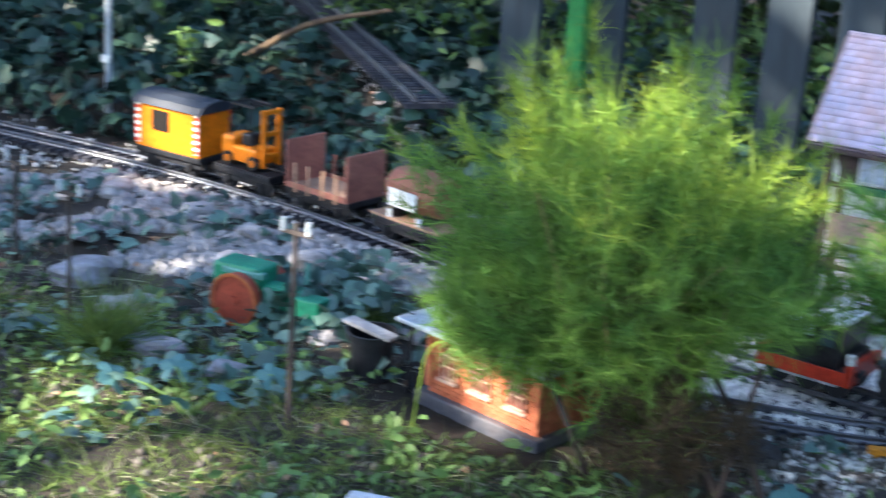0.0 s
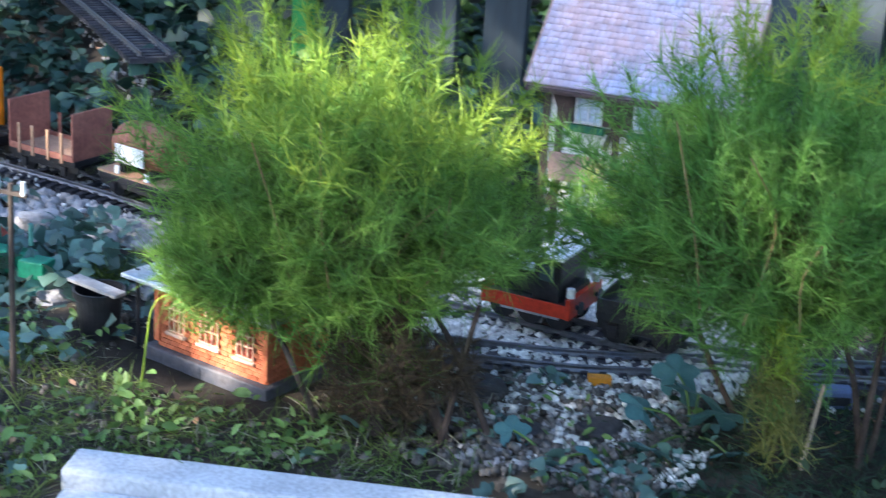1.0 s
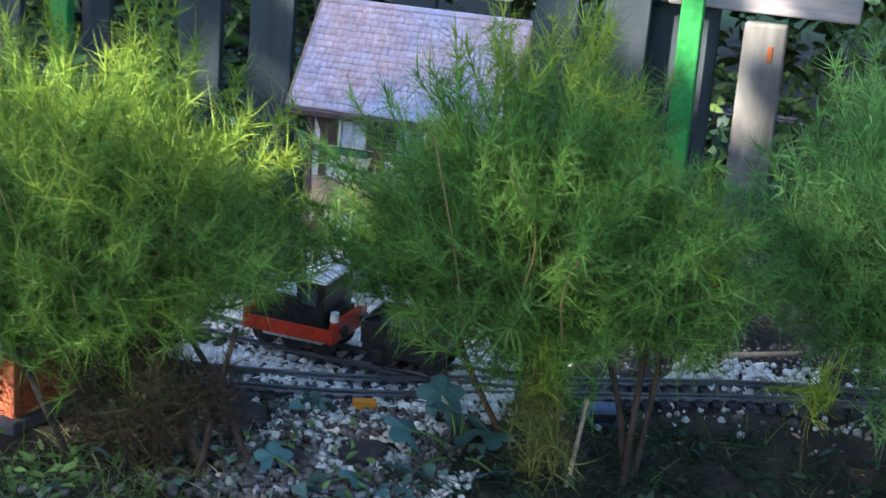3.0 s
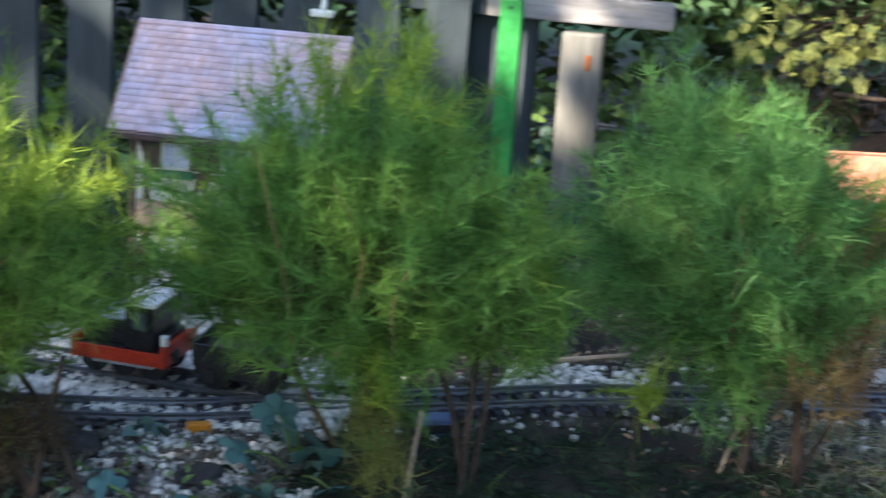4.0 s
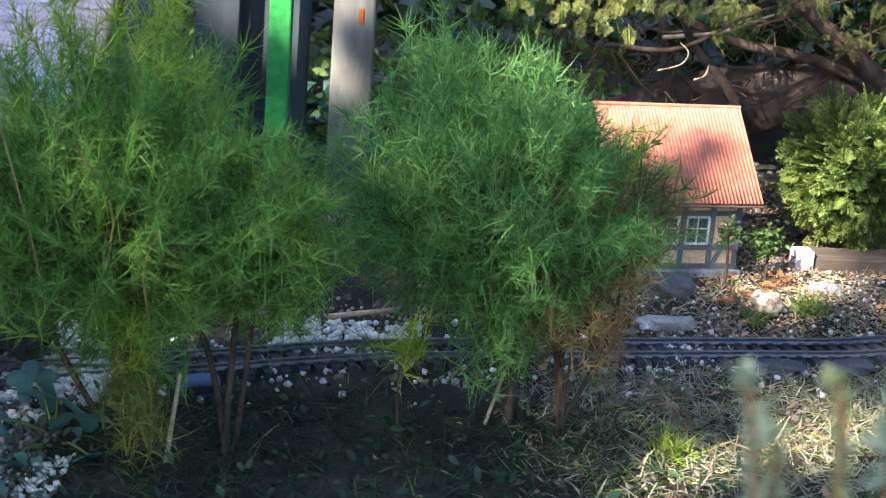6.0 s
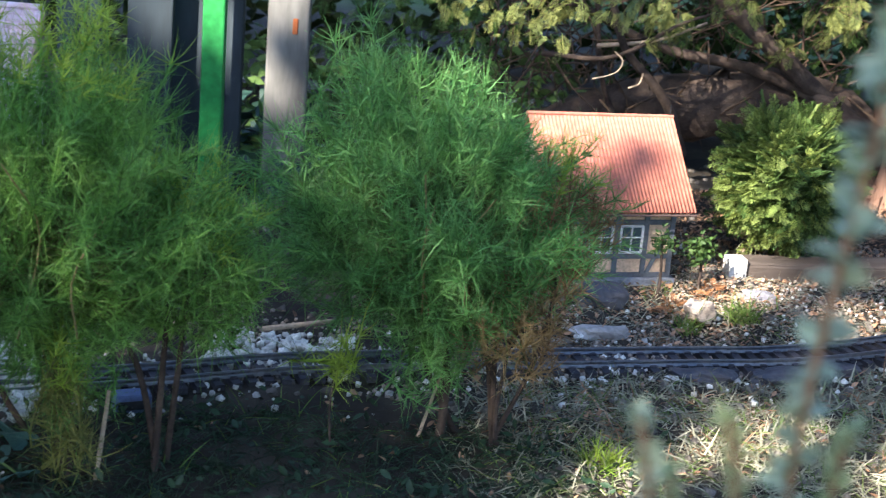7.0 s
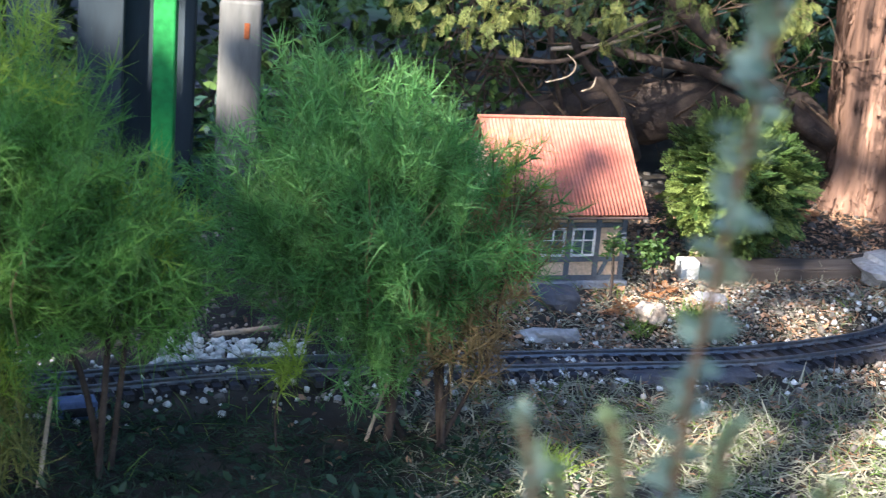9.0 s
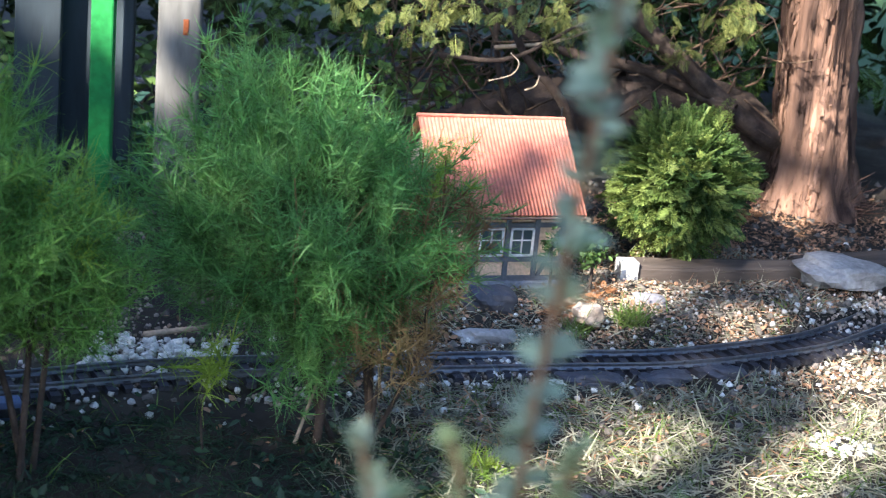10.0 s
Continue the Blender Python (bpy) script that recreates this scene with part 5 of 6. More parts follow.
    # hanging sprays in front, some in the gold that paints sunlight
    for name, ma, c in (("sunlit_sprays", M_SUNLIT_SPRAY, [((-.35, -.12, .37), .06, 40), ((-.20, -.12, .335), .05, 54), ((-.47, -.1, .31), .05, 54), ((-.28, -.06, .28), .04, 22), ((-.765, -.32, .335), .06, 34), ((-.67, -.34, .345), .05, 54), ((-.57, -.3, .37), .05, 34), ((-.80, -.30, .37), .06, 20)]), ("hanging_sprays", M_THUJA, [((-.86, -.2, .34), .12, 130), ((-1.0, -.15, .24), .12, 140), ((-.93, -.2, .12), .10, 110), ((-.80, -.1, .20), .10, 70)])):
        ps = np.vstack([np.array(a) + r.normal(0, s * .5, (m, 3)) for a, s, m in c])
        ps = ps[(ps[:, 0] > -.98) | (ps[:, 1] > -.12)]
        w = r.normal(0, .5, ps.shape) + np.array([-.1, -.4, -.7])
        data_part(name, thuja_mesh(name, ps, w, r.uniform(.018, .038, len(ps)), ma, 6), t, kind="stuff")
    # overhanging bough added out of view so its shadow dapples the trunk
    line2, _ = curved([(-.02, 0, .85), (-.14, -.22, .72), (-.25, -.40, .56)], 12)
    v, q = tube(line2, np.linspace(.012, .003, 12), 7, .1, 60)
    data_part("limb", tri_mesh("limb", v, q, M_LIMB, True), t)
    at = np.array([-.26, -.39, .53]) + r.normal(0, 1, (34, 3)) * np.array([.05, .05, .045])
    data_part("hanging_sprays", thuja_mesh("hanging_sprays", at, r.normal(0, .5, at.shape) + np.array([0, -.2, -.6]), r.uniform(.022, .040, 34), M_THUJA, 61), t, kind="stuff")
    # fibrous roots and shed bark at the foot
    bl = 260
    a = r.uniform(0, 2 * np.pi, bl)
    root = np.stack([.07 * np.cos(a), .07 * np.sin(a), np.full(bl, .01)], 1) + r.normal(0, .012, (bl, 3))
    v, q = blades(root, np.stack([np.cos(a), np.sin(a), np.full(bl, .1)], 1) + r.normal(0, .5, (bl, 3)), r.uniform(.03, .09, bl), r.uniform(.002, .005, bl), r.normal(0, .1, bl), r)
    data_part("shed_bark", tri_mesh("shed_bark", v, q, M_CEDAR), t, kind="stuff")


build_cedar()


# ---- dry orange cedar spray lying by the house ----
def build_dry_spray(x, y):
    r = np.random.default_rng(91)
    n = 22
    at = np.stack([r.normal(0, .016, n), r.normal(0, .012, n), r.uniform(.004, .016, n)], 1)
    way = np.stack([r.normal(0, 1, n), r.normal(0, 1, n), r.uniform(-.1, .5, n)], 1)
    ob = new("dry_spray", thuja_mesh("dry_spray", at, way, r.uniform(.010, .022, n), M_DRYSPRAY, 92))
    ob.matrix_basis = pose(x, y, float(ground_z(x, y)))
    tagged(ob, "dry orange-brown cedar spray lying on the soil", "dry twig")


build_dry_spray(0.283, 2.092)
build_dry_spray(0.345, 2.165)
build_dry_spray(0.640, 2.640)


# ---- leafy bush added above the bank, out of view, to block skylight ----
def build_overhang():
    r = np.random.default_rng(57)
    t = thing("elder_bush", pose(-2.75, 3.15, 0), "leafy dark green bush added out of view to shade the ivy bank", "bush")
    for k, end in enumerate(((.2, -.2, .62), (.75, -.35, .66), (-.2, -.3, .6), (1.05, -.1, .62))):
        line, _ = curved([(.03 * k, 0, -.03), (end[0] * .4, end[1] * .4, .45), end], 10)
        v, q = tube(line, np.linspace(.018, .006, 10), 8, .1, k)
        data_part("trunk", tri_mesh("trunk", v, q, M_BARK, True), t)
    n = 3400
    p = np.stack([r.uniform(-.45, 1.30, n), r.uniform(-.80, .25, n), r.uniform(.44, .88, n)], 1)
    v, q = stamp(OVAL, OVAL_F, p, turns(n, r, .7), r.uniform(.035, .075, n))
    data_part("crown", tri_mesh("crown", v, q, M_HEDGE), t, kind="stuff")


build_overhang()


# ---- hedge that closes the garden ----
def build_hedge(name, x0, x1, y0, y1, h, n, seed, label):
    r = np.random.default_rng(seed)
    p = np.stack([r.uniform(x0, x1, n), r.uniform(y0, y1, n), r.uniform(0, 1, n) ** .8 * h], 1)
    v, q = stamp(OVAL, OVAL_F, p, turns(n, r, .9), r.uniform(.03, .075, n))
    ob = new(name, tri_mesh(name, v, q, M_HEDGE))
    tagged(ob, label, "hedge", kind="stuff")


build_hedge("hedge", -4.2, -0.4, 3.45, 4.1, 1.1, 15000, 51, "dense leafy dark green hedge behind the fence")
build_hedge("hedge", -0.4, 3.0, 3.35, 4.2, 1.3, 13000, 52, "dark evergreen hedge behind the cedar")
build_hedge("hedge", -4.4, -3.0, 0.8, 3.5, 0.9, 9000, 53, "dense leafy dark green hedge at the side")
# this hedge is never in view; added to block low skylight
build_hedge("hedge", -5.0, 3.0, -2.7, -2.1, 2.5, 24000, 55, "tall dark green hedge added unseen behind the viewer to cut skylight")
build_hedge("hedge", 1.7, 2.6, 0.8, 3.5, 0.9, 8000, 54, "dense leafy dark green hedge at the side")


# ---- unseen tree added behind the viewer, gaps aimed at the sun patches ----
GAPS = [((-0.80, 1.36, 0.36), 0.012), ((-0.71, 1.37, 0.35), 0.0), ((-0.975, 1.37, 0.045), 0.0), ((-0.92, 1.36, 0.03), -0.012),
        ((0.300, 2.205, 0.135), 0.014), ((0.165, 2.27, 0.20), 0.012), ((0.275, 2.30, 0.212), -0.008),
        ((0.715, 2.74, 0.36), 0.008), ((0.742, 2.74, 0.25), 0.016), ((0.750, 2.74, 0.18), 0.014), ((0.705, 2.70, 0.025), 0.010),
        ((0.47, 1.60, 0.0), 0.01), ((0.60, 1.74, 0.0), 0.015), ((0.66, 1.95, 0.0), 0.02), ((0.315, 2.12, 0.01), 0.012), ((0.285, 2.09, 0.01), -0.012), ((0.36, 2.14, 0.01), 0.005), ((0.62, 2.50, 0.0), 0.0), ((0.17, 1.56, 0.0), 0.008), ((0.54, 2.12, 0.0), 0.0), ((0.425, 2.67, 0.37), 0.0), ((0.57, 2.68, 0.335), -0.01), ((0.305, 2.70, 0.31), -0.01),
        ((-1.167, 1.071, -0.02), 0.02), ((-1.305, 1.139, -0.02), 0.012), ((-1.37, 1.17, -0.02), -0.01), ((-2.228, 2.276, 0.06), -0.01), ((-2.056, 1.816, 0.06), -0.012), ((-1.82, 1.846, 0.0), -0.012), ((-0.394, 2.46, 0.30), 0.012), ((-0.285, 2.49, 0.33), -0.01),
        ((-0.285, 2.49, 0.17), -0.015), ((-1.055, 2.49, 0.335), 0.008), ((-0.50, 2.49, 0.32), 0.006), ((0.41, 2.29, 0.12), 0.012), ((0.47, 2.28, 0.23), 0.005), ((0.40, 2.26, 0.03), 0.01),
        ((0.03, 2.47, 0.335), 0.025), ((0.13, 2.47, 0.33), 0.02), ((0.25, 3.05, 0.3), -0.005), ((0.48, 3.1, 0.28), -0.005), ((0.62, 3.0, 0.2), -0.01), ((-0.45, 2.95, 0.12), 0.02), ((-0.90, 2.95, 0.10), 0.02), ((-1.22, 2.90, 0.12), 0.02), ((-1.50, 2.80, 0.12), 0.0), ((-0.68, 3.0, 0.14), 0.01), ((-1.84, 1.85, 0.08), 0.01), ((-2.05, 2.3, 0.1), 0.02), ((0.34, 1.68, 0), 0.02)]


# extra leaf clumps of that crown, added to keep sun off these spots
CLUMPS = [((-0.69, 2.0, 0.29), .16, 330), ((-0.30, 2.49, 0.25), .08, 150), ((-0.28, 1.40, 0.0), .15, 260)]


# crown thinned for filtered sun: place below, width, share of leaves left
THIN = [((-0.82, 1.37, 0.20), .17, .62), ((-0.40, 1.48, 0.22), .16, .64), ((-0.02, 1.64, 0.22), .15, .68)]


def build_canopy():
    r = np.random.default_rng(77)
    t = thing("garden_tree", pose(-5.4, -2.6, -0.02), "tall leafy tree added out of view, its gaps placed for sun patches", "tree")
    s = np.array(SUN)
    a = np.cross(s, (0, 0, 1.0))
    a /= np.linalg.norm(a)
    b = np.cross(a, s)
    mid = np.array([-0.6, 1.9, 0.1])
    n = 31000
    u, v_, w = r.uniform(-2.1, 2.0, n), r.uniform(-1.0, 1.85, n), r.uniform(5.6, 7.4, n)
    p = mid + u[:, None] * a + v_[:, None] * b + w[:, None] * s
    keep = np.ones(n, bool)
    for q, rad in GAPS:
        d = p - np.array(q)
        off = np.linalg.norm(d - (d @ s)[:, None] * s, axis=1)
        keep &= off > rad + .055
    p = p[keep]
    for q, rad, share in THIN:
        d = p - np.array(q)
        off = np.linalg.norm(d - (d @ s)[:, None] * s, axis=1)
        p = p[(off > rad) | (r.uniform(0, 1, len(p)) < share)]
    for q, rad, m in CLUMPS:
        k = r.uniform(-1, 1, (m, 2)) * rad
        more = np.array(q) + k[:, :1] * a + k[:, 1:] * b + r.uniform(6.2, 7.2, (m, 1)) * s
        for g, grad in GAPS:
            d = more - np.array(g)
            more = more[np.linalg.norm(d - (d @ s)[:, None] * s, axis=1) > grad + .055]
        p = np.vstack([p, more])
    p = p - np.array([-5.4, -2.6, -0.02])
    v, q = stamp(OVAL - (0, .4, 0), OVAL_F, p, turns(len(p), r, .8), r.uniform(.07, .11, len(p)))
    data_part("crown", tri_mesh("crown", v, q, M_CANOPY), t, kind="stuff")
    line, _ = curved([(0, 0, -.05), (.05, 0, 1.0), (.0, .1, 2.0), (.1, .1, 3.3)], 14)
    v, q = tube(line, np.linspace(.13, .05, 14), 14, .05)
    data_part("trunk", tri_mesh("trunk", v, q, M_BARK, True), t)
    for k, e in enumerate(((.6, .9, 3.9), (1.0, -.6, 4.4), (-.6, .5, 4.0), (.2, -1.0, 4.2))):
        line, _ = curved([(.08, .1, 2.0 + .25 * k), (e[0] * .5, e[1] * .5, (e[2] + 2.6) / 2), e], 9)
        v, q = tube(line, np.linspace(.045, .012, 9), 8, .05)
        data_part("limb", tri_mesh("limb", v, q, M_BARK, True), t)


build_canopy()


# ---- ground cover ----
def scatter(name, label, category, shape, faces, n, box_, size, material, seed, tilt=.5, lift=0.0, mask=None, flat=1.0):
    r = np.random.default_rng(seed)
    x, y = r.uniform(box_[0], box_[1], n), r.uniform(box_[2], box_[3], n)
    if mask is not None:
        keep = mask(x, y, r)
        x, y = x[keep], y[keep]
    n = len(x)
    z = ground_z(x, y) + lift * r.uniform(0, 1, n)
    sh = np.array(shape) * np.array([1, 1, flat])
    v, q = stamp(sh, faces, np.stack([x, y, z], 1), turns(n, r, tilt), r.uniform(*size, n))
    ob = new(name, tri_mesh(name, v, q, material))
    return tagged(ob, label, category, kind="stuff")


MAIN_LINE, _ = curved(MAIN, 120)
SIDE_LINE, _ = curved(SIDING, 160)


def off_track(x, y, line=None):
    line = MAIN_LINE if line is None else line
    p = np.stack([x, y], 1)
    return np.min(np.linalg.norm(p[:, None] - line[None], axis=2), axis=1)


def clump(x, y, f, seed):
    return np.sin(f * x + seed) * np.cos(f * .9 * y + 2 * seed) + .6 * np.sin(2.3 * f * x - f * y + seed)


def bank_side(x, y):
    """The near slope of the bank below the old track."""
    d = (y - 2.18 - (-1.62 - x) * .894) * .746
    return (d > -.20) & (d < .085) & (x < -1.38)


def free(x, y):
    """Clear of buildings and track beds."""
    brick = (x > -1.08) & (x < -.84) & (y > 1.31) & (y < 1.52)
    tall = (x > -.82) & (x < -.55) & (y > 1.93) & (y < 2.16)
    ca, sa = math.cos(radians(16.8)), math.sin(radians(16.8))
    along, across = (x - .32) * ca + (y - 2.206) * sa, -(x - .32) * sa + (y - 2.206) * ca
    red = (along > -.21) & (along < -.005) & (across > .015) & (across < .22)
    c, s_ = math.cos(radians(15.2)), math.sin(radians(15.2))
    along, across = (x + .958) * c + (y - 1.128) * s_, -(x + .958) * s_ + (y - 1.128) * c
    kerb = (along > -.01) & (along < .63) & (across > -.13) & (across < .012)
    return ~(brick | tall | red | kerb)


def near_bed(x, y, r):
    d = np.minimum(off_track(x, y), off_track(x, y, SIDE_LINE))
    return (r.uniform(0, 1, len(x)) < np.exp(-(d / .075) ** 2) * np.where(x > -.38, np.where(x > -.12, np.where(x > .3, .5, .5), .4), .9)) & free(x, y)


def gravel_bed(x, y, r):
    yard = (x > -1.0) & (x < -.45) & (y > 1.60) & (y < 1.93)
    front = (x > -.80) & (x < -.47) & (y > 1.33) & (y < 1.62) & (clump(x, y, 17, 1.0) > .0) & (x > -.63)
    corner = (np.hypot(x - .585, y - 1.745) < .036)
    return (yard | (front & (r.uniform(0, 1, len(x)) < .25)) | corner) & free(x, y)


scatter("ballast", "loose white gravel chips along the track", "gravel", ROCK, ROCK_Q, 30000, (-2.4, 1.0, 1.35, 2.6), (.0025, .0072), M_GRAVEL, 1, 1.0, .004, near_bed)
scatter("ballast", "pale chips lying between the sleepers", "gravel", ROCK, ROCK_Q, 7000, (.0, .80, 1.84, 2.3), (.0025, .0050), M_GRIT, 70, 1.0, .005, lambda x, y, r: off_track(x, y) < .036)
scatter("gravel", "white gravel chips spread on the soil", "gravel", ROCK, ROCK_Q, 42000, (-1.0, 1.0, 1.3, 2.5), (.0025, .0075), M_GRAVEL, 2, 1.0, .004, gravel_bed)
scatter("gravel", "bright white gravel spread between the two tracks", "gravel", ROCK, ROCK_Q, 24000, (-1.05, -.12, 1.58, 1.93), (.004, .010), M_GRAVEL_WHITE, 62, 1.0, .006, lambda x, y, r: free(x, y) & (clump(x, y, 13, .6) > -1.1) & ((x < -.44) | ((x > -.29) & (y > 1.80) & (r.uniform(0, 1, len(x)) < .16))))
scatter("crushed_stone", "grey and pale stones mixed into the gravel", "gravel", ROCK, ROCK_Q, 600, (-.66, -.47, 1.32, 1.64), (.003, .009), M_PALE, 64, 1.0, .003, lambda x, y, r: free(x, y))
scatter("pebbles", "dark pebbles and crumbs of soil in the gravel", "pebbles", ROCK, ROCK_Q, 2000, (-.72, -.45, 1.30, 1.64), (.002, .008), M_PEBBLE, 65, 1.0, .007, lambda x, y, r: free(x, y))
scatter("gravel", "white gravel chips strewn on the soil before the track", "gravel", ROCK, ROCK_Q, 1200, (-.66, -.42, 1.36, 1.60), (.003, .0085), M_GRAVEL_WHITE, 67, 1.0, .006, lambda x, y, r: free(x, y) & (clump(x, y, 21, 1.4) > -.1))
scatter("ivy", "blue-green ivy leaves creeping over the gravel", "ivy", IVY, IVY_F, 230, (-.82, -.42, 1.26, 1.56), (.010, .024), M_IVY_PALE, 68, .5, .02, lambda x, y, r: free(x, y) & (clump(x, y, 13, 2.1) > .1))
scatter("weeds", "small dark leaves growing through the gravel", "weeds", OVAL, OVAL_F, 420, (-.85, -.45, 1.28, 1.62), (.006, .018), M_WEED, 66, .6, .015, lambda x, y, r: free(x, y) & (clump(x, y, 19, .3) > .2))
scatter("gravel", "tan and pale chips behind the track", "gravel", ROCK, ROCK_Q, 7500, (-.35, .95, 1.75, 2.5), (.0015, .0045), M_TAN, 14, 1.0, .003, lambda x, y, r: (clump(x, y, 14, 2.0) > -.1) & free(x, y))
scatter("gravel", "white chips sprinkled behind the track", "gravel", ROCK, ROCK_Q, 900, (.05, .95, 1.92, 2.4), (.002, .0048), M_GRAVEL_WHITE, 69, 1.0, .004, lambda x, y, r: (clump(x, y, 15, .7) > .0) & free(x, y))
scatter("grit", "fine pale grit and broken stone on both sides of the track", "gravel", ROCK, ROCK_Q, 9000, (.04, .95, 1.85, 2.46), (.0012, .0032), M_GRIT, 63, 1.0, .003, lambda x, y, r: free(x, y) & (clump(x, y, 10, 2.9) > -.1) & (y > 1.90 + .25 * x))
scatter("leaf_litter", "reddish dry leaves below the red-roofed house", "leaf litter", OVAL, OVAL_F, 9000, (.08, .95, 1.98, 2.75), (.004, .012), M_LITTER, 18, .4, .006, lambda x, y, r: (off_track(x, y) > .05) & free(x, y))
scatter("crushed_stone", "pale grey crushed stone beside the track", "gravel", ROCK, ROCK_Q, 3800, (-2.1, -1.0, 1.52, 1.84), (.004, .016), M_PALE, 12, 1.0, .004, lambda x, y, r: (off_track(x, y, SIDE_LINE) > .045) & (clump(x, y, 12, .9) > -.5))
scatter("ballast", "pale grit between the sleepers on the bank", "gravel", ROCK, ROCK_Q, 12000, (-2.6, -1.40, 1.98, 3.05), (.0025, .006), M_PALE, 13, 1.0, .004, lambda x, y, r: abs(y - 2.18 - (-1.62 - x) * .894) < .034)
scatter("pebbles", "brown and grey pebbles in the soil", "pebbles", ROCK, ROCK_Q, 6000, (-2.6, 1.2, .95, 3.0), (.003, .011), M_PEBBLE, 3, 1.0, .002, lambda x, y, r: free(x, y) & ((x < -.45) | (x > .1) | (y > 1.72)))
scatter("leaf_litter", "dry brown leaves and needles on the soil", "leaf litter", OVAL, OVAL_F, 5000, (-2.4, 1.2, .95, 2.9), (.006, .017), M_LITTER, 4, .35, .006, lambda x, y, r: free(x, y) & (off_track(x, y) > .05) & ((x > -.1) | (r.uniform(0, 1, len(x)) < .25)))
scatter("ivy", "dark blue-green ivy leaves covering the bank", "ivy", IVY, IVY_F, 8600, (-3.2, -.95, 1.98, 3.2), (.018, .050), M_IVY, 5, .55, .09, lambda x, y, r: (off_track(x, y, SIDE_LINE) > .10) & ~bank_side(x, y))
scatter("ivy", "low dark ivy leaves on the side of the bank", "ivy", IVY, IVY_F, 8500, (-2.9, -1.25, 1.9, 3.1), (.018, .042), M_IVY, 55, .5, .03, lambda x, y, r: bank_side(x, y) & (abs(y - 2.18 - (-1.62 - x) * .894) > .062) & (off_track(x, y, SIDE_LINE) > .09))
scatter("weeds", "yellow-green leaves among the ivy on the bank", "weeds", OVAL, OVAL_F, 900, (-3.1, -1.3, 2.2, 3.2), (.018, .046), M_WEED, 56, .7, .15, lambda x, y, r: (clump(x, y, 8, 1.7) > .1) & ~bank_side(x, y))
scatter("ivy", "dark ivy leaves under the fence", "ivy", IVY, IVY_F, 1300, (-1.2, -.05, 2.42, 3.1), (.02, .045), M_IVY, 15, .6, .08, lambda x, y, r: free(x, y))
scatter("ivy", "blue-green ivy leaves over the stones", "ivy", IVY, IVY_F, 1700, (-2.3, -1.1, 1.22, 1.80), (.011, .029), M_IVY_PALE, 6, .5, .03, lambda x, y, r: (clump(x, y, 9, .4) > -.2) & (off_track(x, y, SIDE_LINE) > .07))
scatter("weeds", "bright green round-leaved ground weeds", "weeds", OVAL, OVAL_F, 3000, (-1.9, -.74, .9, 1.40), (.008, .023), M_WEED, 7, .5, .03, lambda x, y, r: (clump(x, y, 11, 2.2) > -.35) & free(x, y))
scatter("weeds", "pale round leaves of creeping weeds", "weeds", IVY, IVY_F, 420, (-1.9, -.75, .9, 1.36), (.012, .026), M_IVY_PALE, 71, .45, .035, lambda x, y, r: (clump(x, y, 9, 1.2) > .1) & free(x, y))
scatter("weeds", "green weeds coloured dark for the shade of the shrubs", "weeds", OVAL, OVAL_F, 1100, (-.55, .25, 1.2, 1.72), (.006, .018), M_WEED_SHADED, 8, .6, .02, lambda x, y, r: (off_track(x, y) > .06))
scatter("weeds", "light leafy undergrowth behind the fence", "weeds", OVAL, OVAL_F, 5200, (-2.6, .2, 2.65, 3.6), (.02, .05), M_WEED, 9, .7, .10, lambda x, y, r: (abs(y - 3.22) > .07) & (abs(y - 2.18 - (-1.62 - x) * .894) > .085))


def grass(name, label, n, box_, length, material, seed, mask=None, lean=.8, width=(.0010, .0022)):
    r = np.random.default_rng(seed)
    x, y = r.uniform(box_[0], box_[1], n), r.uniform(box_[2], box_[3], n)
    if mask is not None:
        k = mask(x, y, r)
        x, y = x[k], y[k]
    n = len(x)
    root = np.stack([x, y, ground_z(x, y) - .002], 1)
    way = r.normal(0, lean, (n, 3)) * np.array([1, 1, .2]) + np.array([0, 0, .7])
    v, q = blades(root, way, r.uniform(*length, n), r.uniform(*width, n), r.normal(-.35, .2, n), r, 4)
    tagged(new(name, tri_mesh(name, v, q, material)), label, "grass", kind="stuff")


grass("dry_grass", "dry straw-coloured grass in the lawn edge", 20000, (.0, 1.15, 1.25, 1.90), (.014, .042), M_STRAW, 21, lambda x, y, r: (off_track(x, y) > .05) & (y < 1.86 + .3 * x) & ((x > .06) | (r.uniform(0, 1, len(x)) < .45)), 1.5, (.0012, .0036))
grass("dry_grass", "flattened grey straw beside the track", 12000, (.02, 1.1, 1.55, 2.05), (.010, .032), M_STRAW, 28, lambda x, y, r: (off_track(x, y) > .042) & (y < 1.92 + .3 * x), 2.2, (.0012, .0036))
grass("grass", "grey-green cut grass in soft clumps on the lawn edge", 9000, (.08, 1.15, 1.2, 1.95), (.012, .04), M_GREYGRASS, 38, lambda x, y, r: (off_track(x, y) > .05) & (y < 1.86 + .3 * x) & (clump(x, y, 14, .8) > -.2), 1.6, (.0014, .0040))
grass("dry_grass", "grey straw and stalks behind the track", 17000, (.05, .95, 1.96, 2.45), (.010, .040), M_STRAW, 29, lambda x, y, r: free(x, y) & (off_track(x, y) > .042), 2.2)
grass("grass", "grass coloured dark for the shade of the shrubs", 13000, (-.5, .15, 1.15, 1.68), (.015, .045), M_WEED_SHADED, 30, lambda x, y, r: off_track(x, y) > .06, 1.2)
grass("grass", "short green grass in the lawn edge", 6500, (-.5, 1.15, 1.2, 1.86), (.02, .055), M_GRASS, 22, lambda x, y, r: ((x > .05) | (r.uniform(0, 1, len(x)) < .2)) & (off_track(x, y) > .05) & (y < 1.80 + .3 * x), 1.0)
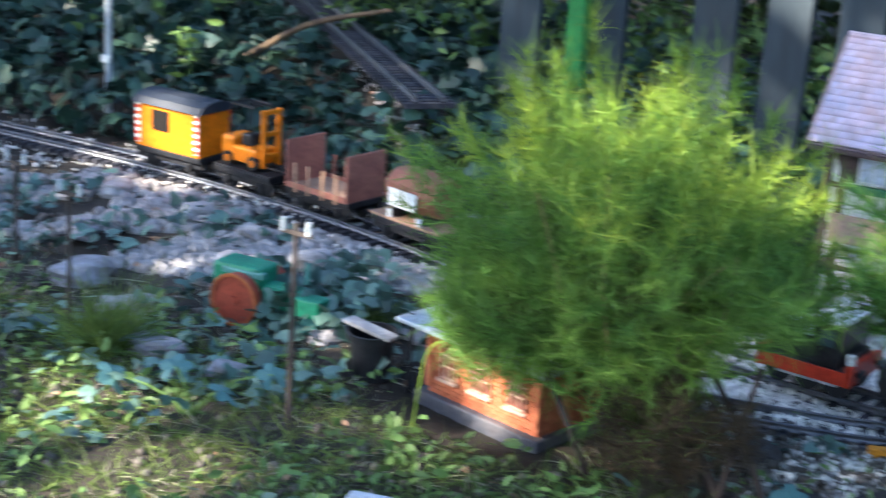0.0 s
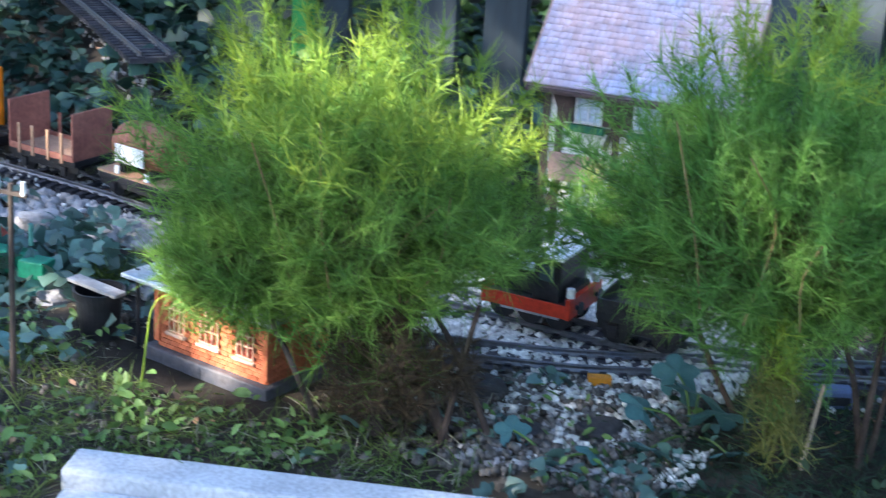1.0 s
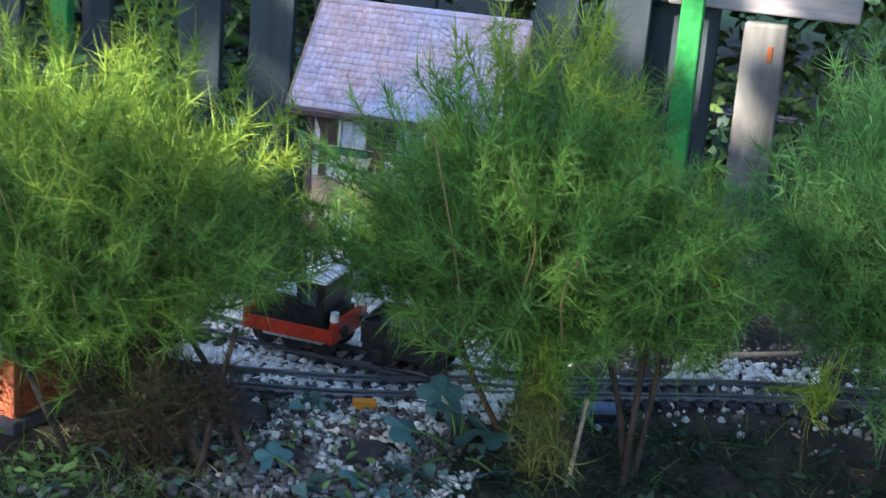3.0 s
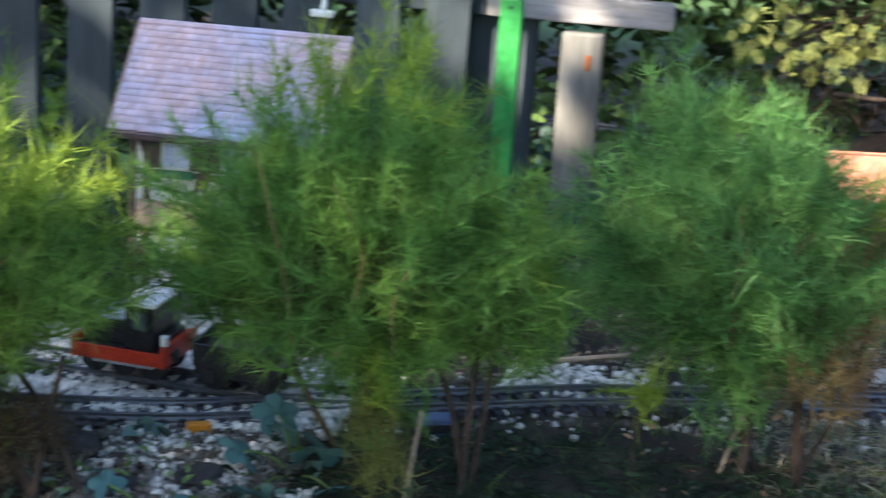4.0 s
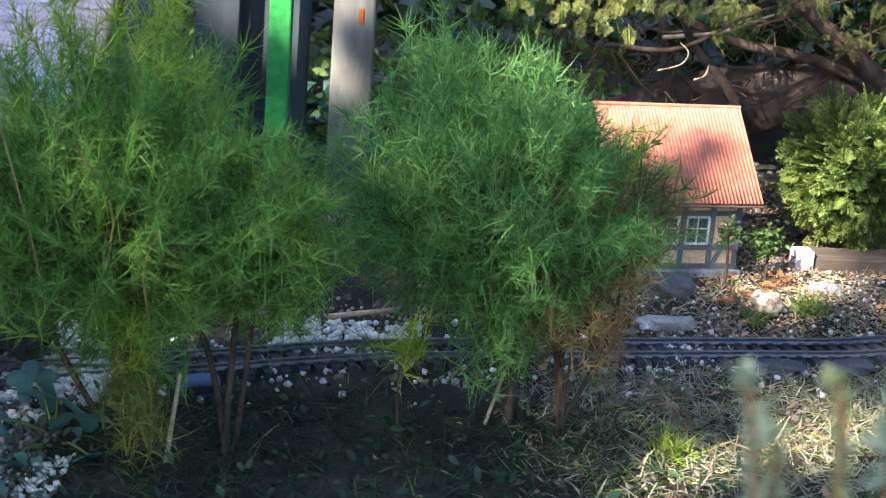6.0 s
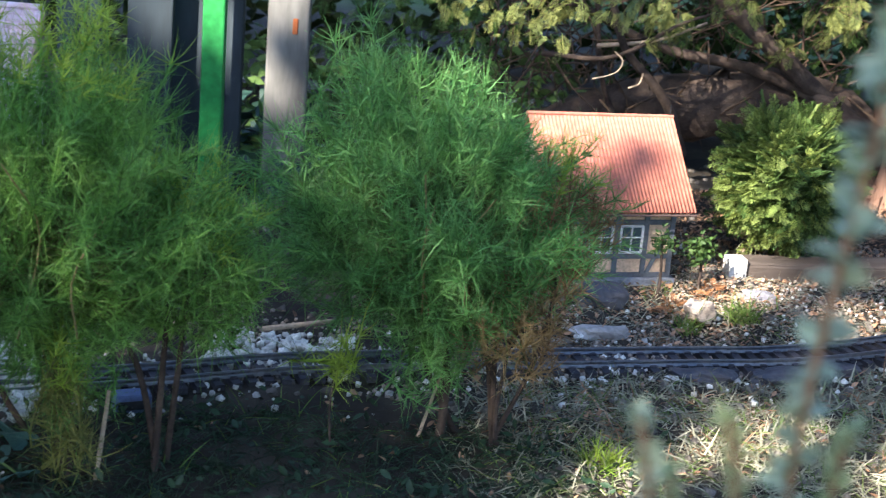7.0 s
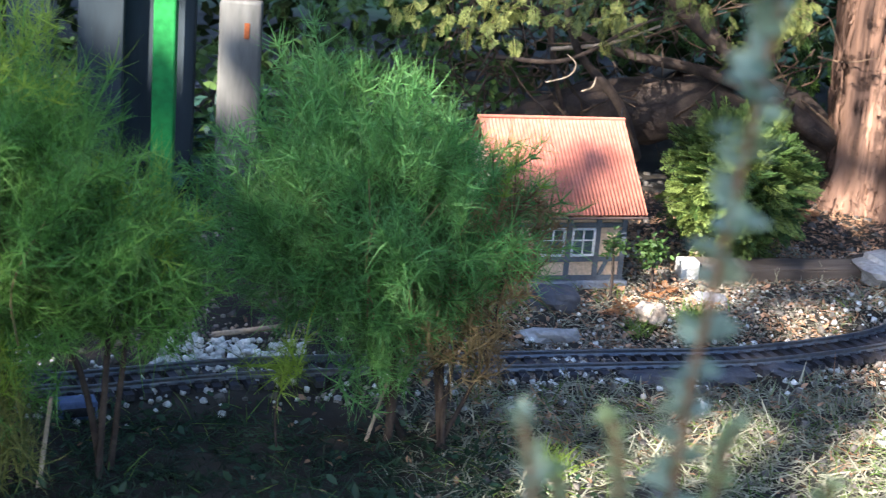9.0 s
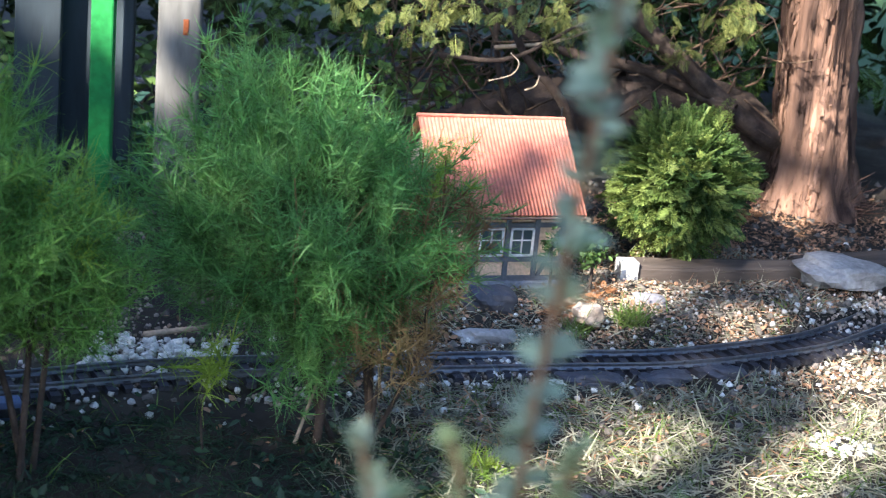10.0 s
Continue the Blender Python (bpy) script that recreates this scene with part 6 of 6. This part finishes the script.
grass("grass", "green and yellow grass among the weeds", 9500, (-1.9, -.62, .9, 1.35), (.02, .06), M_GRASS, 23, lambda x, y, r: free(x, y))
grass("dry_grass", "pale dry grass among the weeds", 4200, (-1.9, -.62, .9, 1.5), (.02, .05), M_STRAW, 24, lambda x, y, r: free(x, y), 1.4)
grass("grass", "thin grass between the track and the houses", 1500, (-.3, .7, 2.0, 2.25), (.015, .04), M_GRASS, 25, lambda x, y, r: (clump(x, y, 16, 1.1) > .5) & free(x, y) & (off_track(x, y) > .05))
grass("dry_grass", "dry stalks between the track and the houses", 1500, (.0, .8, 2.0, 2.4), (.02, .05), M_STRAW, 26, lambda x, y, r: free(x, y) & (off_track(x, y) > .05), 1.5)


grass("dry_needles", "brown dry stalks and needles before the track", 9000, (.04, .95, 1.64, 2.0), (.008, .034), M_LITTER, 39, lambda x, y, r: (off_track(x, y) > .042) & (y < 1.93 + .3 * x) & (clump(x, y, 12, 1.9) > -.5), 2.6, (.0012, .0030))
grass("dry_grass", "grey flattened stalks before the track", 7000, (.04, .95, 1.62, 2.0), (.012, .045), M_STRAW, 40, lambda x, y, r: (off_track(x, y) > .042) & (y < 1.93 + .3 * x), 2.6, (.0012, .0030))
grass("dry_needles", "brown cedar needles and bits of bark on the soil", 12000, (.05, 1.0, 1.95, 2.75), (.008, .032), M_LITTER, 27, lambda x, y, r: free(x, y) & (off_track(x, y) > .045), 2.5, (.0012, .0028))


def tuft(x, y, n, length, material, seed, label):
    r = np.random.default_rng(seed)
    root = np.stack([r.normal(0, .010, n), r.normal(0, .010, n), np.zeros(n)], 1)
    way = r.normal(0, .45, (n, 3)) * np.array([1, 1, .2]) + np.array([0, 0, .8])
    v, q = blades(root, way, r.uniform(.5, 1, n) * length, r.uniform(.0012, .0024, n), r.normal(-.3, .2, n), r, 4)
    ob = new("grass_tuft", tri_mesh("grass_tuft", v, q, material))
    ob.matrix_basis = pose(x, y, float(ground_z(x, y)))
    tagged(ob, label, "grass tuft")


tuft(0.385, 2.10, 160, .055, M_GRASS, 31, "low grey-green grass tuft among the stones")
build_shrub((-0.114, 1.58, -0.02), (-0.114, 1.58, 0.097), (0.024, 0.020, 0.022), 45, "yellow-green young shoot beside the track", [(0, 0, .0015)], .03, 0, M_TIP)
tuft(-1.41, 1.27, 480, .14, M_GRASS, 33, "green grass tuft beside the stones")
tuft(-1.20, 1.52, 160, .07, M_GRASS, 34, "green grass tuft behind the brick building")
tuft(0.17, 1.61, 120, .05, M_TIP, 35, "sunlit yellow grass tuft in the lawn")
tuft(0.31, 2.06, 80, .05, M_GRASS, 36, "small green grass tuft by the red-roofed house")


# ---- stones ----
def rock(x, y, z, size, material, seed, label, turn=0.0, name="stone", tip=0.0):
    r = np.random.default_rng(seed)
    bm = bmesh.new()
    bmesh.ops.create_icosphere(bm, subdivisions=3, radius=1.0)
    a, b, c = r.uniform(0, 6, 3)
    for v in bm.verts:
        p = v.co.copy()
        k = 1 + .16 * math.sin(3 * p.x + a) * math.cos(3 * p.y + b) + .10 * math.sin(6 * p.z + 5 * p.x + c)
        p = Vector([math.copysign(abs(q) ** .7, q) for q in p]) * k
        v.co = Vector((p.x * size[0], p.y * size[1], p.z * size[2]))
    solid(name, bm, material, label, name, m=pose(x, y, z, tip, 0, turn))


rock(0.195, 2.085, 0.016, (.034, .020, .020), M_SLATE, 1, "dark purple slate lump standing by the house", 15, tip=20)
rock(0.190, 2.005, -0.008, (.040, .016, .012), M_PALE, 2, "pale flat stone beside the track", 12)
rock(0.325, 2.075, 0.012, (.019, .014, .015), M_TAN, 3, "pale rounded stone beside the grass", 20)
rock(0.420, 2.185, -0.002, (.028, .018, .013), M_STONE, 4, "grey stone beside the wooden edging", 10)
rock(0.310, 1.895, -0.013, (.040, .018, .010), M_SLATE, 5, "dark flat slate beside the track", 10)
rock(0.405, 1.925, -0.015, (.036, .016, .009), M_SLATE, 6, "flat grey stone beside the track", 14)
rock(0.490, 1.965, -0.015, (.030, .016, .009), M_SLATE, 7, "flat grey stone beside the track", 18)
for k, (x, y, sx, sy, sz) in enumerate(((-1.36, 1.30, .06, .035, .03), (-1.25, 1.30, .045, .03, .022), (-1.48, 1.38, .06, .04, .03), (-1.22, 1.46, .05, .03, .025), (-1.62, 1.45, .07, .05, .03), (-1.50, 1.60, .06, .04, .02), (-1.75, 1.58, .05, .04, .02))):
    rock(x, y, -0.010, (sx * .6, sy * .6, sz * .6), M_STONE, 20 + k, "grey garden stone among ivy leaves", 20 * k)
for k, (x, y) in enumerate(((-1.55, 1.72), (-1.42, 1.68), (-1.68, 1.75), (-1.85, 1.76), (-1.30, 1.66))):
    rock(x, y, -0.006, (.028, .02, .013), M_PALE, 40 + k, "pale stone at the edge of the ballast", 33 * k)
rock(-0.735, 1.90, 0.018, (.040, .024, .007), M_PALE, 50, "flat white stone slab in front of the house", 5)
rock(-0.74, 1.90, -0.003, (.024, .018, .018), M_STONE, 51, "dark stone under a white slab", 25)
rock(-1.378, 2.145, 0.028, (.026, .018, .020), M_PALE, 52, "pale stone near the fence", 5)
rock(-1.314, 1.952, 0.004, (.045, .026, .012), M_PALE, 53, "pale stone near the fence", 15)


rock(-0.684, 1.487, -0.012, (.022, .016, .014), M_CLOD, 71, "dark clod of earth in the gravel", 20)
rock(-0.54, 1.44, -0.012, (.026, .018, .014), M_CLOD, 72, "dark clod of earth in the gravel", 60)
rock(-0.60, 1.41, -0.014, (.018, .014, .010), M_CLOD, 73, "dark clod of earth in the gravel", 110)


# ---- wooden edging, kerb, pots ----
def build_edging():
    e = thing("log_edging", pose(0.393, 2.262, -0.021, 0, 0, 12), "weathered split log edging with a whitewashed end", "garden edging")
    bm = box(bmesh.new(), 0.0, 0.30, 0.0, 0.05, 0.0, 0.046, .006)
    bmesh.ops.subdivide_edges(bm, edges=bm.edges, cuts=2)
    for v in bm.verts:
        v.co += Vector((0, .003 * math.sin(40 * v.co.x + 2), .003 * math.sin(31 * v.co.x)))
    part("log", bm, M_LOG, e)
    bm = box(bmesh.new(), -0.007, 0.020, -0.0035, 0.024, 0.0, 0.053, .0015)
    part("white_end", bm, M_FLAKE, e, "flaking white painted end")
    e2 = thing("log_edging", pose(0.68, 2.34, -0.02, 0, 0, 25), "weathered split log edging below the cedar", "garden edging")
    bm = box(bmesh.new(), 0.0, 0.40, 0.0, 0.06, 0.0, 0.045, .006)
    part("log", bm, M_LOG, e2)
    part("end_grain", box(bmesh.new(), -0.004, 0, 0.004, 0.056, 0.003, 0.042, .001), M_BARK, e2)


build_edging()
rock(0.72, 2.335, 0.02, (.07, .045, .022), M_PALE, 61, "large pale flat stone on the edging", 20)


def build_kerb():
    k = solid("kerb_stone", box(bmesh.new(), 0, 0.62, -0.05, 0, -0.06, 0.0, .004), M_CONCRETE, "light grey concrete kerb with chamfered edge", "kerb", m=pose(-0.958, 1.128, 0.002, 0, 0, 15.2))
    part("chamfer", box(bmesh.new(), 0.004, 0.616, -0.10, -0.051, -0.06, -0.016, .004), M_CONCRETE, k)


build_kerb()


def build_pot(x, y, z, r, h, m_, label, tilt=0):
    bm = bmesh.new()
    prof = [(.0, 0), (r * .78, 0), (r * .95, h * .86), (r * 1.06, h * .87), (r * 1.08, h), (r * .98, h), (r * .9, h * .8), (r * .7, h * .05), (0, h * .05)]
    seg = 28
    rows = [[bm.verts.new((q * math.cos(2 * math.pi * k / seg), q * math.sin(2 * math.pi * k / seg), w)) for k in range(seg)] for q, w in prof[1:-1]]
    for i in range(len(rows) - 1):
        for k in range(seg):
            bm.faces.new((rows[i][k], rows[i][(k + 1) % seg], rows[i + 1][(k + 1) % seg], rows[i + 1][k]))
    bm.faces.new(rows[0][::-1]), bm.faces.new(rows[-1])
    solid("plant_pot", bm, m_, label, "plant pot", m=pose(x, y, z, tilt, 0, 20), smooth=False)


build_pot(-1.124, 1.400, -0.018, .028, .062, M_BLACK, "black plastic plant pot beside the brick building")
build_pot(0.42, 2.92, 0.17, .036, .06, M_BLACK, "black plastic bucket lying on its side", 95)
solid("roof_slate", box(bmesh.new(), -0.036, 0.036, -0.010, 0.010, 0, 0.004, .001), M_PALE, "thin pale slate laid on a pot", "slate", m=pose(-1.126, 1.398, 0.0445, 0, 4, -8))


# ---- old green machine with a red wheel ----
def build_machine():
    v = thing("toy_tractor", pose(-1.350, 1.440, -0.012, 0, 0, 4), "green toy tractor with a rust-red wheel, overgrown by ivy", "toy tractor")
    R = 0.032
    rod(bm := bmesh.new(), (0, -0.012, R), (0, 0.002, R), R, seg=32)
    w = part("wheel", bm, M_WHEELRED, v, "rust-red disc wheel")
    rod(bm := bmesh.new(), (0, -0.016, R), (0, -0.012, R), 0.006, seg=12)
    part("hub", bm, M_WHEELRED, w)
    bm = bmesh.new()
    for k in range(28):
        a0, a1 = 2 * math.pi * k / 28, 2 * math.pi * (k + 1) / 28
        rod(bm, (R * math.cos(a0), -0.013, R + R * math.sin(a0)), (R * math.cos(a1), -0.013, R + R * math.sin(a1)), .0024, seg=6)
    part("rim", bm, M_RUST, w, "rusty rim")
    rod(bm := bmesh.new(), (0, 0.050, R), (0, 0.064, R), R, seg=32)
    part("wheel", bm, M_WHEELRED, v)
    part("body", box(bmesh.new(), 0.02, 0.085, 0.014, 0.042, 0.020, 0.050, .006), M_TRACTOR, v)
    part("seat_deck", box(bmesh.new(), -0.045, 0.025, 0.006, 0.050, 0.040, 0.070, .004), M_TRACTOR, v)
    part("fender", box(bmesh.new(), -0.030, 0.030, 0.004, 0.016, 0.058, 0.066, .002), M_TEAL, v)
    for y in (0.008, 0.048):
        rod(bm := bmesh.new(), (0.100, y - .006, 0.014), (0.100, y + .006, 0.014), 0.014, seg=20)
        part("front_wheel", bm, M_TEAL, v)
    rod(bm := bmesh.new(), (0.08, 0.028, 0.058), (0.08, 0.028, 0.085), .003, seg=8)
    part("exhaust", bm, M_TEAL, v)
    part("crate", box(bmesh.new(), 0.085, 0.120, -0.010, 0.018, 0.030, 0.052, .002), M_TRACTOR, v)


build_machine()


def over_machine(x, y, r):
    return np.hypot((x + 1.27) / 1.5, y - 1.50) < .075


scatter("ivy", "dark ivy leaves over the end of the old track", "ivy", IVY, IVY_F, 50, (-1.60, -1.38, 1.96, 2.10), (.020, .040), M_IVY, 19, .6, .10)
ob = scatter("ivy", "teal ivy leaves growing over an old toy tractor", "ivy", IVY, IVY_F, 500, (-1.42, -1.12, 1.40, 1.60), (.016, .034), M_IVY_PALE, 16, .6, .06, over_machine)


# ---- poles, stakes, sticks ----
def build_lamp(x, y, h, label):
    p = thing("model_lamp_post", pose(x, y, -0.03), label, "lamp post", group="thin dark model lamp posts")
    rod(bm := bmesh.new(), (0, 0, 0), (.004, 0, h), .0036, .0026, 10)
    part("pole", bm, M_POLE, p)
    part("cross_arm", box(bmesh.new(), -.016, .024, -.002, .002, h - .012, h - .008), M_POLE, p)
    for s in (-.012, .020):
        rod(bm := bmesh.new(), (s, 0, h - .010), (s, 0, h + .004), .0034, .0026, 10)
        part("lamp_head", bm, M_ZINC, p, "small pale lamp head")


build_lamp(-1.109, 1.225, 0.245, "thin dark brown model lamp post with white heads")
build_lamp(-1.470, 1.271, 0.205, "thin dark brown model lamp post with white heads")
build_lamp(-1.735, 1.44, 0.16, "short dark brown model lamp post with white heads")
p = thing("signal_mast", pose(-2.19, 2.10, 0.0), "grey metal mast with a small white box", "mast")
rod(bm := bmesh.new(), (0, 0, 0), (0.01, 0, 0.6), .007, .006, 10)
part("tube", bm, M_ZINC, p)
part("white_box", box(bmesh.new(), -.006, .014, -.012, -.005, .093, .107, .002), M_LABEL, p)


def stick(p0, p1, r, material, label, name="stick"):
    rod(bm := bmesh.new(), p0, p1, r, r * .7, 7)
    solid(name, bm, material, label, "stick")


stick((-0.028, 1.655, -0.02), (-0.008, 1.665, 0.052), .0022, M_TWIG, "pale thin stick leaning in the soil")
stick((-0.285, 1.50, -0.02), (-0.278, 1.515, 0.16), .0040, M_LIMB, "dark upright stake beside a shrub", "stake")
stick((0.052, 1.645, -0.02), (0.046, 1.655, 0.10), .0036, M_LIMB, "dark upright stake beside a shrub", "stake")
stick((-0.672, 1.335, -0.02), (-0.652, 1.37, 0.13), .0036, M_LIMB, "dark upright stake beside a shrub", "stake")
stick((-0.80, 1.36, .045), (-0.70, 1.37, .020), .0016, M_TWIG, "thin dead twig under a shrub")
stick((-0.735, 1.34, -.015), (-0.64, 1.37, .055), .0014, M_LIMB, "thin dead twig under a shrub")
stick((-0.77, 1.33, -.015), (-0.735, 1.36, .07), .0016, M_LIMB, "thin dead twig under a shrub")
stick((-0.335, 1.46, -0.02), (-0.322, 1.46, 0.085), .0028, M_TWIG, "pale bare twig beside a shrub")
stick((-0.235, 1.93, -0.012), (-0.15, 1.96, -0.004), .004, M_TWIG, "dead twig lying on gravel")
for k, (a, b) in enumerate((((-2.15, 2.37, .04), (-1.76, 2.36, .215)), ((-2.9, 2.5, .18), (-2.2, 2.45, .22)))):
    line, _ = curved([a, ((a[0] + b[0]) / 2, (a[1] + b[1]) / 2, (a[2] + b[2]) / 2 + .03), b], 14)
    v, q = tube(line, np.linspace(.008, .004, 14), 8, .12, k)
    tagged(new("fallen_branch", tri_mesh("fallen_branch", v, q, M_BARK, True)), "bare brown branch lying over the ivy", "branch")


# ---- large-leaved plant ----
def leaf_mesh(seed):
    r = np.random.default_rng(seed)
    lobes, n = 5, 50
    v, f = [(0, 0, 0)], []
    for k in range(n):
        a = -math.pi * .88 + 2 * math.pi * .88 * k / (n - 1)
        rad = .62 + .30 * abs(math.cos(a * lobes / 2)) ** 1.3 + r.uniform(-.02, .02)
        for q in (.5, 1.0):
            x, y = math.sin(a) * rad * q, math.cos(a) * rad * q
            v.append((x, y, -.22 * (x * x + y * y) + .05 * math.sin(5 * a) * q))
    for k in range(n - 1):
        i = 1 + 2 * k
        f += [(0, i, i + 2, i + 2), (i, i + 1, i + 3, i + 2)]
    faces = [(a, b, c) if c == d else (a, b, c, d) for a, b, c, d in f]
    return mesh_of("leaf", v, faces, M_BIGLEAF, True)


def build_leafy(x, y, spots, label):
    p = thing("hollyhock_seedling", pose(x, y, -0.02), label, "plant")
    for k, (dx, dy, dz, s, rz, tilt) in enumerate(spots):
        line, _ = curved([(0, 0, 0), (dx * .5, dy * .5, dz * .8), (dx, dy, dz)], 6)
        v, q = tube(line, np.linspace(.0018, .0012, 6), 6)
        data_part("stalk", tri_mesh("stalk", v, q, M_WEED, True), p)
        data_part("leaf", leaf_mesh(k), p, pose(dx, dy, dz, tilt, 0, rz) @ Matrix.Diagonal((s, s, s, 1)))


build_leafy(-0.455, 1.50, [(-.03, .03, .055, .030, 30, 35), (.0, .01, .045, .044, 160, 40), (.025, -.02, .040, .038, 200, 40), (-.05, -.02, .03, .030, 90, 30), (-.02, -.09, .02, .034, 170, 40), (.05, -.06, .02, .024, 220, 35)], "low plant with large blue-green lobed leaves")
build_leafy(-0.56, 1.36, [(-.05, .02, .02, .022, 30, 35), (.04, .01, .02, .022, 120, 30), (.0, -.03, .02, .020, 200, 40)], "low plant with large blue-green lobed leaves")
build_leafy(-1.22, 1.20, [(-.04, .02, .04, .022, 30, 35), (.04, .01, .035, .022, 120, 30), (.0, -.03, .03, .024, 200, 40), (.07, .05, .05, .02, 60, 35), (-.09, -.02, .03, .026, 100, 35)], "low plant with pale round leaves")


def build_herb(x, y, label, seed, m, spread, z):
    """A small leafy sapling by the red-roofed house."""
    r = np.random.default_rng(seed)
    p = thing("sapling", pose(x, y, -0.02), label, "plant")
    line, _ = curved([(0, 0, 0), (.004, 0, .04), (0, 0, .10)], 6)
    v, q = tube(line, np.linspace(.0028, .0015, 6), 6)
    data_part("stem", tri_mesh("stem", v, q, M_LIMB, True), p)
    c = np.array([0, 0, z]) + r.normal(0, spread, (m, 3))
    v, q = stamp(OVAL, OVAL_F, c, turns(m, r, .8), r.uniform(.006, .012, m))
    data_part("leaves", tri_mesh("leaves", v, q, M_THUJA_MID), p, kind="stuff")


build_herb(0.335, 2.205, "small round-leaved sapling at the corner of a model house", 3, 260, .0105, .078)
build_herb(0.275, 2.165, "small feathery green seedling in front of a model house", 4, 110, .009, .095)


# ---- silver-leaved plant close by ----
def build_silver():
    r = np.random.default_rng(8)
    p = thing("silver_leaved_plant", pose(0.098, 0.440, -0.03), "silver-green leafy plant with reddish upright stems", "plant")
    tops = [((.000, 0, .42), (-.001, 0, .53), (.005, 0, .602), (.009, 0, .641), (.014, 0, .70)),
            ((-.030, 0, .40), (-.040, 0, .515), (-.047, 0, .546)), ((-.012, 0, .40), (-.016, 0, .52), (-.021, 0, .546)),
            ((.008, 0, .40), (.011, 0, .52), (.015, 0, .546)), ((-.022, .01, .40), (-.030, .01, .49), (-.034, .01, .524)),
            ((.020, .02, .38), (.040, .02, .48), (.050, .02, .522))]
    for k, pts in enumerate(tops):
        line, length = curved([(0, 0, 0), *pts], 60)
        v, q = tube(line, np.linspace(.0026, .0010, 60), 7)
        data_part("stem", tri_mesh("stem", v, q, M_STEM, True), p)
        nodes, each, lo = (21, 13, .45) if k == 0 else (14, 9, .85)
        m = nodes * each
        at = np.clip(lo + (1 - lo) * (np.repeat(np.arange(1, nodes + 1), each) + r.normal(0, .22, m)) / nodes, lo, 1)
        i = np.minimum((at * 59).astype(int), 58)
        c = line[i] + (line[i + 1] - line[i]) * (at * 59 - i)[:, None]
        a = r.uniform(0, 2 * np.pi, m)
        w = np.stack([np.cos(a), np.sin(a), r.uniform(-.2, .8, m) if k == 0 else r.uniform(.3, 1.3, m)], 1)
        v, q = stamp(OVAL, OVAL_F, c, frames_to(w, r), r.uniform(.007, .014, m) if k == 0 else r.uniform(.0045, .0085, m))
        data_part("leaves", tri_mesh("leaves", v, q, M_SILVER if k in (0, 1) else M_SILVER_YOUNG), p, kind="stuff")


build_silver()


# ---- yellow grass stem bent over the brick front, leafy shoot on the bank ----
line, _ = curved([(-1.010, 1.312, -0.02), (-1.005, 1.318, 0.047), (-1.0, 1.318, 0.071), (-0.987, 1.316, 0.088), (-0.960, 1.314, 0.099)], 16)
v, q = tube(line, np.linspace(.0014, .0006, 16), 6)
tagged(new("bent_grass", tri_mesh("bent_grass", v, q, M_TIP, True)), "yellow grass stem bent over the brick front", "grass")


def build_shoot(x, y, z0, z1, label, seed):
    r = np.random.default_rng(seed)
    p = thing("leafy_shoot", pose(x, y, z0), label, "plant")
    line, _ = curved([(0, 0, 0), (.008, 0, (z1 - z0) * .5), (0, 0, z1 - z0)], 8)
    v, q = tube(line, np.linspace(.003, .0015, 8), 6)
    data_part("stem", tri_mesh("stem", v, q, M_WEED, True), p)
    n = 34
    c = np.stack([r.normal(0, .012, n), r.normal(0, .012, n), r.uniform(.02, z1 - z0, n)], 1)
    v, q = stamp(OVAL, OVAL_F, c, turns(n, r, .7), r.uniform(.018, .034, n))
    data_part("leaves", tri_mesh("leaves", v, q, M_WEED), p, kind="stuff")


build_shoot(-2.09, 2.2, -.01, .155, "pale green leafy shoot rising from the ivy", 5)
build_shoot(-1.93, 2.45, .02, .19, "pale green leafy shoot rising from the ivy", 6)
build_shoot(-2.35, 2.42, .02, .20, "pale green leafy shoot rising from the ivy", 7)
